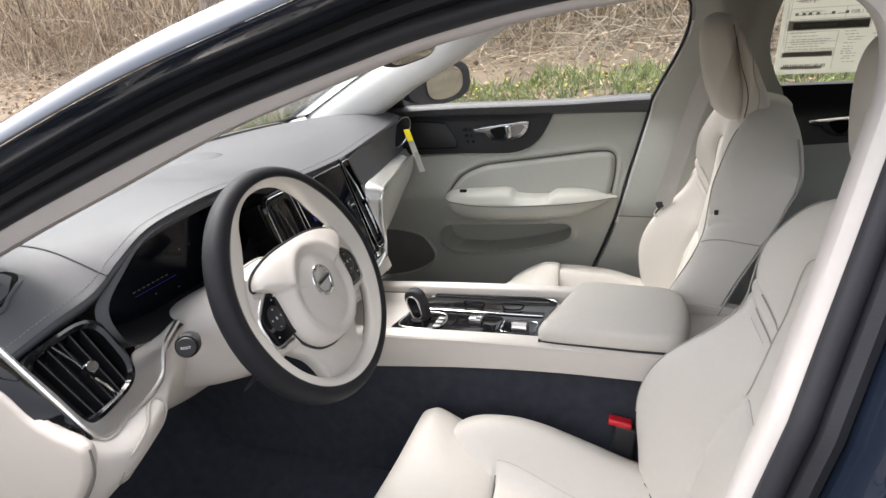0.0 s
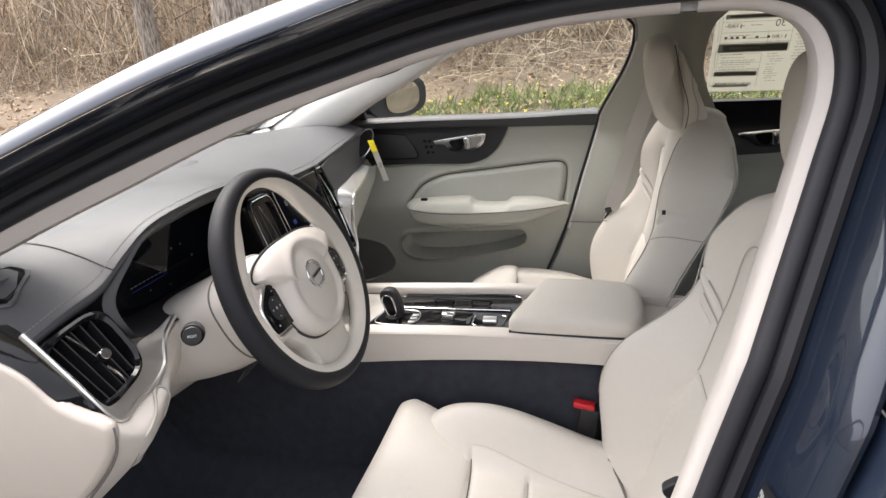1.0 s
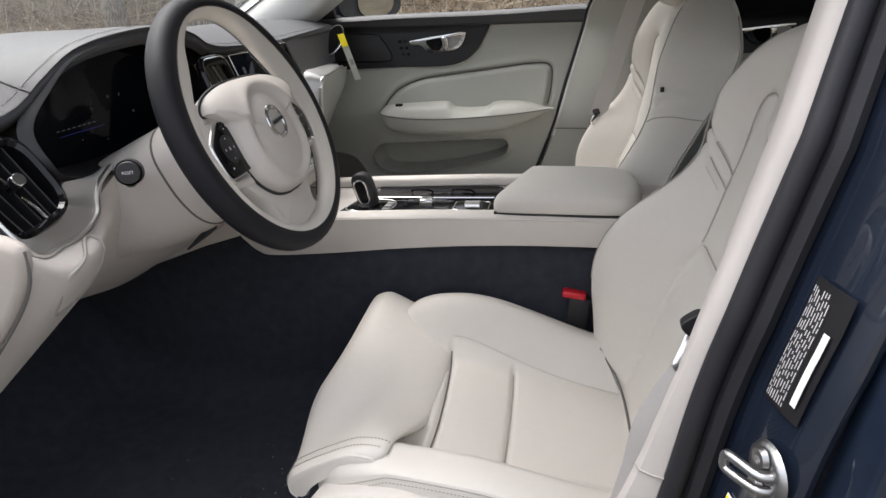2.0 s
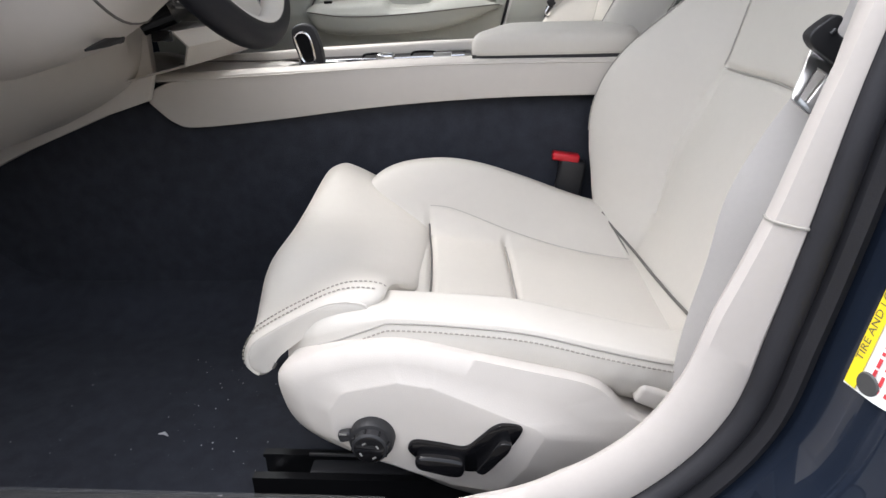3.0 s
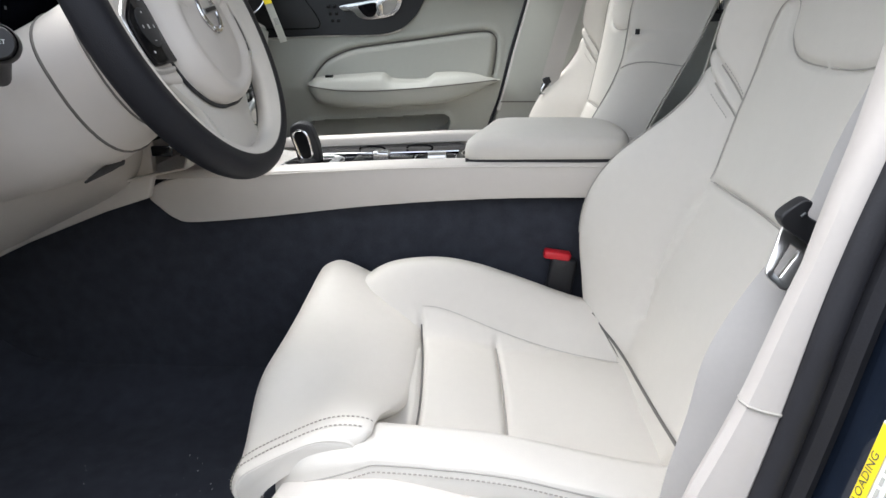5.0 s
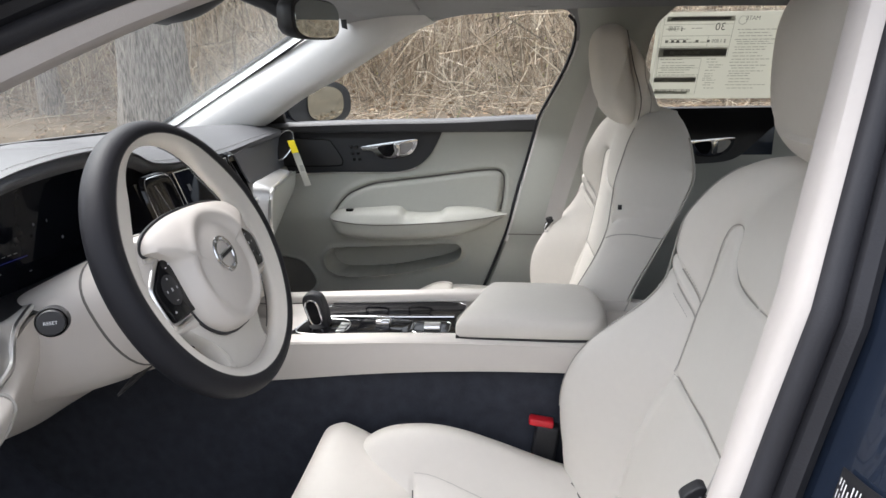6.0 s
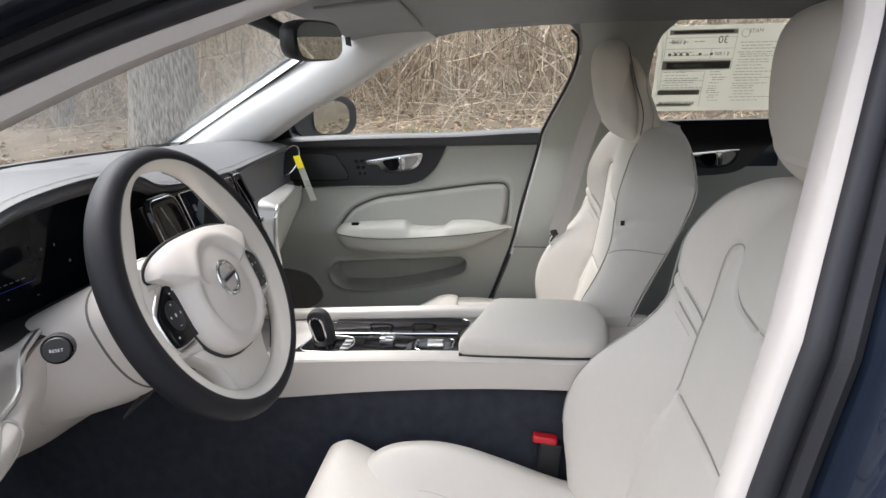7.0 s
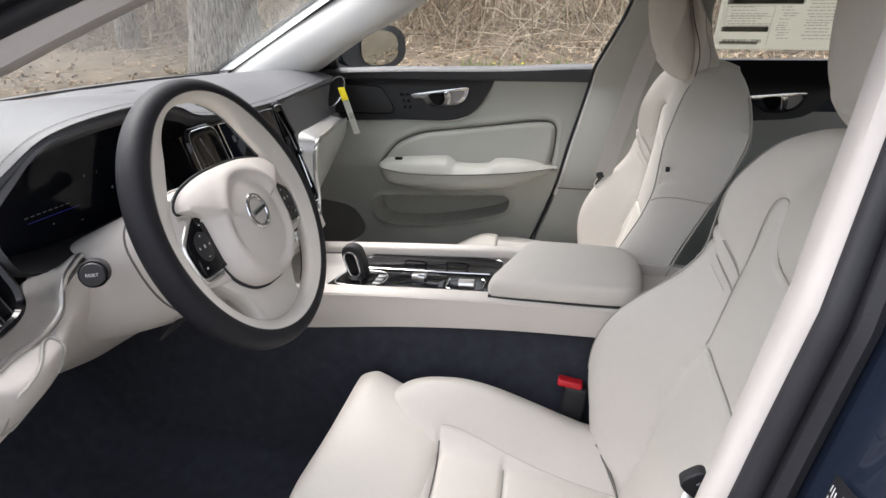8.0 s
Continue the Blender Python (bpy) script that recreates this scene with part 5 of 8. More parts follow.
part("foot", tube_bm([(-0.46, 0.78, 0.985), (-0.455, 0.86, 0.978), (-0.445, 0.93, 0.982)], 0.028, 10, squash=(0.6, 1.4)), M_DARK, wing)
part("sail_panel", plate_bm([(-0.60, 0.745, 0.975), (-0.41, 0.745, 0.985), (-0.415, 0.725, 1.045), (-0.46, 0.725, 1.035)], (0, 0.02, 0), 0.004), M_DARK, wing, "black triangular panel")

# ---- far rear door ----
rdoor = thing("rear_door", (1.0, 0.75, 0.25), "shut rear door on the far side with a price sheet in its window", "car door")
rows = []
for z in np.linspace(0.30, 0.885, 30):
    y = y_far(z) + 0.012 + 0.006 * math.exp(-((z - 0.83) / 0.004) ** 2) - 0.006 * smooth(0.80, 0.84, z)
    rows.append([(x, y, z) for x in np.linspace(0.62, 1.40, 30)])
part("door_panel", grid_bm(rows), M_IVORY_DIM, rdoor, "ivory rear door panel")
rows = []
for x, zb in spline([(0.62, 0.850), (0.72, 0.855), (0.80, 0.860), (0.88, 0.866), (0.925, 0.882), (0.966, 0.919), (1.01, 0.962), (1.04, 1.0)], 40):
    zt = 1.018
    rows.append([(x, y_far(zb) + 0.02, zb)] + [(x, y_far(z) + 0.002, z) for z in np.linspace(zb, zt, 8)] + [(x, y_far(zt) + 0.03, zt + 0.003)])
part("upper_trim", grid_bm(rows), M_BLACKTRIM, rdoor, "black upper door trim")
rows = [[(x, y_far(0.96) + 0.016, z) for z in (0.88, 0.95, 1.016)] for x in (1.02, 1.2, 1.4)]
part("rear_upper_panel", grid_bm(rows), M_IVORY_DIM, rdoor)
handle_bezel("door_handle", 0.752, 0.905, 0.908, 0.912, y_far(0.92) - 0.008, rdoor)
part("pane", thick(grid_bm([[(x0 + (x1 - x0) * u, y_far(z) + 0.035, z) for u in np.linspace(0, 1, 8)] for z, x0, x1 in ((1.0, 0.60, 1.3), (1.10, 0.6, 1.28), (1.20, 0.6, 1.25), (1.29, 0.6, 1.2))]), 0.003), M_GLASS, rdoor, "clear rear side window").visible_shadow = False


def sheet_point(u, v, lift=0.0):
    """A place on the price sheet: u to the rear, v up, both 0 to 1."""
    z = 1.046 + 0.218 * v - 0.004 * u
    x = 0.656 + 0.335 * u
    return (x, y_far(z) + 0.028 - lift, z)


def sheet_quad(u0, u1, v0, v1, lift):
    b = bmesh.new()
    b.faces.new([b.verts.new(sheet_point(u, v, lift)) for u, v in ((u0, v0), (u1, v0), (u1, v1), (u0, v1))])
    return b


sheet = tagged(part("price_sheet", thick(grid_bm([[sheet_point(u, v, 0.001 * math.sin(u * 9)) for u in np.linspace(0, 1, 16)] for v in np.linspace(0, 1, 10)]), 0.0006), M_PAPER), "cream printed price sheet taped inside the rear window", "paper sheet")
for nm, q, m in (("border", (0.03, 0.035, 0.03, 0.97), M_WHITE), ("heading_bar", (0.10, 0.54, 0.915, 0.945), M_SHEETDARK), ("dark_bar", (0.08, 0.56, 0.515, 0.59), M_SHEETDARK), ("dark_bar", (0.13, 0.36, 0.535, 0.57), M_SHEETINK),
                 ("dark_bar", (0.04, 0.37, 0.20, 0.255), M_SHEETINK), ("pale_bar", (0.045, 0.32, 0.055, 0.09), M_SHEETINK)):
    part(nm, sheet_quad(*q, 0.003), m, sheet, flat=True)
part("clear_sleeve", grid_bm([[sheet_point(-0.05 + 1.09 * u, -0.05 + 1.08 * v, -0.003) for u in np.linspace(0, 1, 6)] for v in np.linspace(0, 1, 5)]), M_SLEEVE, sheet, "clear plastic sleeve").visible_shadow = False
lines = bmesh.new()
rnd = random.Random(4)


def add_quad(b, u0, u1, v0, v1, lift=0.0025):
    b.faces.new([b.verts.new(sheet_point(u, v, lift)) for u, v in ((u0, v0), (u1, v0), (u1, v1), (u0, v1))])


for u0, u1, v0, v1 in ((0.06, 0.38, 0.28, 0.47), (0.42, 0.56, 0.12, 0.47), (0.60, 0.93, 0.10, 0.80), (0.07, 0.22, 0.79, 0.84), (0.26, 0.40, 0.80, 0.82), (0.09, 0.40, 0.645, 0.70)):
    v = v1
    while v > v0:
        u = u0 + rnd.uniform(0, 0.03)
        e = u0 + (u1 - u0) * rnd.uniform(0.5, 1.0)
        while u < e:
            k = min(rnd.uniform(0.015, 0.05), e - u)
            add_quad(lines, u, u + k, v, v + 0.008)
            u += k + 0.008
        v -= rnd.uniform(0.022, 0.04)
tagged(part("print", lines, M_SHEETINK, sheet, flat=True), "rows of unreadable grey print", kind="stuff")
rules = bmesh.new()
for u0, u1, v in ((0.05, 0.57, 0.865), (0.05, 0.57, 0.74), (0.05, 0.57, 0.62), (0.05, 0.38, 0.48), (0.05, 0.38, 0.37), (0.05, 0.38, 0.27)):
    add_quad(rules, u0, u1, v, v + 0.004)
for u, v0, v1 in ((0.05, 0.27, 0.93), (0.38, 0.05, 0.48), (0.57, 0.5, 0.93), (0.40, 0.62, 0.74)):
    add_quad(rules, u, u + 0.003, v0, v1)
tagged(part("ruled_line", rules, M_SHEETINK, sheet, flat=True), kind="stuff")


def text_bm(body, size, place):
    """Letters in the built-in font, flat, each point sent through place(x, y)."""
    cu = bpy.data.curves.new("letters", "FONT")
    cu.body, cu.size, cu.align_x, cu.align_y, cu.extrude, cu.resolution_u = body, size, "CENTER", "CENTER", 0.0, 3
    ob = bpy.data.objects.new("letters", cu)
    scene.collection.objects.link(ob)
    bpy.context.view_layer.update()
    me = bpy.data.meshes.new_from_object(ob.evaluated_get(bpy.context.evaluated_depsgraph_get()))
    bpy.data.objects.remove(ob)
    bpy.data.curves.remove(cu)
    b = bmesh.new()
    b.from_mesh(me)
    bpy.data.meshes.remove(me)
    for v in b.verts:
        v.co = place(v.co.x, v.co.y)
    return b


# the sheet is printed to be read from outside, so its writing shows reversed indoors
for body, size, cu_, cv_ in (("30", 0.026, 0.475, 0.835), ("MATE", 0.014, 0.70, 0.925), ("$ 1,000", 0.012, 0.145, 0.815), ("$ 1,800", 0.012, 0.485, 0.68)):
    part("lettering", text_bm(body, size, lambda x, y, a=cu_, b=cv_: sheet_point(a - x / 0.335, b + y / 0.218, 0.0034)), M_SHEETDARK, sheet, flat=True)

code = bmesh.new()
u_ = 0.06
while u_ < 0.34:
    w_ = rnd.choice((0.003, 0.005, 0.008))
    add_quad(code, u_, u_ + w_, 0.075, 0.115, 0.0036)
    u_ += w_ + rnd.choice((0.004, 0.006))
tagged(part("bar_code", code, M_SHEETDARK, sheet, flat=True), "row of dark bars", kind="stuff")
for u0, u1, v0, v1 in ((0.06, 0.15, 0.505, 0.60), (0.045, 0.565, 0.50, 0.61), (0.05, 0.37, 0.205, 0.262), (0.07, 0.57, 0.90, 0.955)):
    part("grey_box", sheet_quad(u0, u1, v0, v1, 0.0018), M_SHEETINK, sheet, flat=True)
icons = bmesh.new()
for u_ in (0.08, 0.125, 0.165, 0.215, 0.31, 0.395):
    add_quad(icons, u_, u_ + 0.022, 0.665, 0.695, 0.0034)
tagged(part("icons", icons, M_SHEETDARK, sheet, flat=True), "row of dark icons", kind="stuff")
part("round_mark", tube_bm([sheet_point(0.63 + 0.030 * math.cos(q), 0.905 + 0.045 * math.sin(q), 0.003) for q in np.linspace(0, 6.2832, 24, endpoint=False)], 0.0006, 5, True), M_SHEETINK, sheet)

# far seat belt
belt_p = thing("seat_belt", (0.42, 0.63, 0.70), "ivory seat belt with dark tongue on the far door pillar", "seat belt")
a = spline([(0.535, 0.545, 1.20), (0.503, 0.580, 1.09), (0.474, 0.598, 1.00), (0.440, 0.600, 0.88), (0.406, 0.602, 0.750), (0.398, 0.605, 0.715)], 24)
part("webbing", thick(grid_bm([[p + np.array([-0.022, -0.004, 0.003]), p + np.array([0.0, -0.010, 0]), p + np.array([0.022, -0.012, -0.003])] for p in a]), 0.0015), M_BELT, belt_p)
part("tongue_grip", box_bm((0.042, 0.016, 0.022), (0.402, 0.600, 0.728), 0.006, 3, Euler((0, radians(-25), 0)).to_matrix()), M_DARK, belt_p, "black plastic tongue grip")
part("tongue", tube_bm(spline([(0.390, 0.598, 0.722), (0.378, 0.596, 0.700), (0.384, 0.596, 0.690), (0.396, 0.596, 0.694), (0.405, 0.598, 0.718)], 20), 0.003, 8), M_CHROME, belt_p, "chrome tongue plate")
a = spline([(0.40, 0.640, 0.715), (0.385, 0.645, 0.60), (0.40, 0.648, 0.45)], 16)
part("lap_webbing", thick(grid_bm([[p + np.array([-0.017, -0.006, 0]), p + np.array([0.017, -0.004, 0])] for p in a]), 0.0015), M_DARK, belt_p)

# driver's seat belt
belt_d = thing("seat_belt", (0.48, -0.60, 0.66), "ivory seat belt with chrome tongue hanging beside the driver seat", "seat belt")
lo_e = spline([(0.640, -0.545, 1.10), (0.575, -0.575, 0.93), (0.520, -0.592, 0.80), (0.497, -0.597, 0.725), (0.455, -0.604, 0.655), (0.430, -0.610, 0.600), (0.421, -0.612, 0.539), (0.408, -0.613, 0.466), (0.402, -0.616, 0.40)], 48)
hi_e = spline([(0.680, -0.560, 1.09), (0.618, -0.590, 0.92), (0.562, -0.612, 0.785), (0.540, -0.622, 0.705), (0.497, -0.630, 0.640), (0.472, -0.640, 0.585), (0.458, -0.644, 0.530), (0.438, -0.644, 0.46), (0.425, -0.644, 0.40)], 48)
part("webbing", thick(grid_bm([lo_e, lo_e * 0.5 + hi_e * 0.5 + np.array([-0.002, -0.003, 0]), hi_e]), 0.0015), M_BELT, belt_d)
tongue_y = -0.624
grip_o = [(0.466, 0.738), (0.469, 0.729), (0.478, 0.722), (0.490, 0.714), (0.503, 0.707), (0.506, 0.714), (0.504, 0.727), (0.494, 0.733), (0.486, 0.739), (0.488, 0.748), (0.484, 0.751), (0.478, 0.749)]
part("tongue_grip", plate_bm([(x, tongue_y + 0.008, z) for x, z in spline(grip_o, 44, True)], (0, -0.014, 0), 0.005, 4), M_DARK, belt_d, "black plastic tongue grip")
part("grip_rib", tube_bm([(0.480, tongue_y - 0.007, 0.738), (0.483, tongue_y - 0.007, 0.741)], 0.0012, 6), M_PRINT, belt_d)
TONGUE = [[np.array(q) for q in ring] for ring in (
    ((0.477, 0.724), (0.502, 0.709), (0.4955, 0.701), (0.478, 0.6795), (0.475, 0.6775), (0.471, 0.6785), (0.462, 0.686), (0.4605, 0.689), (0.4615, 0.693)),
    ((0.4815, 0.710), (0.488, 0.7055), (0.4855, 0.7025), (0.4715, 0.6875), (0.4705, 0.6868), (0.4700, 0.6870), (0.4675, 0.6895), (0.4670, 0.6905), (0.4678, 0.692)))]


def tongue_ring(k, y):
    """The tongue's outline, from its outer edge (k = 0) to its slot (k = 1)."""
    mid = [(1 - k) * o + k * i_ for o, i_ in zip(*TONGUE)]
    return [(x, y + 0.6 * (z - 0.70), z) for x, z in mid]


part("tongue_plate", grid_bm([tongue_ring(0, tongue_y + 0.0012), tongue_ring(0, tongue_y - 0.0008), tongue_ring(0.12, tongue_y - 0.0018), tongue_ring(0.88, tongue_y - 0.0018), tongue_ring(1, tongue_y - 0.0008), tongue_ring(1, tongue_y + 0.0012), tongue_ring(0, tongue_y + 0.0012)], True), M_SATIN, belt_d, "bright steel tongue plate with a slot")
# buckle beside the seat
buckle = thing("seat_buckle", (0.362, -0.113, 0.26), "black seat belt buckle with a red release button", "buckle")
tilt = Euler((0, radians(8), 0)).to_matrix()
part("body", box_bm((0.044, 0.024, 0.085), (0.362, -0.113, 0.460), 0.006, 3, tilt), M_DARK, buckle)
part("release_button", box_bm((0.045, 0.022, 0.014), (0.355, -0.113, 0.507), 0.004, 3, tilt), M_RED, buckle, "red release button")
part("stalk", box_bm((0.03, 0.012, 0.16), (0.379, -0.113, 0.34), 0.003, 2, tilt), M_DARK, buckle)

# ---- centre console ----
con = thing("center_console", (0.1, 0, 0.22), "ivory centre console with gloss black panel and armrest", "console")
side = spline([(-0.335, 0.612), (-0.318, 0.588), (-0.295, 0.570), (-0.262, 0.563), (-0.14, 0.573), (0.05, 0.594), (0.25, 0.607), (0.55, 0.614), (0.56, 0.640), (0.55, 0.664), (0.20, 0.664), (-0.05, 0.655), (-0.20, 0.648), (-0.30, 0.636)], 80, True)
for q, nm in ((-1, "side_panel"), (1, "side_panel")):
    part(nm, plate_bm([(x, q * 0.124, z) for x, z in side], (0, -q * 0.022, 0), 0.006, 3), M_PLASTIC, con, "ivory plastic console side")
part("tunnel", join_bm(box_bm((2.2, 0.19, 0.40), (0.12, 0, 0.41), 0.02, 3)), M_CARPET, con, "black carpeted tunnel")
# deck: front tray, rims, sunken panel
rows = []
for x in np.linspace(-0.42, 0.56, 40):
    zt = curve1(x, [(-0.42, 0.665), (-0.30, 0.645), (-0.13, 0.647), (0.05, 0.655), (0.20, 0.660), (0.56, 0.660)])
    dip = 0.018 * smooth(-0.40, -0.36, x) * (1 - smooth(-0.15, -0.13, x))
    low_ = 0.016 * smooth(-0.15, -0.125, x)
    rows.append([(x, y, zt - max(dip * (1 - smooth(0.06, 0.085, abs(y))), low_)) for y in np.linspace(-0.106, 0.106, 24)])
part("deck", thick(grid_bm(rows), 0.006), M_PLASTIC, con, "ivory console deck with front tray")
ol = spline([(-0.128, -0.088), (-0.118, -0.094), (0.0, -0.095), (0.19, -0.095), (0.19, 0.0), (0.19, 0.088), (0.0, 0.086), (-0.09, 0.080), (-0.106, 0.03), (-0.118, -0.03)], 60, True)
deck_z = lambda x: 0.646 + 0.03 * x
black = part("control_panel", plate_bm([(x, y, deck_z(x) - 0.002) for x, y in ol], (0, 0, 0.008), 0.0025, 2), M_DECK, con, "gloss black control panel")
# chrome frame on the near side; the far run paints a highlight line
edge = [(x, y, deck_z(x) + 0.0055) for x, y in ol]
part("panel_rim", tube_bm(edge, 0.0012, 6, True), M_CHROME, con, "thin chrome rim, its far run standing in for a highlight")
part("divider", tube_bm([(-0.11, 0.004, 0.660), (0.05, 0.004, 0.664), (0.185, 0.004, 0.668)], 0.0022, 8), M_CHROME, con, "chrome divider strip")
rows = [[(x, y, deck_z(x) + 0.0085 - 0.004 * math.sin((y - 0.008) / 0.080 * math.pi)) for y in np.linspace(0.008, 0.086, 14)] for x in np.linspace(-0.085, 0.185, 20)]
part("cup_lid", thick(grid_bm(rows), 0.0025), M_DECK, con, "gloss black sliding lid over the cup holders")
for x_ in (0.020, 0.110):
    grip_ = spline([(x_ - 0.024, 0.050, deck_z(x_) + 0.0078), (x_ - 0.018, 0.044, deck_z(x_) + 0.013), (x_, 0.042, deck_z(x_) + 0.0145), (x_ + 0.018, 0.044, deck_z(x_) + 0.013), (x_ + 0.024, 0.050, deck_z(x_) + 0.0078)], 20)
    part("lid_lip", tube_bm(grip_, 0.0022, 8), M_DECK, con)
# raised far rim
rows = []
for x in np.linspace(-0.40, 0.44, 40):
    zt = curve1(x, [(-0.40, 0.655), (-0.30, 0.655), (-0.13, 0.664), (0.05, 0.672), (0.20, 0.677), (0.55, 0.680)])
    rows.append([(x, y, zt + o) for y, o in ((0.092, -0.016), (0.0935, -0.004), (0.096, 0.0), (0.100, 0.0015), (0.120, 0.001), (0.125, -0.002), (0.127, -0.012), (0.126, -0.03))])
part("far_rim", thick(grid_bm(rows), 0.002), M_PLASTIC, con, "ivory console rim")
# near rim beside the gear panel and the joint of the front tray
rows = []
for x in np.linspace(-0.32, 0.55, 40):
    zt = curve1(x, [(-0.32, 0.648), (-0.13, 0.655), (0.05, 0.664), (0.20, 0.668), (0.55, 0.668)])
    rows.append([(x, -y, zt + o) for y, o in ((0.094, -0.010), (0.0955, -0.001), (0.099, 0.0015), (0.110, 0.001), (0.120, -0.002), (0.1255, -0.008))])
part("near_rim", thick(grid_bm(rows), 0.002), M_PLASTIC, con, "ivory console rim")
part("tray_joint", tube_bm(spline([(-0.13, 0.090, 0.650), (-0.20, 0.088, 0.646), (-0.27, 0.080, 0.648), (-0.31, 0.050, 0.650), (-0.33, 0.0, 0.652)], 30), 0.0014, 5), M_SEAM_SHADE, con)
# start knob and drive mode roller
knob = part("start_knob", box_bm((0.030, 0.024, 0.020), (0.052, -0.040, 0.668), 0.005, 3), M_CHROME, con, "faceted chrome start knob")
part("knurled_band", join_bm(*[box_bm((0.0012, 0.0252, 0.010), (0.040 + 0.0024 * i, -0.040, 0.665)) for i in range(11)]), M_STEEL, knob)
part("knob_plinth", plate_bm([(x, y, 0.662) for x, y in spline([(0.015, -0.078), (0.095, -0.078), (0.105, -0.04), (0.095, -0.008), (0.015, -0.008), (0.005, -0.04)], 36, True)], (0, 0, 0.003), 0.001), M_DECK, con)
part("drive_mode_roller", tube_bm([(0.135, -0.055, 0.668), (0.165, -0.055, 0.669)], 0.011, 16), M_SATIN, con, "satin roller")
part("roller_surround", tube_bm(spline([(0.118, -0.075, 0.667), (0.175, -0.075, 0.668), (0.182, -0.05, 0.668), (0.175, -0.025, 0.668), (0.118, -0.025, 0.667), (0.112, -0.05, 0.667)], 36, True), 0.0012, 6, True), M_CHROME, con)
part("gear_plate", plate_bm([(x, y, 0.657) for x, y in spline([(-0.105, -0.082), (-0.035, -0.082), (-0.015, -0.05), (-0.03, -0.012), (-0.095, -0.012), (-0.112, -0.045)], 36, True)], (0, 0, 0.004), 0.0015), M_DECK, con)
part("gear_rim", tube_bm([(x, y, 0.6615) for x, y in spline([(-0.105, -0.082), (-0.035, -0.082), (-0.015, -0.05), (-0.03, -0.012), (-0.095, -0.012), (-0.112, -0.045)], 36, True)], 0.0010, 6, True), M_SATIN, con)
part("switch_row", join_bm(*[box_bm((0.016, 0.012, 0.004), (-0.026 + 0.0, -0.070 + 0.017 * i, 0.663), 0.001) for i in range(3)]), M_STEEL, con)
# gear selector: an upright padded loop with a chrome frame and a clear core
g0 = np.array([-0.078, -0.040, 0.660])
knob_o = spline([(-0.012, -0.004), (-0.020, 0.020), (-0.027, 0.046), (-0.024, 0.062), (-0.008, 0.068), (0.008, 0.062), (0.017, 0.042), (0.022, 0.018), (0.020, -0.004)], 40, True)
sel = part("gear_selector", plate_bm([g0 + np.array([x, 0.016, z]) for x, z in knob_o], (0, -0.026, 0), 0.008, 4), M_DARK, con, "upright gear selector with chrome frame and clear core")
core = spline([(-0.008, 0.006), (-0.016, 0.026), (-0.021, 0.044), (-0.016, 0.053), (-0.004, 0.054), (0.004, 0.046), (0.009, 0.026), (0.009, 0.008)], 36, True)
part("chrome_frame", tube_bm([g0 + np.array([x, -0.0105, z]) for x, z in core], 0.0024, 8, True), M_CHROME, sel, "chrome frame")
part("crystal", plate_bm([g0 + np.array([x * 0.9, -0.009, z]) for x, z in core], (0, -0.002, 0)), M_DECK, sel, "dark clear core")
part("gear_boot", ring_bm([(0.024, -0.004), (0.020, 0.002), (0.014, 0.008), (0.0, 0.010)], (-0.077, -0.042, 0.658), (0, 0, 1), 24), M_DARK, sel)
# armrest lid
lid_o = spline([(0.200, -0.106), (0.212, -0.118), (0.30, -0.120), (0.41, -0.120), (0.448, -0.114), (0.466, -0.085), (0.472, -0.02), (0.462, 0.055), (0.440, 0.088), (0.40, 0.098), (0.30, 0.102), (0.262, 0.101), (0.246, 0.088), (0.222, -0.01)], 100, True)
mc_ = np.array((0.34, -0.008))
lr = polar_ring(lid_o, mc_, 110)
rows = []
for k, h in ((0.97, 0.666), (0.995, 0.668), (1.0, 0.673), (1.0, 0.683), (0.99, 0.690), (0.965, 0.6965), (0.92, 0.7010), (0.8, 0.7040), (0.55, 0.7062), (0.25, 0.7070), (0.02, 0.7070)):
    rows.append([(x, y, h + 0.006 * (x - 0.34)) for x, y in mc_ + (lr - mc_) * k])
lid = part("armrest", grid_bm(rows, True, False, True), M_LEATHER2, con, "ivory leather armrest lid", sharp=60)
# dark slab in place of the shade beneath the lid's edge
part("lid_gap_shade", plate_bm([(mc_[0] + (x - mc_[0]) * 0.99, mc_[1] + (y - mc_[1]) * 0.99, 0.664) for x, y in lid_o], (0, 0, 0.008)), M_DARK, con, "dark slab standing in for the shade under the armrest lid")
lid.location.z += 0.004
# the controls stand on the sunk panel
for ob in con.children:
    if ob.name.split(".")[0] in ("divider", "start_knob", "knob_plinth", "drive_mode_roller", "roller_surround", "gear_plate", "gear_rim", "switch_row", "gear_selector"):
        ob.location.z -= 0.008

part("lettering", text_bm("TIRE AND LOADING", 0.0088, lambda x, y: jamb_point(0.570 + x, 0.0318 - y, 0.0030)), M_INK, tyre, flat=True)


# ---- dashboard ----
dash = thing("dashboard", (-0.4, 0, 0.5), "charcoal and ivory dashboard with satin trim and air vents", "dashboard")
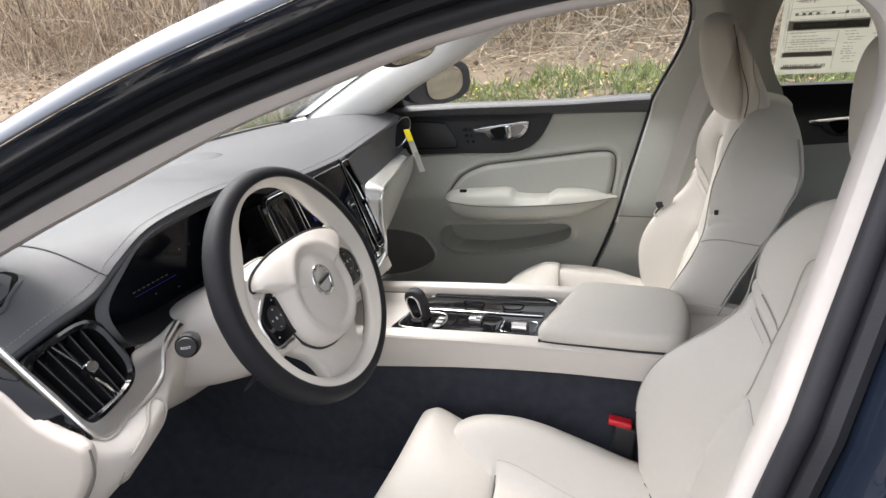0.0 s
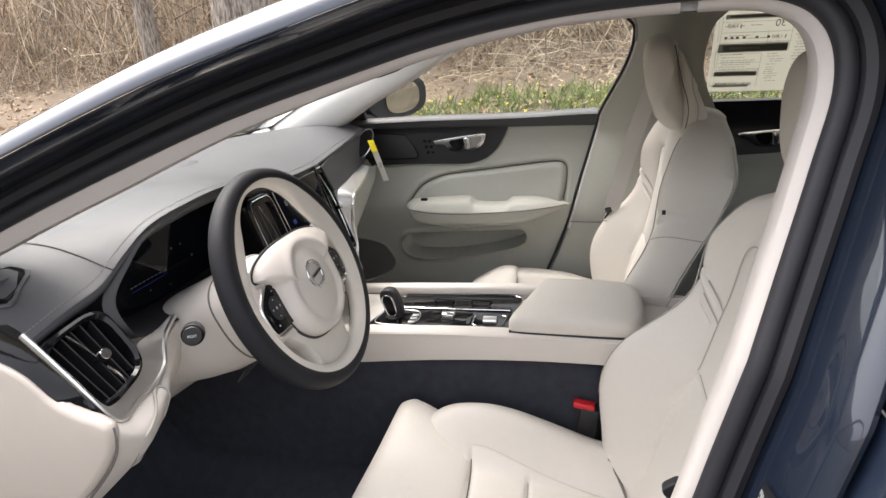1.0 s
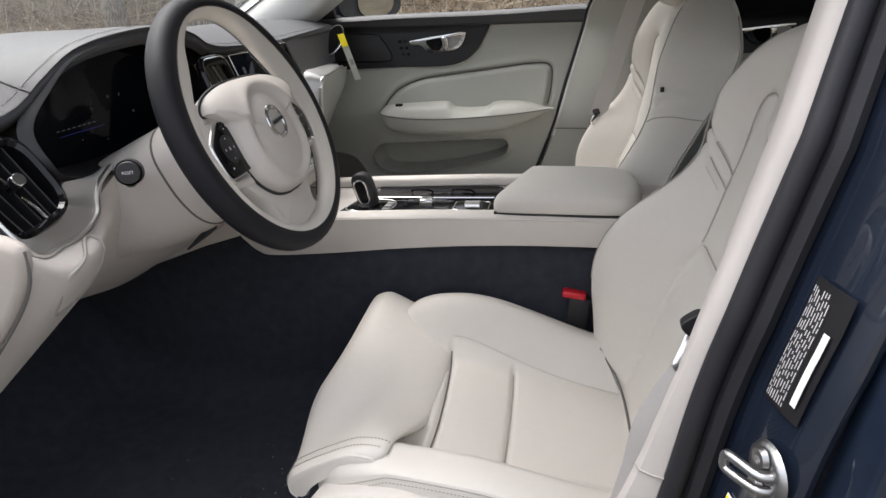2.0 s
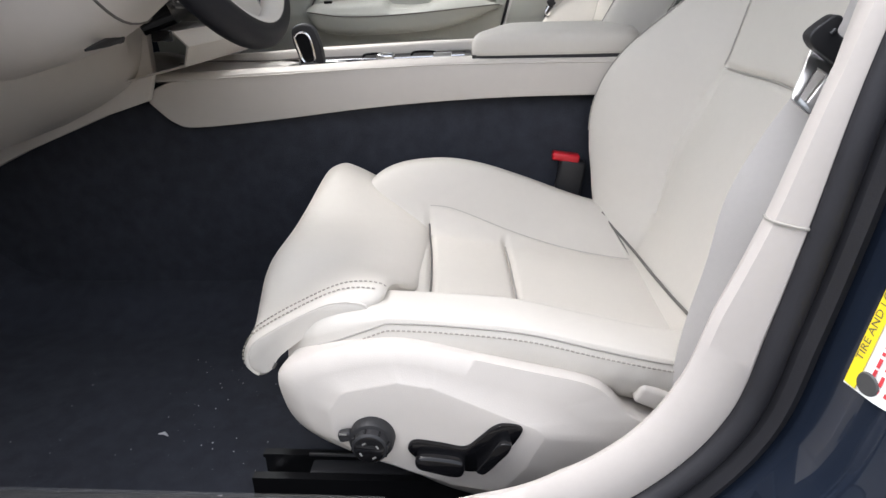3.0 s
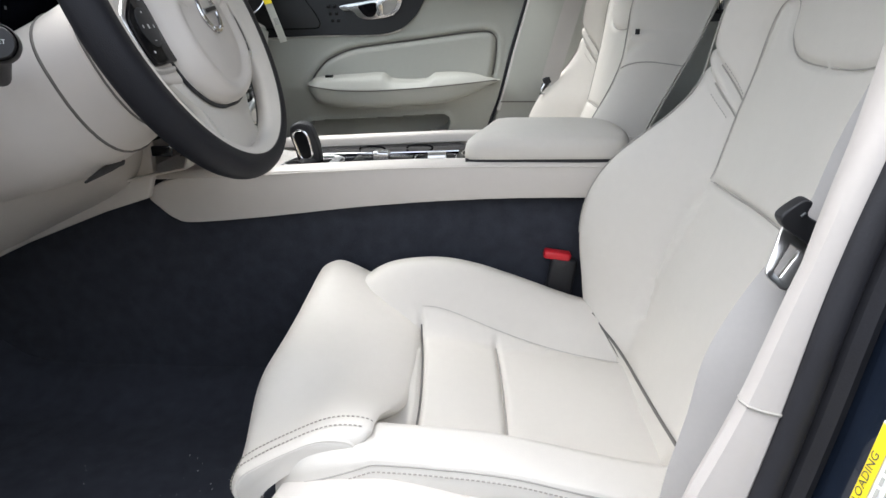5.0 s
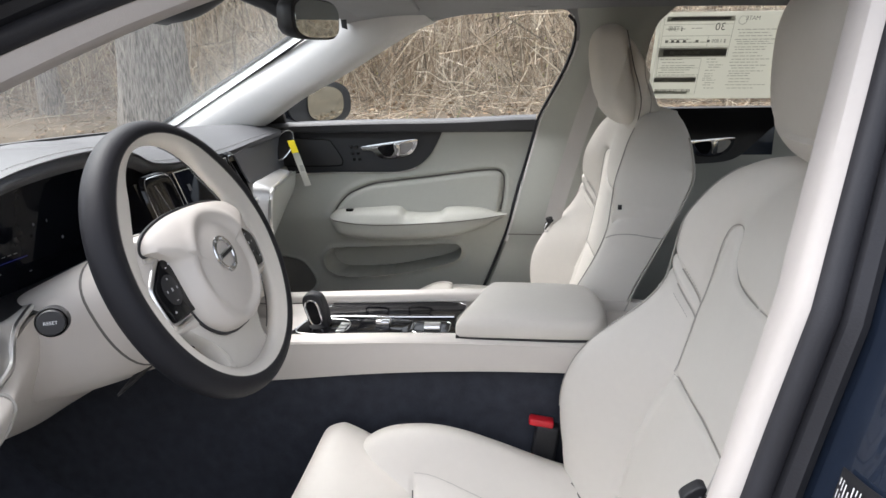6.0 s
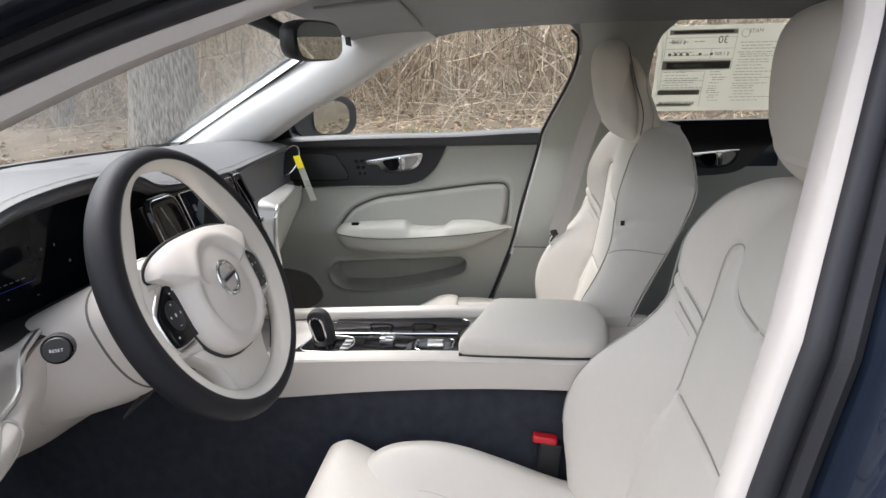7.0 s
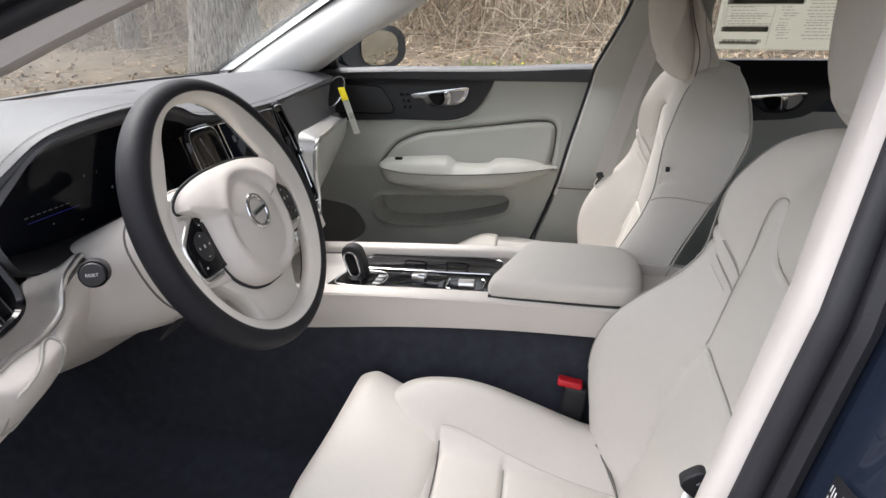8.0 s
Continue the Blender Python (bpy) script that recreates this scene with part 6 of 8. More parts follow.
# front edge of the padded top, across the car: y, x, z
EDGE = [(-0.752, -0.345, 0.905), (-0.72, -0.328, 0.922), (-0.66, -0.318, 0.940), (-0.60, -0.305, 0.957), (-0.555, -0.298, 0.985), (-0.50, -0.287, 1.014), (-0.42, -0.272, 1.028), (-0.32, -0.272, 1.028), (-0.24, -0.283, 1.012), (-0.17, -0.298, 0.990), (-0.08, -0.300, 0.980),
        (0.10, -0.302, 0.975), (0.30, -0.330, 0.975), (0.50, -0.362, 0.974), (0.64, -0.385, 0.972), (0.70, -0.410, 0.968)]
ev = spline([(b, a, c) for a, b, c in EDGE], 120)
rows = []
for ex, ey, ez in ev:
    bx = -0.865 + 0.16 * (ey / 0.7) ** 2
    crest = 1.0 + 0.024 * math.exp(-((ey + 0.37) / 0.22) ** 2) - 0.02 * (ey / 0.72) ** 4 - 0.03 * smooth(-0.55, -0.75, ey)
    pts = [(ex - 0.010, ey, ez - 0.022), (ex + 0.0015, ey, ez - 0.012), (ex, ey, ez - 0.003), (ex - 0.010, ey, ez + 0.003),
           (ex + (bx - ex) * 0.25, ey, max(ez, crest) * 0.45 + crest * 0.55 + 0.004), (ex + (bx - ex) * 0.55, ey, crest + 0.002), (ex + (bx - ex) * 0.85, ey, 0.990 - 0.02 * (ey / 0.72) ** 4), (bx, ey, 0.978 - 0.02 * (ey / 0.72) ** 4)]
    rows.append(spline(pts, 44))
pad_rows = np.array(rows)
pad = part("dash_pad", grid_bm(rows), M_DASH, dash, "charcoal grained dash top")
stitch("dash_stitching", [(x - 0.012, y, z + 0.0042) for x, y, z in ev], M_THREAD_D, pad, 0.006, 0.0012)
k_ = int(np.argmin(np.abs(pad_rows[:, 0, 1] + 0.575)))
part("pad_seam", tube_bm(pad_rows[k_][14:40] + np.array([0, 0, 0.0004]), 0.0014, 5), M_DARK, pad)
# seam across the pad beside the hood, speaker dome and defroster slot
part("defroster_slot", thick(grid_bm([[(-0.80 + 0.14 * (y / 0.7) ** 2 + d, y, 0.9945 - 0.02 * (y / 0.72) ** 4 + 0.001) for d in (-0.012, 0.012)] for y in np.linspace(-0.5, 0.5, 24)]), 0.004), M_DARK, pad, "defroster slot")
part("speaker_dome", ring_bm([(0, 0.010), (0.05, 0.009), (0.075, 0.005), (0.082, 0.0)], (-0.60, -0.05, 1.001), (0, 0, 1), 40), M_DASH, pad, "low round speaker cover")
# side demister vent at the near end


def pad_z(x, y):
    """Height of the dash top at a place on it."""
    r = pad_rows[int(np.argmin(np.abs(pad_rows[:, 0, 1] - y)))][14:]
    return float(np.interp(-x, -r[:, 0], r[:, 2]))


dem = spline([(-0.392, -0.602), (-0.374, -0.640), (-0.366, -0.682), (-0.42, -0.706), (-0.50, -0.712), (-0.53, -0.670), (-0.47, -0.625)], 40, True)
dem = np.array((-0.455, -0.690)) + (dem - np.array((-0.455, -0.690))) * np.array((0.80, 0.72))
dc = dem.mean(0)
rows = [[(dc[0] + (x - dc[0]) * k, dc[1] + (y - dc[1]) * k, pad_z(x, y) + d) for x, y in dem] for k, d in ((1.14, -0.002), (1.11, 0.0012), (1.04, 0.0020), (1.0, 0.0012), (0.95, -0.004))]
dv = part("demister_vent", grid_bm(rows, True), M_DASH, pad, "slatted side demister vent")
part("vent_well", plate_bm([(dc[0] + (x - dc[0]) * 0.99, dc[1] + (y - dc[1]) * 0.99, pad_z(x, y) + 0.0016) for x, y in dem], (0, 0, -0.001)), M_PIANO, dv, "black vent opening")
for k in range(4):
    xa = -0.412 - 0.026 * k
    part("slat", tube_bm([(xa, -0.646 - 0.004 * k, pad_z(xa, -0.65) + 0.0022), (xa - 0.008, -0.672, pad_z(xa, -0.67) + 0.0026), (xa - 0.003, -0.697, pad_z(xa, -0.69) + 0.0022)], 0.0016, 6), M_SATIN if k == 1 else M_DASH, dv)

# instrument binnacle: bezel walls sunk to the display
BZ = [(-0.292, -0.560, 0.968), (-0.285, -0.505, 1.006), (-0.272, -0.42, 1.020), (-0.272, -0.32, 1.020), (-0.284, -0.235, 1.004), (-0.300, -0.172, 0.975), (-0.306, -0.155, 0.93), (-0.304, -0.160, 0.87), (-0.300, -0.21, 0.845), (-0.296, -0.36, 0.838),
      (-0.292, -0.49, 0.842), (-0.280, -0.575, 0.862), (-0.272, -0.606, 0.888), (-0.290, -0.602, 0.93)]
bz = spline(BZ, 84, True)
ctr = np.array([-0.29, -0.37, 0.925])
rows = []
for k, depth in ((1.03, -0.012), (1.0, 0.0), (0.985, 0.002), (0.955, -0.02), (0.92, -0.06), (0.90, -0.085)):
    rows.append([ctr + (p - ctr) * np.array([1, k, k]) + np.array([depth, 0, 0]) for p in bz])
part("binnacle", grid_bm(rows, True), M_DARK, dash, "charcoal instrument binnacle")
gl = [ctr + (p - ctr) * np.array([0.2, 0.915, 0.915]) + np.array([-0.082, 0, 0]) for p in bz]
disp = part("driver_display", plate_bm(gl, (-0.004, 0, 0)), M_SCREEN, dash, "black glass driver display with faint print")
gx = gl[0][0] + 0.014


def face_quads(spec, x, tilt=0.0):
    b = bmesh.new()
    for y, z, w, h in spec:
        b.faces.new([b.verts.new((x + tilt * (zz - z), yy, zz)) for yy, zz in ((y - w / 2, z - h / 2), (y + w / 2, z - h / 2), (y + w / 2, z + h / 2), (y - w / 2, z + h / 2))])
    return b


part("display_print", face_quads([(-0.50 + 0.010 * i, 0.905, 0.006, 0.0014) for i in range(8)] + [(-0.39, 0.935, 0.003, 0.004), (-0.365, 0.935, 0.002, 0.004), (-0.34, 0.905, 0.004, 0.004), (-0.46, 0.885, 0.003, 0.002), (-0.41, 0.875, 0.005, 0.0015)], gx + 0.01), M_PRINT, disp, flat=True)["kind"] = "stuff"
part("blue_line", face_quads([(-0.455, 0.897, 0.09, 0.0007)], gx + 0.01), M_BLUELIT, disp, flat=True)

# near air vent and its surround
V = lambda u, v, d=0.0: np.array([-0.300 + 0.072 * (1 - v) - 0.012 * u * (1 - v) - 0.008 * u + d * 0.8, -0.742 + 0.130 * u + 0.014 * (1 - v) * (1 - u), 0.828 + 0.100 * v + 0.010 * u * (1 - v) - 0.010 * v * (1 - u) + d * 0.6])


def vent_outline(m, n=40, pw=0.55):
    out = []
    for a in np.linspace(0, 2 * math.pi, n, endpoint=False):
        c, s_ = math.cos(a), math.sin(a)
        out.append((0.5 + (0.5 + m) * math.copysign(abs(c) ** pw, c), 0.5 + (0.5 + m) * math.copysign(abs(s_) ** pw, s_)))
    return out


ve = part("air_vent", grid_bm([[V(u, v, d) for u, v in vent_outline(m)] for m, d in ((0.04, -0.006), (0.02, 0.006), (-0.02, 0.008), (-0.06, 0.004), (-0.09, -0.03), (-0.10, -0.06))], True), M_PIANO, dash, "gloss black air vent with upright slats")
part("back", plate_bm([V(u, v, -0.055) for u, v in vent_outline(-0.08)], (-0.004, 0, 0)), M_DARK, ve)
for k in range(6):
    u = 0.12 + 0.135 * k
    part("slat", thick(grid_bm([[V(u + 0.06 * w, v, 0.0 - 0.030 * w) for w in (0, 0.5, 1)] for v in np.linspace(0.05, 0.95, 8)]), 0.0018), M_DARK, ve)
kp = V(0.50, 0.48, 0.014)
part("vent_slider", tube_bm([V(0.42, 0.93, 0.006), V(0.46, 0.70, 0.008), kp - np.array([0.006, 0, 0.004])], 0.0022, 6), M_CHROME, ve)
part("vent_slider", tube_bm([V(0.52, 0.36, 0.006), V(0.56, 0.20, 0.006), V(0.58, 0.06, 0.004)], 0.0030, 6, squash=(0.5, 1.4)), M_CHROME, ve)
part("vent_knob", ring_bm([(0.006, -0.012), (0.007, 0.0), (0.0085, 0.004), (0.0085, 0.012), (0.007, 0.014), (0, 0.014)], kp, (0.8, -0.15, 0.55), 20), M_CHROME, ve, "faceted chrome knob")
# black wedge between the vent and the end cap
wa = spline([(-0.305, -0.752, 0.968), (-0.285, -0.751, 0.955), (-0.264, -0.749, 0.930), (-0.237, -0.741, 0.885), (-0.215, -0.729, 0.834)], 16)
wb = spline([(-0.40, -0.766, 0.955), (-0.335, -0.768, 0.935), (-0.280, -0.768, 0.911), (-0.242, -0.766, 0.874), (-0.190, -0.760, 0.852)], 16)
part("end_wedge", thick(grid_bm([wa, wa * 0.5 + wb * 0.5 + np.array([-0.004, 0.004, 0]), wb]), 0.003), M_PIANO, dash, "gloss black end piece")
# satin panel under and beside the vent, with its bright edge
CL = spline([(-0.285, -0.752, 0.955), (-0.264, -0.750, 0.930), (-0.237, -0.742, 0.885), (-0.213, -0.728, 0.832), (-0.214, -0.706, 0.814), (-0.236, -0.660, 0.806), (-0.249, -0.610, 0.801), (-0.259, -0.568, 0.810), (-0.270, -0.548, 0.828), (-0.277, -0.531, 0.842), (-0.284, -0.510, 0.848), (-0.292, -0.485, 0.853)], 70)
CLI = spline([(-0.290, -0.746, 0.955), (-0.272, -0.742, 0.932), (-0.246, -0.733, 0.890), (-0.228, -0.720, 0.845), (-0.228, -0.702, 0.833), (-0.241, -0.655, 0.832), (-0.253, -0.617, 0.842), (-0.262, -0.606, 0.854), (-0.271, -0.594, 0.862), (-0.281, -0.560, 0.857), (-0.289, -0.525, 0.853), (-0.296, -0.49, 0.856)], 70)
part("satin_panel", thick(grid_bm([CLI, CLI * 0.55 + CL * 0.45 + np.array([0.001, 0, 0.001]), CL]), 0.003), M_ALU, dash, "brushed satin trim panel")
part("bright_edge", tube_bm(CL, 0.0048, 8, squash=(1.0, 0.8)), M_SATIN, dash, "bright satin edge")

# lower driver's side: ivory knee panel
LOW = {-0.762: [(-0.196, 0.850), (-0.180, 0.840), (-0.177, 0.816), (-0.218, 0.755), (-0.283, 0.689), (-0.357, 0.625), (-0.45, 0.54)],
       -0.700: [(-0.224, 0.812), (-0.204, 0.805), (-0.188, 0.793), (-0.195, 0.768), (-0.233, 0.728), (-0.328, 0.639), (-0.43, 0.545)],
       -0.600: [(-0.258, 0.799), (-0.244, 0.791), (-0.237, 0.776), (-0.258, 0.735), (-0.305, 0.690), (-0.375, 0.63), (-0.46, 0.56)],
       -0.540: [(-0.284, 0.816), (-0.277, 0.802), (-0.272, 0.780), (-0.295, 0.735), (-0.340, 0.690), (-0.400, 0.645), (-0.47, 0.585)],
       -0.450: [(-0.296, 0.845), (-0.300, 0.790), (-0.325, 0.735), (-0.365, 0.680), (-0.420, 0.635), (-0.478, 0.600)],
       -0.300: [(-0.300, 0.850), (-0.305, 0.780), (-0.330, 0.715), (-0.380, 0.650), (-0.435, 0.605), (-0.484, 0.570)],
       -0.150: [(-0.300, 0.850), (-0.300, 0.780), (-0.312, 0.705), (-0.335, 0.650), (-0.39, 0.612), (-0.470, 0.575)]}
keys_ = sorted(LOW)
sec = [[(x, y, z) for x, z in spline(LOW[y], 26)] for y in keys_]
rows = [spline([s_[k] for s_ in sec], 60) for k in range(26)]
knee = part("knee_panel", thick(grid_bm(rows), 0.004), M_PLASTIC, dash, "ivory lower dash panel")
rec = [(-0.712, 0.790), (-0.665, 0.790), (-0.618, 0.797), (-0.596, 0.792), (-0.594, 0.770), (-0.604, 0.752), (-0.650, 0.745), (-0.700, 0.742), (-0.716, 0.752)]


def low_at(y, z):
    """x of the knee panel's face."""
    v = [float(np.interp(-z, [-q[1] for q in LOW[k]], [q[0] for q in LOW[k]])) for k in keys_]
    return float(np.interp(y, keys_, v))


sq = spline(rec, 40, True)
part("panel_recess", tube_bm([(low_at(y, z) + 0.0035, y, z) for y, z in sq], 0.0024, 6, True), M_SEAM, knee, "recessed storage lid outline")
part("lid_mark", tube_bm([(low_at(y, z) + 0.001, y, z) for y, z in ((-0.655, 0.735), (-0.640, 0.735), (-0.632, 0.742), (-0.632, 0.760))], 0.0011, 5), M_SEAM, knee)
part("lever_slot", thick(grid_bm([[(low_at(y, z) + 0.0035, y, z) for z in np.linspace(0.632, 0.650, 4)] for y in np.linspace(-0.60, -0.53, 10)]), 0.002), M_DARK, knee, "dark bonnet lever slot")
part("tunnel_side_trim", plate_bm([(x, -0.148, z) for x, z in ((-0.322, 0.612), (-0.306, 0.655), (-0.30, 0.82), (-0.72, 0.82), (-0.72, 0.455), (-0.55, 0.531), (-0.40, 0.588))], (0, 0.016, 0), 0.003), M_PLASTIC, dash, "ivory trim beside the tunnel")
# near end cap of the dashboard
cap = spline([(-0.345, 0.935), (-0.310, 0.925), (-0.283, 0.912), (-0.264, 0.895), (-0.245, 0.877), (-0.214, 0.864), (-0.188, 0.858), (-0.172, 0.846), (-0.176, 0.818), (-0.192, 0.790), (-0.225, 0.750), (-0.284, 0.689), (-0.335, 0.60), (-0.44, 0.51), (-0.60, 0.43), (-0.78, 0.42), (-0.80, 0.70), (-0.76, 0.90), (-0.55, 0.945), (-0.42, 0.948)], 84, True)
part("end_cap", plate_bm([(x, -0.752, z) for x, z in cap], (0, -0.020, 0), 0.010, 4), M_CAP_DIM, dash, "ivory dashboard end cap, its colour darkened against skylight")
part("end_cap_joint", tube_bm([(x + 0.003, -0.762 - 0.002, z) for x, z in spline([(-0.175, 0.846), (-0.178, 0.816), (-0.194, 0.787), (-0.225, 0.750), (-0.284, 0.689), (-0.357, 0.625), (-0.44, 0.55)], 30)], 0.0018, 5), M_SEAM_SHADE, dash)
part("kick_panel", box_bm((0.30, 0.02, 0.36), (-0.62, -0.700, 0.42), 0.008, 2), M_DARK, dash)
part("bulkhead", box_bm((0.03, 1.40, 0.62), (-0.93, 0, 0.62)), M_DARK, dash)

# centre stack
S = lambda y, v, d=0.0: np.array([-0.298 + 0.086 * (1 - v) + d * 0.95, y, 0.712 + 0.255 * v + d * 0.32])
stack_o = spline([(-0.222, 0.12), (-0.228, 0.5), (-0.233, 0.93), (-0.222, 0.985), (-0.14, 1.0), (0.0, 1.006), (0.105, 1.0), (0.128, 0.965), (0.122, 0.5), (0.116, 0.16), (0.09, 0.10), (0.0, 0.075), (-0.12, 0.075), (-0.20, 0.09)], 90, True)
stack = part("center_fascia", plate_bm([S(y, v) for y, v in stack_o], (-0.05, 0, -0.016), 0.0), M_PIANO, dash, "gloss black centre stack")
scr_o = [(-0.118, 0.20), (-0.126, 0.985), (0.074, 0.985), (0.066, 0.20)]
scr = part("touch_screen", plate_bm([S(y, v, 0.001) for y, v in scr_o], (0.006, 0, 0.002), 0.0015, 2), M_SCREEN, dash, "tall black touch screen")
part("screen_edge", tube_bm([S(y, v, 0.0072) for y, v in scr_o], 0.0012, 6, True), M_CHROME, scr, "thin chrome screen edge")
sp_ = bmesh.new()
for y, v, w, h in ((-0.098, 0.865, 0.010, 0.045), (-0.02, 0.62, 0.05, 0.006), (0.0, 0.45, 0.06, 0.005)):
    sp_.faces.new([sp_.verts.new(tuple(S(y + a * w / 2, v + b * h / 2, 0.0090))) for a, b in ((-1, -1), (1, -1), (1, 1), (-1, 1))])
part("screen_print", sp_, M_PRINT, scr, flat=True)
for nm, m, y, v, w, h in (("blue_icon", M_BLUELIT, -0.096, 0.70, 0.012, 0.035), ("green_icon", M_GREENLIT, -0.082, 0.545, 0.012, 0.035)):
    b = bmesh.new()
    b.faces.new([b.verts.new(tuple(S(y + a * w / 2, v + c * h / 2, 0.0092))) for a, c in ((-1, -1), (1, -1), (1, 1), (-1, 1))])
    part(nm, b, m, scr, flat=True)
for sg, y0, y1 in ((-1, -0.220, -0.138), (1, 0.084, 0.124)):
    vv = part("center_vent", grid_bm([[S(y0 + (y1 - y0) * u, 0.20 + 0.78 * v, d) for u, v in vent_outline(m, 40, 0.30)] for m, d in ((0.06, 0.001), (0.03, 0.006), (-0.04, 0.006), (-0.10, -0.03))], True), M_PIANO, dash, "tall gloss black air vent")
    part("vent_line", tube_bm([S(y0 + (y1 - y0) * u, 0.20 + 0.78 * v, 0.0072) for u, v in vent_outline(0.02, 40, 0.30)], 0.0009, 5, True), M_CHROME, vv, "hairline chrome edge")
    for k in range(4 if sg < 0 else 2):
        yy = y0 + (y1 - y0) * (0.2 + (0.2 if sg < 0 else 0.4) * k)
        part("slat", thick(grid_bm([[S(yy, v, 0.0), S(yy + 0.004, v, -0.02)] for v in np.linspace(0.22, 0.96, 6)]), 0.0016), M_DARK, vv)
    ym = (y0 + y1) / 2
    part("vent_blade", tube_bm([S(ym - 0.012, 0.94, 0.006), S(ym - 0.003, 0.74, 0.010), S(ym, 0.62, 0.010), S(ym + 0.002, 0.30, 0.008)], 0.0022, 6), M_CHROME, vv)
    part("vent_knob", ring_bm([(0.0055, -0.004), (0.006, 0.003), (0.007, 0.006), (0.007, 0.012), (0, 0.0135)], S(ym, 0.60, 0.010), (0.9, 0, 0.35), 18), M_CHROME, vv, "chrome knob")
part("button_row", join_bm(*[box_bm((0.008, 0.018, 0.012), S(-0.085 + 0.027 * k, 0.145, 0.003), 0.002) for k in range(7)]), M_CHROME, dash, "row of chrome-edged keys")

# passenger side: dark fascia, satin panel with bright edge, ivory lower panel
PS = {0.118: [(-0.292, 0.966), (-0.278, 0.932), (-0.264, 0.905)], 0.30: [(-0.334, 0.968), (-0.322, 0.930), (-0.306, 0.893)], 0.50: [(-0.366, 0.966), (-0.362, 0.920), (-0.354, 0.878)], 0.66: [(-0.392, 0.964), (-0.396, 0.915), (-0.396, 0.866)]}
sec = [[(x, y, z) for x, z in PS[y]] for y in sorted(PS)]
part("passenger_fascia", thick(grid_bm([spline([s_[k] for s_ in sec], 40) for k in range(3)]), 0.003), M_DASH, dash, "charcoal passenger fascia")
BE = spline([(-0.345, 0.59, 0.858), (-0.330, 0.54, 0.865), (-0.290, 0.39, 0.873), (-0.250, 0.24, 0.881), (-0.233, 0.175, 0.886), (-0.226, 0.150, 0.884), (-0.227, 0.139, 0.868), (-0.230, 0.135, 0.835), (-0.229, 0.132, 0.800), (-0.224, 0.129, 0.765), (-0.222, 0.115, 0.737), (-0.214, 0.070, 0.726), (-0.209, 0.015, 0.721), (-0.208, -0.040, 0.720)], 110)
inner_l = spline([(-0.378, 0.59, 0.868), (-0.365, 0.54, 0.875), (-0.325, 0.39, 0.886), (-0.285, 0.24, 0.897), (-0.266, 0.155, 0.903), (-0.262, 0.130, 0.893), (-0.258, 0.124, 0.866), (-0.252, 0.121, 0.835), (-0.246, 0.118, 0.800), (-0.238, 0.114, 0.768), (-0.232, 0.100, 0.746), (-0.222, 0.062, 0.738), (-0.216, 0.012, 0.733), (-0.214, -0.040, 0.732)], 110)
part("satin_panel", thick(grid_bm([inner_l, inner_l * 0.5 + BE * 0.5 + np.array([0.002, 0, 0.002]), BE]), 0.003), M_ALU, dash, "brushed satin trim panel")
part("bright_edge", tube_bm(BE, 0.0045, 8), M_SATIN, dash, "bright satin edge")
lowp = {0.13: [(-0.228, 0.868), (-0.230, 0.80), (-0.226, 0.740), (-0.232, 0.690), (-0.27, 0.655), (-0.36, 0.63)], 0.20: [(-0.240, 0.882), (-0.248, 0.82), (-0.262, 0.75), (-0.30, 0.68), (-0.36, 0.62), (-0.46, 0.57)], 0.30: [(-0.267, 0.876), (-0.276, 0.82), (-0.304, 0.74), (-0.355, 0.66), (-0.43, 0.59), (-0.52, 0.54)],
        0.48: [(-0.315, 0.866), (-0.322, 0.81), (-0.352, 0.74), (-0.40, 0.66), (-0.47, 0.59), (-0.56, 0.53)], 0.66: [(-0.362, 0.852), (-0.372, 0.80), (-0.405, 0.74), (-0.45, 0.67), (-0.51, 0.60), (-0.60, 0.53)]}
sec = [[(x, y, z) for x, z in spline(lowp[y], 24)] for y in sorted(lowp)]
part("glovebox", thick(grid_bm([spline([s_[k] for s_ in sec], 40) for k in range(24)]), 0.004), M_IVORY_DIM, dash, "ivory glovebox and lower panel")
part("stack_base", thick(grid_bm([[S(y, 0.05, -0.006) for y in np.linspace(-0.23, 0.128, 10)], [np.array([-0.212, y, 0.700]) for y in np.linspace(-0.21, 0.124, 10)], [np.array([-0.236, y, 0.668]) for y in np.linspace(-0.18, 0.122, 10)], [np.array([-0.36, y, 0.640]) for y in np.linspace(-0.16, 0.122, 10)]]), 0.003), M_PLASTIC, dash)
part("seat_heat_switch", box_bm((0.006, 0.05, 0.012), (-0.219, 0.085, 0.694), 0.003), M_PIANO, dash)
# end vent at the far side with its hanging tag
fe = part("end_vent", plate_bm([(-0.385 + 0.02 * a, 0.60 + 0.05 * b + 0.02 * a, 0.935 + 0.04 * b) for a, b in [(math.cos(q), math.sin(q)) for q in np.linspace(0, 6.283, 28, endpoint=False)]], (0.02, -0.006, 0.0), 0.003, 2), M_PIANO, dash, "gloss black end vent")
part("vent_ring", tube_bm([(-0.366 + 0.02 * math.cos(q), 0.596 + 0.046 * math.sin(q) + 0.02 * math.cos(q), 0.935 + 0.037 * math.sin(q)) for q in np.linspace(0, 6.283, 32, endpoint=False)], 0.0025, 6, True), M_CHROME, fe)
tag_ = tagged(part("hang_tag", plate_bm([(-0.332, 0.545, 0.952), (-0.312, 0.540, 0.955), (-0.268, 0.528, 0.832), (-0.288, 0.533, 0.828)], (0.0, -0.0012, 0.0)), M_PAPER), "white and yellow paper tag hanging from the end vent", "tag")
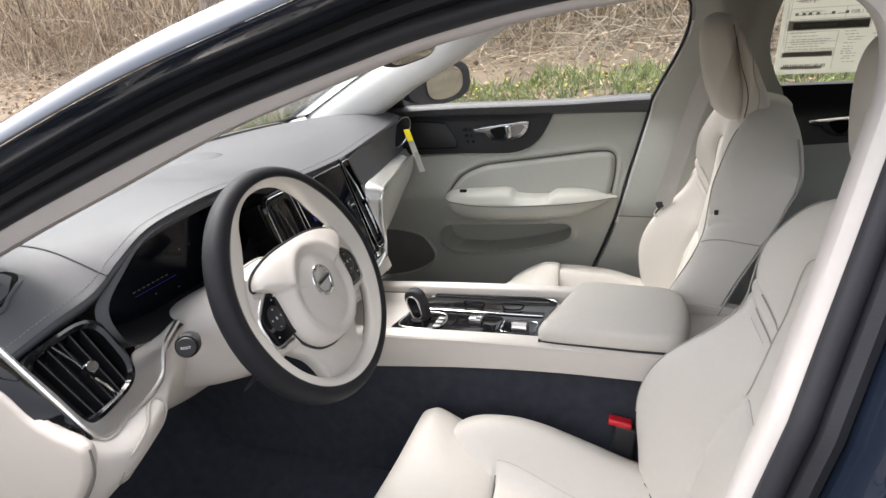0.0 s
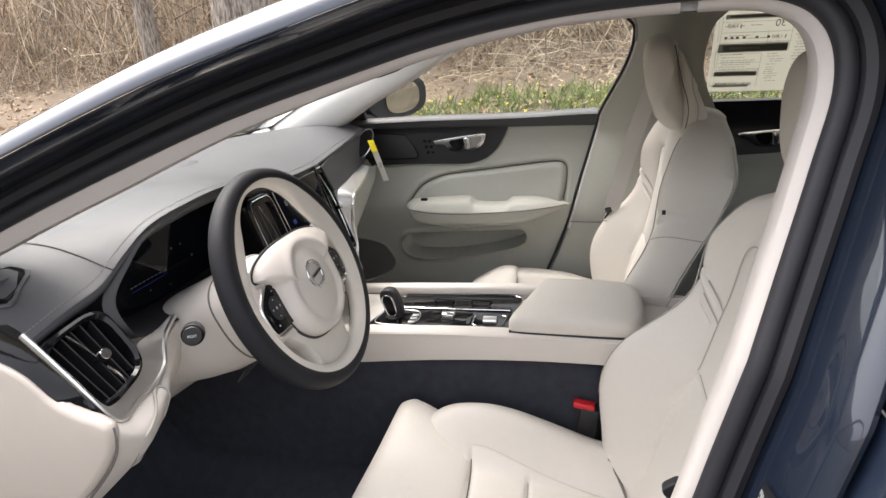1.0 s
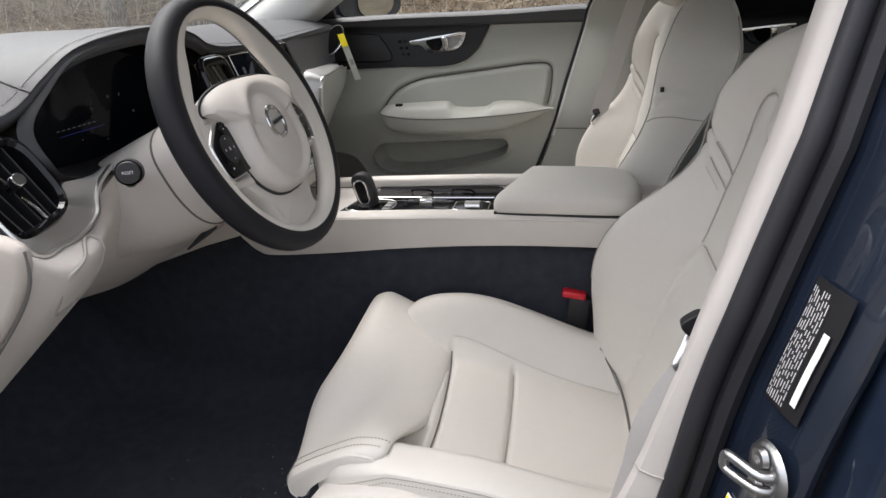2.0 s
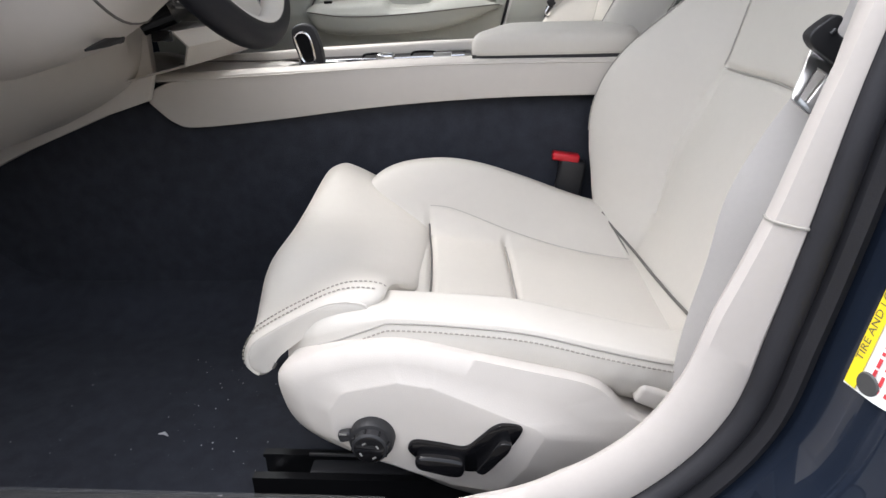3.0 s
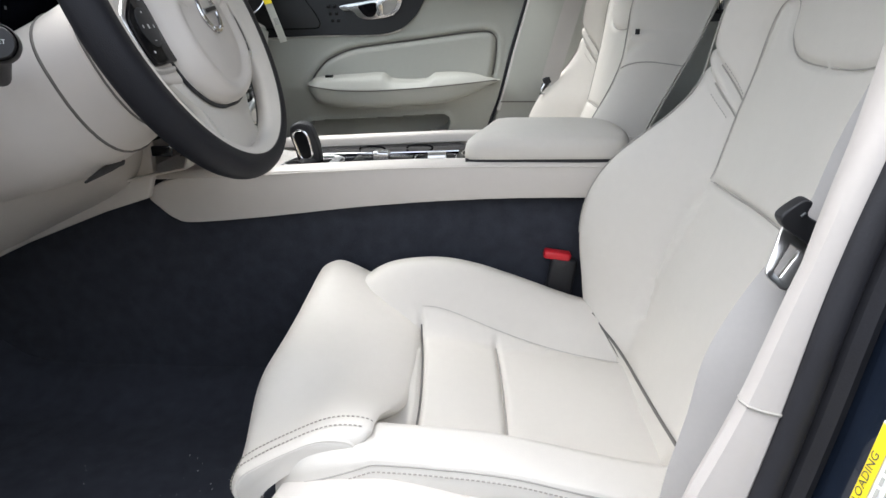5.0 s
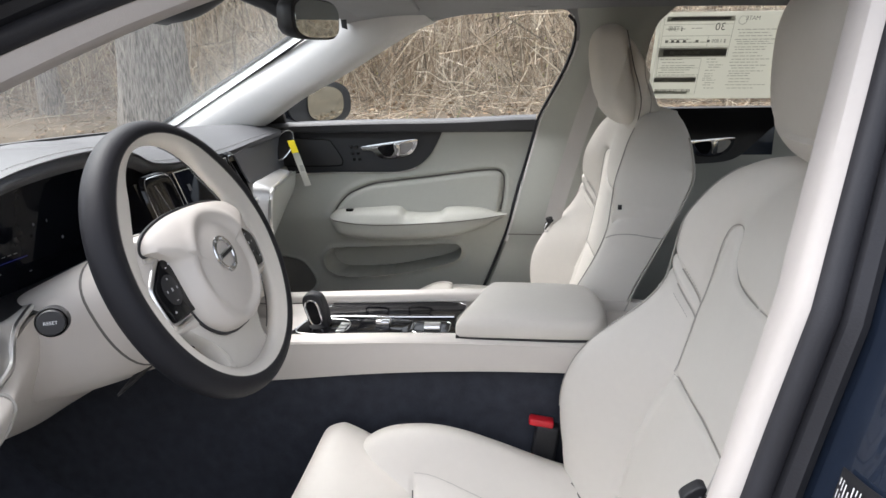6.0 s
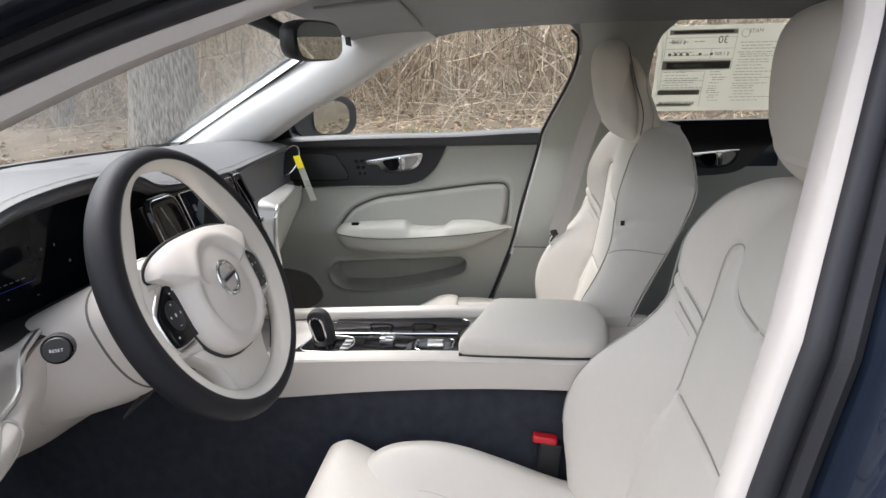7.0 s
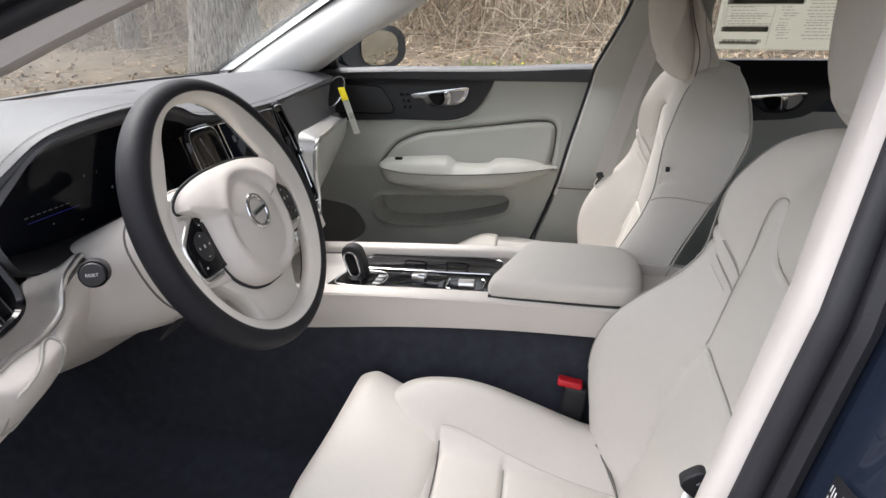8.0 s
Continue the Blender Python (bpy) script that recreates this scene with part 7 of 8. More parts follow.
part("yellow_band", plate_bm([(-0.3325, 0.5435, 0.953), (-0.3115, 0.5385, 0.956), (-0.299, 0.5345, 0.922), (-0.320, 0.5395, 0.919)], (0.0, -0.0012, 0.0)), M_YELLOW, tag_, "yellow upper end")
part("print", plate_bm([(-0.301, 0.5350, 0.886), (-0.289, 0.5325, 0.888), (-0.284, 0.5305, 0.872), (-0.296, 0.5330, 0.870)], (0.0, -0.0006, 0.0)), M_GREYINK, tag_)

# ---- steering column and wheel ----
col = thing("steering_column", (-0.25, -0.385, 0.72), "ivory steering column shroud with black stalks", "steering column")
RK = radians(22.5)
WC = np.array([-0.107, -0.388, 0.892])
WN = np.array([math.cos(RK), 0, math.sin(RK)])
WV = np.array([-math.sin(RK), 0, math.cos(RK)])
WU = np.array([0, 1.0, 0])
W = lambda p, q, d=0.0: WC + WU * p + WV * q + WN * d
rows = []
for d, wv, up, dn in ((-0.028, 0.048, 0.045, 0.055), (-0.05, 0.060, 0.056, 0.075), (-0.085, 0.070, 0.062, 0.095), (-0.087, 0.073, 0.065, 0.098), (-0.13, 0.080, 0.060, 0.108), (-0.18, 0.090, 0.058, 0.114), (-0.24, 0.098, 0.055, 0.11), (-0.31, 0.100, 0.050, 0.10)):
    ring = []
    for a in np.linspace(0, 2 * math.pi, 40, endpoint=False):
        c, s_ = math.cos(a), math.sin(a)
        p = wv * math.copysign(abs(c) ** 0.8, c)
        q = (up if s_ > 0 else dn) * math.copysign(abs(s_) ** 0.85, s_)
        ring.append(W(p, q, d))
    rows.append(ring)
part("shroud", grid_bm(rows, True, False, True), M_PLASTIC, col, "ivory column shroud")
part("shroud_joint", tube_bm(rows[2], 0.0016, 5, True), M_SEAM_SHADE, col)
part("shroud_joint", tube_bm(rows[4], 0.0018, 5, True), M_SEAM_SHADE, col)
part("adjust_lever", tube_bm(spline([(-0.213, -0.462, 0.720), (-0.214, -0.440, 0.722), (-0.216, -0.410, 0.724), (-0.218, -0.385, 0.726), (-0.219, -0.374, 0.725)], 16), list(np.interp(range(16), (0, 8, 13, 15), (0.0015, 0.0055, 0.0065, 0.003))), 8), M_DARK, col, "dark column release lever")
s1 = np.array([-0.186, -0.580, 0.873])
s0 = s1 + np.array([-0.066, 0.080, -0.036])
dr = (s1 - s0) / np.linalg.norm(s1 - s0)
st = part("stalk", tube_bm([s0, s0 + dr * 0.06, s0 + dr * 0.10], [0.009, 0.010, 0.013], 14), M_DARK, col, "black stalk with a reset button")
fd = np.array([0.50, -0.84, 0.16])
fd /= np.linalg.norm(fd)
part("stalk_collar", ring_bm([(0.0, -0.030), (0.014, -0.028), (0.0168, -0.016), (0.0168, -0.004), (0.0158, 0.0)], s1, fd, 28), M_DARK, st)
part("reset_button", ring_bm([(0.0142, -0.002), (0.0142, 0.002), (0.013, 0.004), (0.0, 0.0045)], s1, fd, 28), M_DARK, st, "round black reset button")
fu = np.array([-0.02, 0.1, 1.0])
fu -= fd * (fu @ fd)
fu /= np.linalg.norm(fu)
fr_ = np.cross(fu, fd)
part("lettering", text_bm("RESET", 0.0052, lambda x, y: tuple(s1 + fd * 0.0052 + fr_ * x + fu * y)), M_PRINTGREY, st, flat=True)
s2 = np.array([-0.235, -0.325, 0.868])
part("wiper_stalk", tube_bm([s2, s2 + np.array([0.02, 0.06, 0.0]), s2 + np.array([0.04, 0.11, 0.004])], [0.009, 0.010, 0.015], 12), M_DARK, col)
# key fob in its tray on the column side
part("start_slot", box_bm((0.028, 0.006, 0.014), (-0.205, -0.300, 0.722), 0.002), M_PIANO, col)

wheel = thing("steering_wheel", tuple(WC), "two-tone black and ivory leather steering wheel", "steering wheel")
RR = 0.1775


def grip(th):
    """How far the ivory side of the rim reaches inwards beyond a plain ring."""
    a = math.degrees(math.atan2(math.sin(th), abs(math.cos(th))))
    return curve1(a, [(-90, 0.004), (-72, 0.006), (-52, 0.010), (-30, 0.016), (-12, 0.020), (0, 0.020), (15, 0.026), (32, 0.030), (46, 0.026), (58, 0.012), (72, 0.002), (90, 0.0)])


SPLIT = radians(112)


def rim_rows(a0, a1, n, grow=0.0):
    """The rim's section from one angle to another; 0 is the outside, 90 degrees the side of the driver."""
    rows = []
    for th in np.linspace(0, 2 * math.pi, 160, endpoint=False):
        c, s_ = math.cos(th), math.sin(th)
        ring = []
        for a in np.linspace(a0, a1, n):
            ca_, sa_ = math.cos(a), math.sin(a)
            inward = grip(th) * smooth(-0.15, -0.95, ca_)
            rad = RR + (0.0160 + grow) * ca_ - inward
            flat_ = 1.0 - 0.35 * smooth(0.0, 0.03, grip(th)) * smooth(-0.3, -0.95, ca_)
            ring.append(W(rad * c, rad * s_, (0.0180 + grow) * sa_ * flat_))
        rows.append(ring)
    return rows


part("outer_rim", grid_bm(rim_rows(radians(-110), SPLIT - radians(1.5), 18), False, True), M_WHEELBLACK, wheel, "black leather outer half of the rim")
part("inner_rim", grid_bm(rim_rows(SPLIT + radians(1.5), radians(251), 20), False, True), M_LEATHER, wheel, "ivory leather inner half of the rim")
part("rim_seam", tube_bm([r[0] for r in rim_rows(SPLIT, SPLIT + 0.01, 2, -0.0006)], 0.0009, 5, True), M_SEAM_SHADE, wheel)
for lo_, hi_ in ((10, 76), (104, 170), (-60, -14), (194, 240)):
    arc = []
    for t_ in np.linspace(radians(lo_), radians(hi_), 60):
        rr_ = RR - 0.0125 - grip(t_) * 0.85
        arc.append(W(rr_ * math.cos(t_), rr_ * math.sin(t_), -0.0115))
    stitch("rim_stitching", arc, M_DARK, wheel, 0.0042, 0.0026)

# airbag pad: a dome with two flaps over the spokes and a sunk oval field
HALF = [(0.0, 0.070), (0.050, 0.068), (0.090, 0.060), (0.110, 0.050), (0.118, 0.039), (0.112, 0.032), (0.098, 0.027), (0.089, 0.012), (0.088, -0.020), (0.086, -0.045), (0.075, -0.072), (0.050, -0.094), (0.022, -0.103)]
full_o = spline(HALF + [(0.0, -0.104)] + [(-p, q) for p, q in HALF[:0:-1]], 160, True)
pc = np.array((0.0, -0.015))
po = polar_ring(full_o, pc, 120)
rows = []
for k in np.linspace(0.01, 1, 40):
    ring = []
    for p, q in pc + (po - pc) * k:
        e_ = math.hypot(p / 0.066, (q + 0.020) / 0.074)
        d = 0.031 * math.sqrt(max(0.0, 1 - k ** 3.0)) - 0.0075 * smooth(1.04, 0.80, e_) + 0.0022 * math.exp(-((e_ - 1.10) / 0.10) ** 2)
        ring.append(W(p, q, d + 0.004))
    rows.append(ring)
rows.append([W(p, q, -0.012) for p, q in pc + (po - pc) * 0.985])
part("airbag_pad", grid_bm(rows, True), M_PLASTIC, wheel, "ivory airbag cover with a sunk oval field", sharp=70)
# dark tube darkens the gap round the cover as shade would
part("pad_gap_shade", tube_bm([W(p, q, 0.0015) for p, q in pc + (full_o - pc) * 1.012], 0.0024, 6, True), M_DARK, wheel, "dark tube as the gap's shade round the airbag cover")
# badge: a plain broken ring with a bar
bd = W(0.000, -0.006, 0.0285)
part("badge_ring", tube_bm([bd + WU * 0.0205 * math.cos(q) + WV * 0.0225 * math.sin(q) + WN * 0.001 for q in np.linspace(0, 6.2832, 40, endpoint=False)], 0.0028, 8, True, squash=(0.7, 1.2)), M_CHROME, wheel, "plain chrome ring badge")
part("badge_bar", plate_bm([bd + WU * a + WV * b + WN * 0.001 for a, b in ((-0.019, -0.0055), (0.019, -0.0005), (0.019, 0.0065), (-0.019, 0.0015))], tuple(WN * 0.003), 0.0006), M_STEEL, wheel, "dull metal bar")
part("badge_bar_face", plate_bm([bd + WU * a + WV * b + WN * 0.0042 for a, b in ((-0.015, -0.0035), (0.015, 0.0005), (0.015, 0.0045), (-0.015, 0.0005))], tuple(WN * 0.0006)), M_DARK, wheel)
for a_ in (1.15, 2.0, 4.3, 5.2):
    part("badge_lug", box_bm((0.006, 0.008, 0.004), tuple(bd + WU * 0.0195 * math.cos(a_) + WV * 0.0215 * math.sin(a_) + WN * 0.001), 0.0012, 2, Euler((0, -RK, 0)).to_matrix()), M_CHROME, wheel)
# spokes with switch pods
for sg in (-1, 1):
    o = spline([(0.060, 0.050), (0.100, 0.052), (0.135, 0.060), (0.152, 0.045), (0.156, 0.010), (0.154, -0.030), (0.142, -0.058), (0.112, -0.066), (0.070, -0.068), (0.050, -0.03)], 60, True)
    part("spoke", plate_bm([W(sg * p, q, -0.018) for p, q in o], tuple(WN * 0.020), 0.006, 3), M_PLASTIC, wheel, "ivory spoke")
    pod = spline([(0.086, 0.024), (0.096, 0.024), (0.108, 0.016), (0.126, 0.002), (0.133, -0.008), (0.133, -0.024), (0.129, -0.044), (0.121, -0.050), (0.092, -0.049), (0.080, -0.046), (0.080, -0.02), (0.082, 0.01)], 60, True)
    pd = part("switch_pod", plate_bm([W(sg * p, q, 0.0005) for p, q in pod], tuple(WN * 0.0075), 0.002, 2), M_PIANO, wheel, "gloss black switch pod with white print")
    part("pod_rim", tube_bm([W(sg * p, q, 0.0035) for p, q in spline([(0.122, 0.030), (0.110, 0.029), (0.101, 0.027), (0.112, 0.019), (0.130, 0.004), (0.138, -0.007), (0.138, -0.026), (0.134, -0.047), (0.124, -0.055), (0.092, -0.055)], 60)], 0.0032, 8, squash=(1.0, 0.8)), M_SATIN, wheel, "satin pod edge")
    part("rocker", plate_bm([W(sg * p, q, 0.0075) for p, q in spline([(0.097, 0.002), (0.108, 0.006), (0.119, 0.0), (0.123, -0.014), (0.118, -0.028), (0.106, -0.033), (0.096, -0.026), (0.093, -0.012)], 40, True)], tuple(WN * 0.0016), 0.0007), M_DARK, pd)
    b = bmesh.new()
    for p, q, w_, h_ in ((0.108, -0.013, 0.005, 0.007), (0.108, 0.001, 0.004, 0.0035), (0.108, -0.027, 0.006, 0.0016), (0.098, -0.013, 0.0035, 0.005), (0.118, -0.013, 0.0035, 0.005), (0.092, 0.016, 0.005, 0.003), (0.122, -0.038, 0.005, 0.004), (0.100, 0.013, 0.005, 0.002)):
        b.faces.new([b.verts.new(tuple(W(sg * p + x_ * w_ / 3.2, q + y_ * h_ / 3.2, 0.0096))) for x_, y_ in ((-1, -1), (1, -1), (1, 1), (-1, 1))])
    part("pod_print", b, M_PRINTGREY, pd, flat=True)
# lower spoke, flared towards the side spokes and falling away to the rim
LS = [(0.0, -0.060), (0.070, -0.055), (0.106, -0.052), (0.108, -0.062), (0.092, -0.080), (0.072, -0.100), (0.060, -0.124), (0.056, -0.146), (0.066, -0.158)]
low_o = spline(LS + [(0.0, -0.172)] + [(-p, q) for p, q in LS[:0:-1]], 120, True)
lc = np.array((0.0, -0.105))
lp_ = polar_ring(low_o, lc, 100)
part("lower_spoke", grid_bm([[W(p, q, d - 0.004 * smooth(-0.06, -0.16, q)) for p, q in lc + (lp_ - lc) * k] for k, d in ((0.97, -0.024), (1.0, -0.018), (1.0, -0.010), (0.985, -0.005), (0.95, -0.002), (0.6, 0.0), (0.02, 0.001))], True), M_LEATHER2, wheel, "ivory lower spoke")
for sg in (-1, 1):
    stitch("spoke_stitching", [W(sg * p, q, -0.003) for p, q in spline([(0.098, -0.070), (0.082, -0.084), (0.062, -0.106), (0.051, -0.128), (0.048, -0.148)], 30)], M_THREAD_L, wheel, 0.005, 0.0014)
part("spoke_shell", plate_bm([W(p, q, -0.032) for p, q in spline([(-0.150, 0.02), (-0.13, 0.040), (0.0, 0.045), (0.13, 0.040), (0.150, 0.02), (0.150, -0.03), (0.12, -0.060), (0.06, -0.075), (0.0, -0.078), (-0.06, -0.075), (-0.12, -0.060), (-0.150, -0.03)], 60, True)], tuple(WN * 0.016), 0.004, 2), M_PLASTIC, wheel)

# ---- rear-view mirror and roof fittings ----
mir = thing("rear_view_mirror", (-0.12, 0.0, 1.26), "black rear-view mirror hanging from the windscreen", "mirror")
ma = np.array([0.04, 1.0, 0.04])
mn = np.array([1.0, -0.04, -0.06])
mn /= np.linalg.norm(mn)
mc = np.array([-0.056, 0.0, 1.221])
rows = []
for d, k in ((-0.045, 0.35), (-0.040, 0.62), (-0.026, 0.90), (-0.008, 1.0), (0.004, 1.0), (0.006, 0.965)):
    rows.append([mc + ma * 0.118 * k * math.copysign(abs(math.cos(a)) ** 0.5, math.cos(a)) + np.array([0, 0, 1]) * 0.035 * k * math.copysign(abs(math.sin(a)) ** 0.6, math.sin(a)) + mn * d for a in np.linspace(0, 6.2832, 40, endpoint=False)])
part("housing", grid_bm(rows, True, False, True), M_DARK, mir, "black mirror housing")
part("mirror_glass", plate_bm([mc + ma * 0.111 * math.copysign(abs(math.cos(a)) ** 0.5, math.cos(a)) + np.array([0, 0, 1]) * 0.031 * math.copysign(abs(math.sin(a)) ** 0.6, math.sin(a)) + mn * 0.0065 for a in np.linspace(0, 6.2832, 40, endpoint=False)], tuple(mn * 0.002)), M_MIRROR, mir, "silver mirror glass")
part("arm", tube_bm([mc - mn * 0.04, mc + np.array([-0.085, 0.0, 0.03]), mc + np.array([-0.13, 0.0, 0.055])], [0.016, 0.014, 0.02], 10), M_DARK, mir)
part("sensor_housing", grid_bm([[(-0.36 + 0.22 * v - 0.004, w_ * (0.05 + 0.03 * v), 1.222 + 0.102 * v - 0.030 * (1 - (w_) ** 2) * math.sin(min(v * 1.2, 1) * 3.0)) for w_ in np.linspace(-1, 1, 12)] for v in np.linspace(0, 1, 14)]), M_DARK, mir, "black sensor housing on the glass")
visor = tagged(part("sun_visor", plate_bm([(-0.115, 0.16, ceil_z(-0.1, 0.16) - 0.016), (0.06, 0.16, ceil_z(0.06, 0.16) - 0.020), (0.06, 0.47, ceil_z(0.06, 0.47) - 0.018), (-0.10, 0.47, ceil_z(-0.1, 0.47) - 0.014)], (0, 0, 0.012), 0.005, 3), M_HEADLINER), "grey fabric sun visor folded to the roof", "sun visor")
part("warning_label", plate_bm([(0.0, 0.28, ceil_z(0.0, 0.28) - 0.0205), (0.04, 0.28, ceil_z(0.04, 0.28) - 0.0215), (0.04, 0.38, ceil_z(0.04, 0.38) - 0.021), (0.0, 0.38, ceil_z(0.0, 0.38) - 0.019)], (0, 0, -0.0008)), M_LABELPAPER, visor, "pale warning label")
tagged(part("ticket_clip", plate_bm([(-0.150, 0.490, 1.315), (-0.135, 0.490, 1.315), (-0.128, 0.487, 1.235), (-0.143, 0.487, 1.240)], (0, -0.004, 0), 0.0015), M_DARK), "narrow black clip hanging at the windscreen corner", "clip")
grab = thing("grab_handle", (0.28, 0.52, 1.29), "grey fold-up grab handle over the far door", "grab handle")
part("handle", tube_bm(spline([(0.20, 0.535, 1.292), (0.21, 0.522, 1.285), (0.28, 0.515, 1.283), (0.35, 0.522, 1.286), (0.36, 0.535, 1.294)], 24), 0.008, 8), M_HEADLINER, grab)

# crumbs on the carpet
rnd = random.Random(11)
b = bmesh.new()
for i in range(150):
    x, y = rnd.uniform(-0.45, 0.05), rnd.uniform(-0.64, -0.30)
    s_ = rnd.choice((0.0006, 0.0008, 0.0012, 0.0018))
    z = 0.222
    pts = [b.verts.new((x + rnd.uniform(-1, 1) * s_, y + rnd.uniform(-1, 1) * s_, z + 0.001 + rnd.uniform(0, 1) * s_)) for k in range(4)]
    for f in ((0, 1, 2), (0, 1, 3), (1, 2, 3), (0, 2, 3)):
        b.faces.new([pts[j] for j in f])
tagged(part("crumbs", b, M_PRINTGREY, flat=True), "pale specks of debris on the carpet", "debris", kind="stuff")
for x, y, a in ((-0.105, -0.600, 0.2), (-0.205, -0.49, 2.6), (-0.05, -0.602, 1.0)):
    tagged(part("dry_leaf_scrap", tube_bm([(x, y, 0.2245), (x + 0.008 * math.cos(a), y + 0.008 * math.sin(a), 0.226), (x + 0.016 * math.cos(a + 0.3), y + 0.016 * math.sin(a + 0.3), 0.2245)], [0.0008, 0.0022, 0.0006], 6), M_PRINTGREY), "pale scrap of dry leaf on the carpet", "debris")


# ---- outside ----
def bank(y):
    return curve1(y, [(3.5, 0.0), (4.6, 0.12), (5.4, 0.33), (6.8, 0.66), (9.0, 1.05), (14.0, 1.7), (30.0, 3.0), (60, 4.0)])


M_LITTER = mat("leaf_litter", (0.19, 0.15, 0.11), 0.95, color2=(0.08, 0.066, 0.05), vscale=2.6, bump=1.0, bscale=14, spec=0.1)
M_PAVING = mat("grey_asphalt", (0.075, 0.074, 0.072), 0.9, var=0.35, vscale=3, bump=0.8, bscale=120, spec=0.2)
ys = np.concatenate([[-400, -120, -40], np.linspace(-14, 14, 57), [18, 24, 32, 45, 60, 120, 400]])
xs_ = np.concatenate([[-400, -120, -50], np.linspace(-24, 24, 65), [50, 120, 400]])
rows = [[(x, y, (bank(y) if y > 0 else 0.0) + (0.10 * noise.noise((x * 0.7, y * 0.7, 0)) if y > 4 else 0.0)) for x in xs_] for y in ys]
tagged(part("ground", grid_bm(rows), M_LITTER), "brown leaf-strewn bank beside the car", "ground", kind="structure")
# unseen paving, guessed, for the body paint to reflect
rows = [[(x, y, 0.006) for x in np.linspace(-14, 14, 8)] for y in np.linspace(-9, 3.2, 6)]
tagged(part("pavement", thick(grid_bm(rows), 0.004), M_PAVING), "unseen ground under the car, guessed as grey asphalt", "pavement", kind="structure")


def island_mat(name, stops, rough=0.85):
    """A colour drawn for each separate piece of a mesh."""
    m = bpy.data.materials.new(name)
    m.use_nodes = True
    n, l = m.node_tree.nodes, m.node_tree.links
    g = n.new("ShaderNodeNewGeometry")
    r = n.new("ShaderNodeValToRGB")
    r.color_ramp.interpolation = "LINEAR"
    e = r.color_ramp.elements
    while len(e) < len(stops):
        e.new(0.5)
    for i, c in enumerate(stops):
        e[i].position = i / (len(stops) - 1)
        e[i].color = (*c, 1)
    l.new(g.outputs["Random Per Island"], r.inputs[0])
    l.new(r.outputs[0], n["Principled BSDF"].inputs["Base Color"])
    n["Principled BSDF"].inputs["Roughness"].default_value = rough
    n["Principled BSDF"].inputs["Specular IOR Level"].default_value = 0.15
    return m


M_TWIG = island_mat("dry_twigs", [(0.15, 0.11, 0.08), (0.48, 0.38, 0.28), (0.22, 0.17, 0.125), (0.62, 0.54, 0.42), (0.06, 0.05, 0.042), (0.40, 0.33, 0.25)])
M_LEAFDRY = island_mat("dry_leaves", [(0.27, 0.18, 0.11), (0.38, 0.29, 0.20), (0.18, 0.12, 0.08), (0.46, 0.38, 0.28)])
M_BUD = island_mat("spring_buds", [(0.40, 0.38, 0.10), (0.26, 0.30, 0.09), (0.52, 0.47, 0.17)])
M_GRASS = island_mat("spring_grass", [(0.13, 0.17, 0.06), (0.20, 0.25, 0.09), (0.09, 0.13, 0.055), (0.34, 0.33, 0.15)])
M_FLOWER = island_mat("yellow_flowers", [(0.75, 0.60, 0.03), (0.85, 0.72, 0.06)])


def strips(paths, radii, sides=3):
    """Many thin tapering stems as one mesh. paths: (count, points, 3)."""
    n, k, _ = paths.shape
    d = np.gradient(paths, axis=1)
    d /= np.linalg.norm(d, axis=2, keepdims=True) + 1e-9
    ref = np.where(np.abs(d[..., 2:3]) < 0.9, np.array([0, 0, 1.0]), np.array([1.0, 0, 0]))
    u = np.cross(d, ref)
    u /= np.linalg.norm(u, axis=2, keepdims=True) + 1e-9
    v = np.cross(d, u)
    taper = np.linspace(1.0, 0.35, k)[None, :, None, None]
    ang = np.arange(sides) * 2 * math.pi / sides
    ring = (u[:, :, None, :] * np.cos(ang)[None, None, :, None] + v[:, :, None, :] * np.sin(ang)[None, None, :, None]) * radii[:, None, None, None] * taper
    P = (paths[:, :, None, :] + ring).reshape(-1, 3)
    base = (np.arange(n) * k * sides)[:, None, None]
    i = np.arange(k - 1)[None, :, None] * sides
    j = np.arange(sides)[None, None, :]
    a = base + i + j
    b = base + i + (j + 1) % sides
    F = np.stack([a, b, b + sides, a + sides], -1).reshape(-1, 4)
    return P, F


def stuff(name, P, F, material, label, category):
    me = bpy.data.meshes.new(name)
    me.from_pydata(P.tolist(), [], F.tolist())
    me.materials.append(material)
    return tagged(new(name, me), label, category, kind="stuff")


rng = np.random.default_rng(7)


def thicket(n, x0, x1, y0, y1, lmin, lmax, rad, up, hmax):
    base = np.stack([rng.uniform(x0, x1, n), rng.uniform(y0, y1, n), np.zeros(n)], 1)
    base[:, 2] = np.array([bank(y) for y in base[:, 1]]) + rng.uniform(0, hmax, n) * rng.uniform(0, 1, n)
    L = rng.uniform(lmin, lmax, n)
    az = rng.uniform(0, 2 * math.pi, n)
    el = np.radians(np.clip(rng.normal(up, 32, n), -35, 90))
    d = np.stack([np.cos(az) * np.cos(el), np.sin(az) * np.cos(el) * 0.6, np.sin(el)], 1)
    bend = rng.normal(0, 0.16, (n, 3)) + np.array([0, 0, -0.10])
    t = np.linspace(0, 1, 5)[None, :, None]
    wig = rng.normal(0, 0.028, (n, 5, 3)) * np.linspace(0, 1, 5)[None, :, None]
    paths = base[:, None, :] + L[:, None, None] * (d[:, None, :] * t + bend[:, None, :] * t * t * 0.5 + wig)
    return strips(paths, rng.uniform(*rad, n))


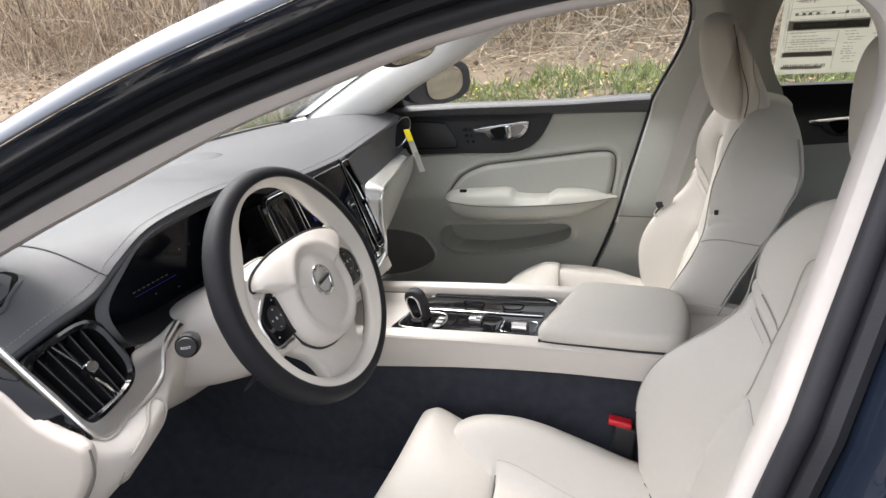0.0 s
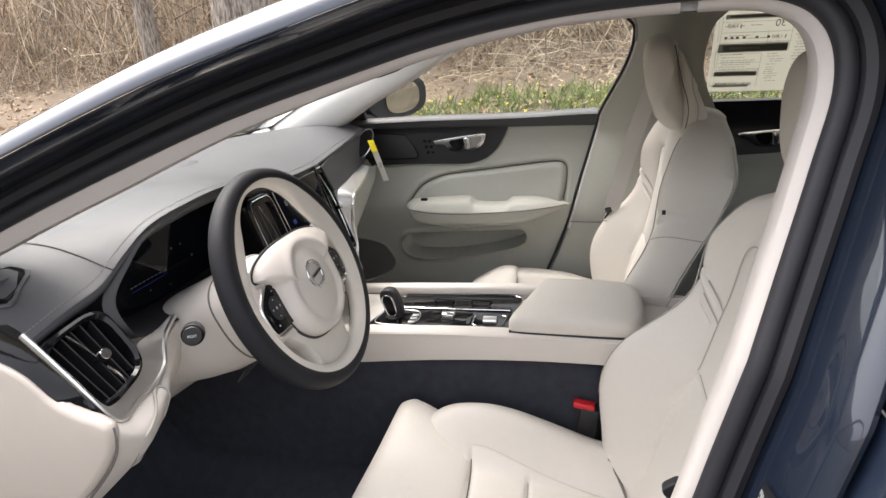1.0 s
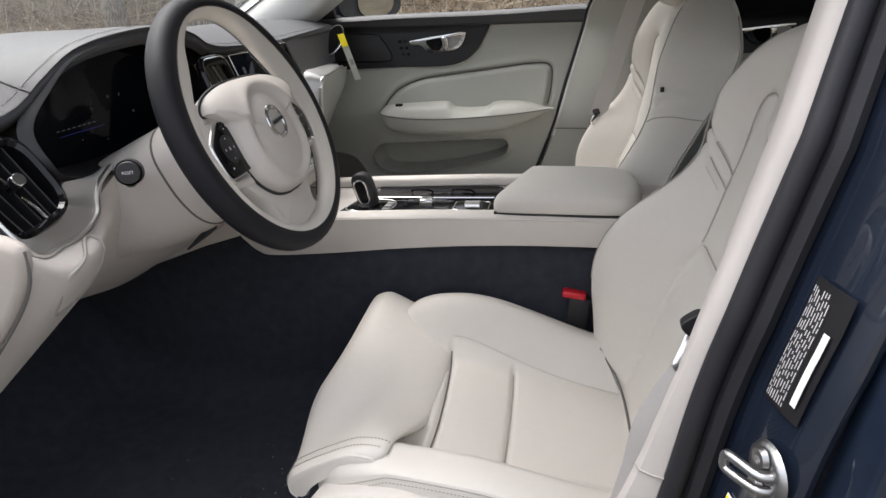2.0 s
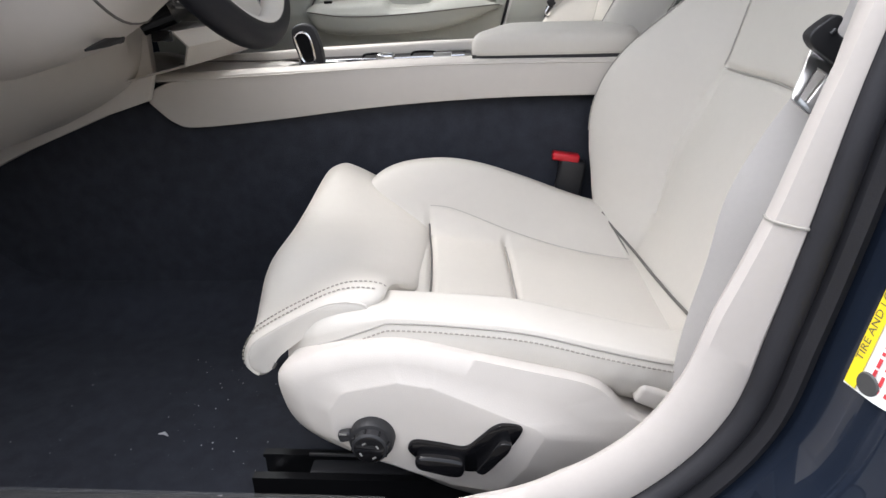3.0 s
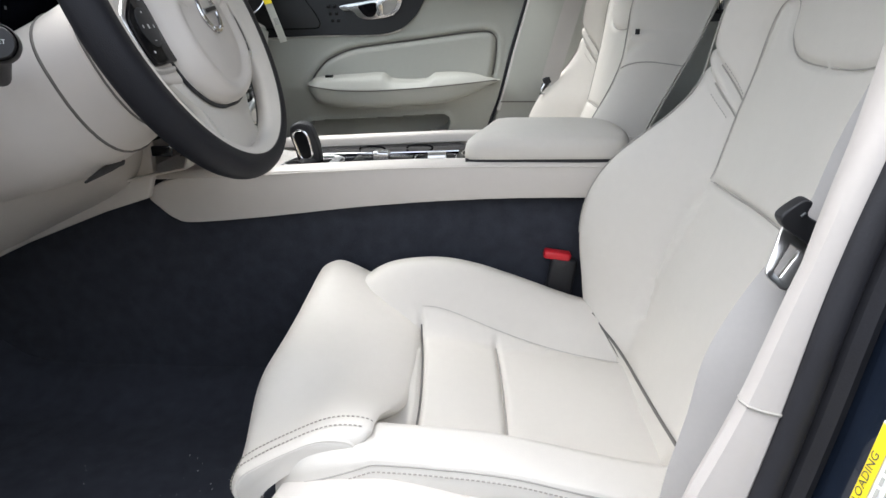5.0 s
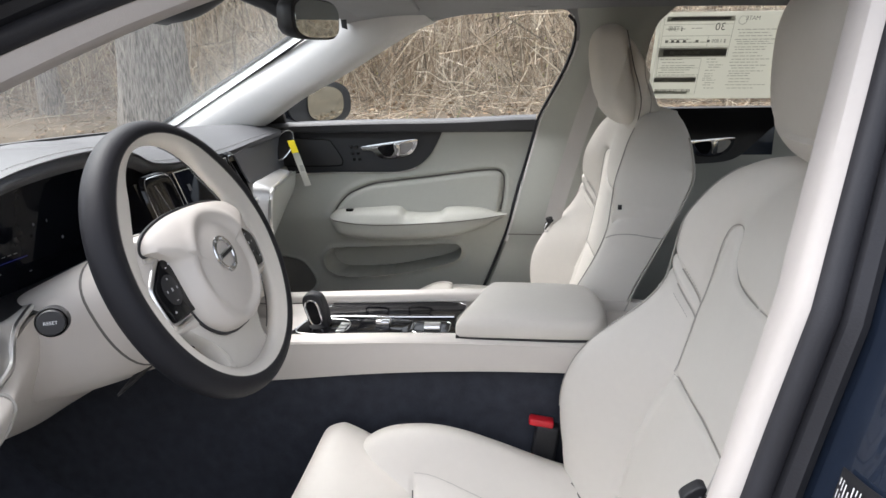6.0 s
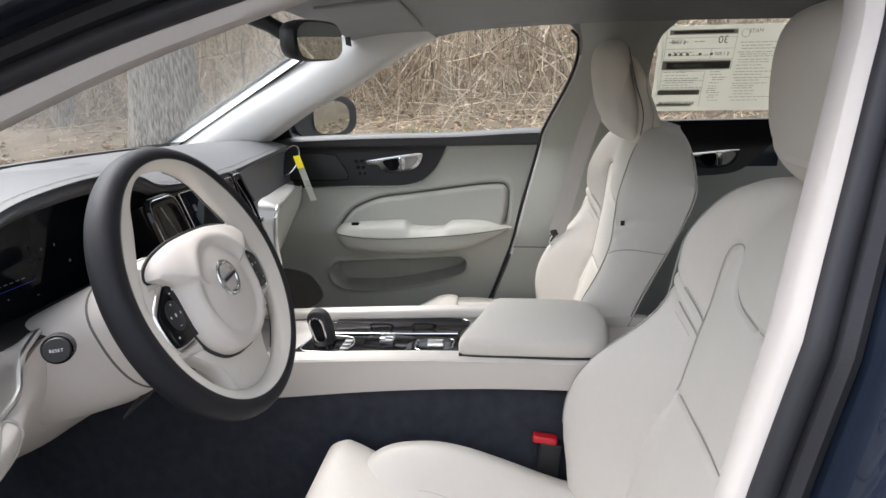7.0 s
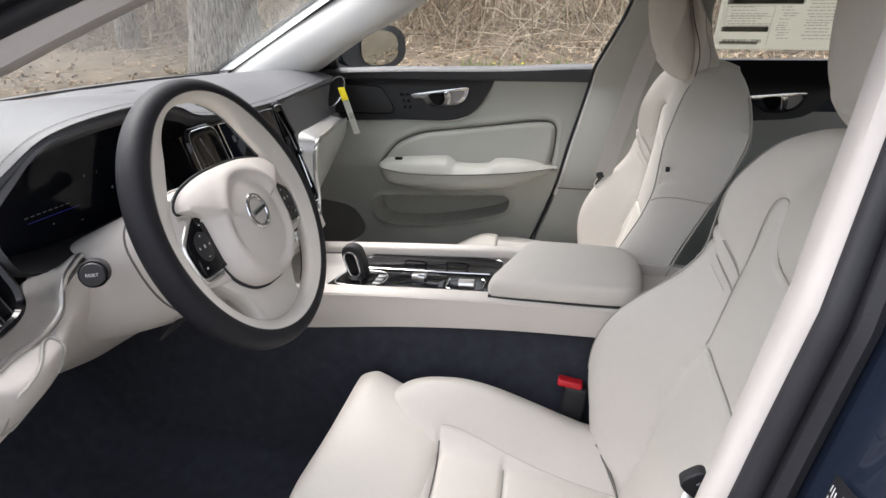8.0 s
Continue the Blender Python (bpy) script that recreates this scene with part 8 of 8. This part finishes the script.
P, F = thicket(15000, -15, 9, 6.9, 11.5, 0.5, 1.7, (0.003, 0.0105), 50, 1.6)
stuff("thicket", P, F, M_TWIG, "dense thicket of bare brown twigs on the bank", "thicket")
P, F = thicket(1500, -16, 10, 8.0, 13.0, 1.8, 4.0, (0.008, 0.022), 72, 0.3)
stuff("saplings", P, F, M_TWIG, "slender bare saplings in the thicket", "saplings")
P, F = thicket(4500, -14, 9, 6.2, 8.6, 0.25, 0.9, (0.0025, 0.005), 18, 0.12)
stuff("dead_stems", P, F, M_TWIG, "fallen dead stems on the leaf litter", "dead stems")
P, F = thicket(5000, -16, 10, 11.0, 15.0, 1.0, 3.0, (0.006, 0.016), 60, 2.5)
stuff("far_thicket", P, F, M_TWIG, "bare brush farther up the bank", "thicket")


def flakes(n, x0, x1, y0, y1, size, hmax, flat):
    c = np.stack([rng.uniform(x0, x1, n), rng.uniform(y0, y1, n), np.zeros(n)], 1)
    c[:, 2] = np.array([bank(y) for y in c[:, 1]]) + 0.015 + rng.uniform(0, 1, n) ** 2 * hmax
    a = rng.normal(0, 1, (n, 3)) * np.array([1, 1, flat])
    a /= np.linalg.norm(a, axis=1)[:, None]
    b = np.cross(a, rng.normal(0, 1, (n, 3)) * np.array([flat, flat, 1]) + np.array([0, 0, 0.5]))
    b /= np.linalg.norm(b, axis=1)[:, None] + 1e-9
    s = rng.uniform(size[0], size[1], n)[:, None]
    lift = np.cross(a, b) * s * 0.25
    P = np.stack([c - a * s, c + b * s * 0.45 + lift, c + a * s, c - b * s * 0.45 + lift], 1).reshape(-1, 3)
    return P, np.arange(4 * n).reshape(n, 4)


P, F = flakes(9000, -13, 9, 5.0, 9.5, (0.025, 0.06), 0.05, 0.35)
stuff("fallen_leaves", P, F, M_LEAFDRY, "dry fallen leaves on the bank", "leaves")
P, F = flakes(12000, -17, 9, 8.0, 14.0, (0.014, 0.036), 3.6, 1.0)
stuff("spring_buds", P, F, M_BUD, "pale green spring buds in the brush", "buds")
n = 9000
gx, gy = rng.uniform(-4.5, 6.0, n), 4.6 + 1.5 * rng.uniform(0, 1, n) ** 0.8
keep = np.array([noise.noise((x * 0.9, y * 1.3, 3.0)) > -0.12 for x, y in zip(gx, gy)])
gx, gy = gx[keep], gy[keep]
base = np.stack([gx, gy, np.array([bank(y) for y in gy])], 1)
d = rng.normal(0, 0.5, (len(gx), 3)) + np.array([0, 0, 1.0])
d /= np.linalg.norm(d, axis=1)[:, None]
L = rng.uniform(0.05, 0.16, len(gx))
t = np.linspace(0, 1, 3)[None, :, None]
P, F = strips(base[:, None, :] + L[:, None, None] * (d[:, None, :] * t + rng.normal(0, 0.3, (len(gx), 1, 3)) * t * t), rng.uniform(0.004, 0.011, len(gx)))
stuff("grass", P, F, M_GRASS, "patchy green spring growth on the bank", "grass")
P, F = flakes(500, -3.0, 5.5, 4.9, 6.0, (0.012, 0.022), 0.14, 0.4)
stuff("wild_flowers", P, F, M_FLOWER, "small yellow wild flowers among the grass", "flowers")

M_BARK = bpy.data.materials.new("furrowed_bark")
M_BARK.use_nodes = True
n_, l_ = M_BARK.node_tree.nodes, M_BARK.node_tree.links
co = n_.new("ShaderNodeTexCoord")
mp = n_.new("ShaderNodeMapping")
mp.inputs["Scale"].default_value = (1, 1, 0.16)
l_.new(co.outputs["Object"], mp.inputs[0])
vz = n_.new("ShaderNodeTexNoise")
vz.inputs["Scale"].default_value, vz.inputs["Detail"].default_value = 60, 6
l_.new(mp.outputs[0], vz.inputs["Vector"])
cr = n_.new("ShaderNodeValToRGB")
cr.color_ramp.elements[0].position, cr.color_ramp.elements[0].color = 0.35, (0.07, 0.06, 0.05, 1)
cr.color_ramp.elements[1].position, cr.color_ramp.elements[1].color = 0.62, (0.34, 0.30, 0.26, 1)
l_.new(vz.outputs[0], cr.inputs[0])
l_.new(cr.outputs[0], n_["Principled BSDF"].inputs["Base Color"])
bpn = n_.new("ShaderNodeBump")
bpn.inputs["Strength"].default_value, bpn.inputs["Distance"].default_value = 1.0, 0.03
l_.new(vz.outputs[0], bpn.inputs["Height"])
l_.new(bpn.outputs[0], n_["Principled BSDF"].inputs["Normal"])
n_["Principled BSDF"].inputs["Roughness"].default_value = 0.9


def tree(x, y, r, h, lean, label):
    z0 = bank(y) - 0.1
    th = thing("tree", (x, y, z0), label, "tree")
    rows = []
    for k in np.linspace(0, 1, 40):
        z = z0 + h * k
        rr = r * (1 + 0.35 * math.exp(-k * h / 0.5)) * (1 - 0.45 * k)
        row = []
        for q in np.linspace(0, 2 * math.pi, 40, endpoint=False):
            f = 1 + 0.05 * math.sin(q * 9 + 3 * math.sin(k * 5)) + 0.06 * noise.noise((math.cos(q) * 2, math.sin(q) * 2, z * 0.8 + x))
            row.append((x + lean * k + rr * f * math.cos(q), y + rr * f * math.sin(q), z))
        rows.append(row)
    part("trunk", grid_bm(rows, True, False, True), M_BARK, th, "grey furrowed bark")
    bs = []
    rnd = random.Random(int(x * 10))
    for i in range(14):
        k = rnd.uniform(0.45, 1.0)
        a = rnd.uniform(0, 6.28)
        p0 = np.array([x + lean * k, y, z0 + h * k])
        dv = np.array([math.cos(a), math.sin(a), rnd.uniform(0.3, 0.9)])
        pts = [p0 + dv * s + np.array([rnd.uniform(-.1, .1), rnd.uniform(-.1, .1), rnd.uniform(-.1, .1)]) * s for s in (0, 0.6, 1.3, 2.2)]
        bs.append(tube_bm(pts, [r * 0.22, r * 0.16, r * 0.1, r * 0.04], 7))
    part("limbs", join_bm(*bs), M_BARK, th)


tree(-3.72, 5.6, 0.36, 8.0, 0.1, "thick tree trunk with grey furrowed bark on the bank")
tree(-6.0, 6.9, 0.13, 6.5, -0.25, "slim dark leaning tree trunk on the bank")
tree(-9.5, 8.8, 0.22, 8.0, 0.2, "grey tree trunk in the thicket")
tree(3.5, 11.5, 0.14, 8.0, 0.2, "grey tree trunk in the thicket")

M_WOODS = bpy.data.materials.new("far_bare_woods")
M_WOODS.use_nodes = True
n_, l_ = M_WOODS.node_tree.nodes, M_WOODS.node_tree.links
co = n_.new("ShaderNodeTexCoord")
mp = n_.new("ShaderNodeMapping")
mp.inputs["Scale"].default_value = (1, 1, 0.22)
l_.new(co.outputs["Object"], mp.inputs[0])
vz = n_.new("ShaderNodeTexNoise")
vz.inputs["Scale"].default_value, vz.inputs["Detail"].default_value, vz.inputs["Roughness"].default_value = 2.2, 9, 0.72
l_.new(mp.outputs[0], vz.inputs["Vector"])
cr = n_.new("ShaderNodeValToRGB")
e = cr.color_ramp.elements
e[0].position, e[0].color = 0.32, (0.09, 0.072, 0.052, 1)
e[1].position, e[1].color = 0.72, (0.50, 0.46, 0.36, 1)
k = e.new(0.5)
k.color = (0.28, 0.235, 0.15, 1)
l_.new(vz.outputs[0], cr.inputs[0])
l_.new(cr.outputs[0], n_["Principled BSDF"].inputs["Base Color"])
n_["Principled BSDF"].inputs["Roughness"].default_value = 1.0
rows = [[(-34 + 60 * u, 17.0 + 3 * math.sin(u * 9), bank(17) - 0.6 + 7.5 * v) for u in np.linspace(0, 1, 40)] for v in np.linspace(0, 1, 6)]
tagged(part("backdrop", grid_bm(rows), M_WOODS), "far bare woods behind the thicket", "woods", kind="structure")
rows = [[(-30 + 6 * math.sin(u * 5), -20 + 40 * u, -0.2 + 7.0 * v) for u in np.linspace(0, 1, 20)] for v in np.linspace(0, 1, 5)]
tagged(part("backdrop", grid_bm(rows), M_WOODS), "far bare woods ahead of the car", "woods", kind="structure")
# invented tree line behind the camera that blocks low skylight
rows = [[(-30 + 60 * u, -19 - 2 * math.sin(u * 7), -0.2 + 4.5 * v) for u in np.linspace(0, 1, 30)] for v in np.linspace(0, 1, 5)]
tagged(part("backdrop", grid_bm(rows), M_WOODS), "unseen woods added behind the camera to block low skylight", "woods", kind="structure")
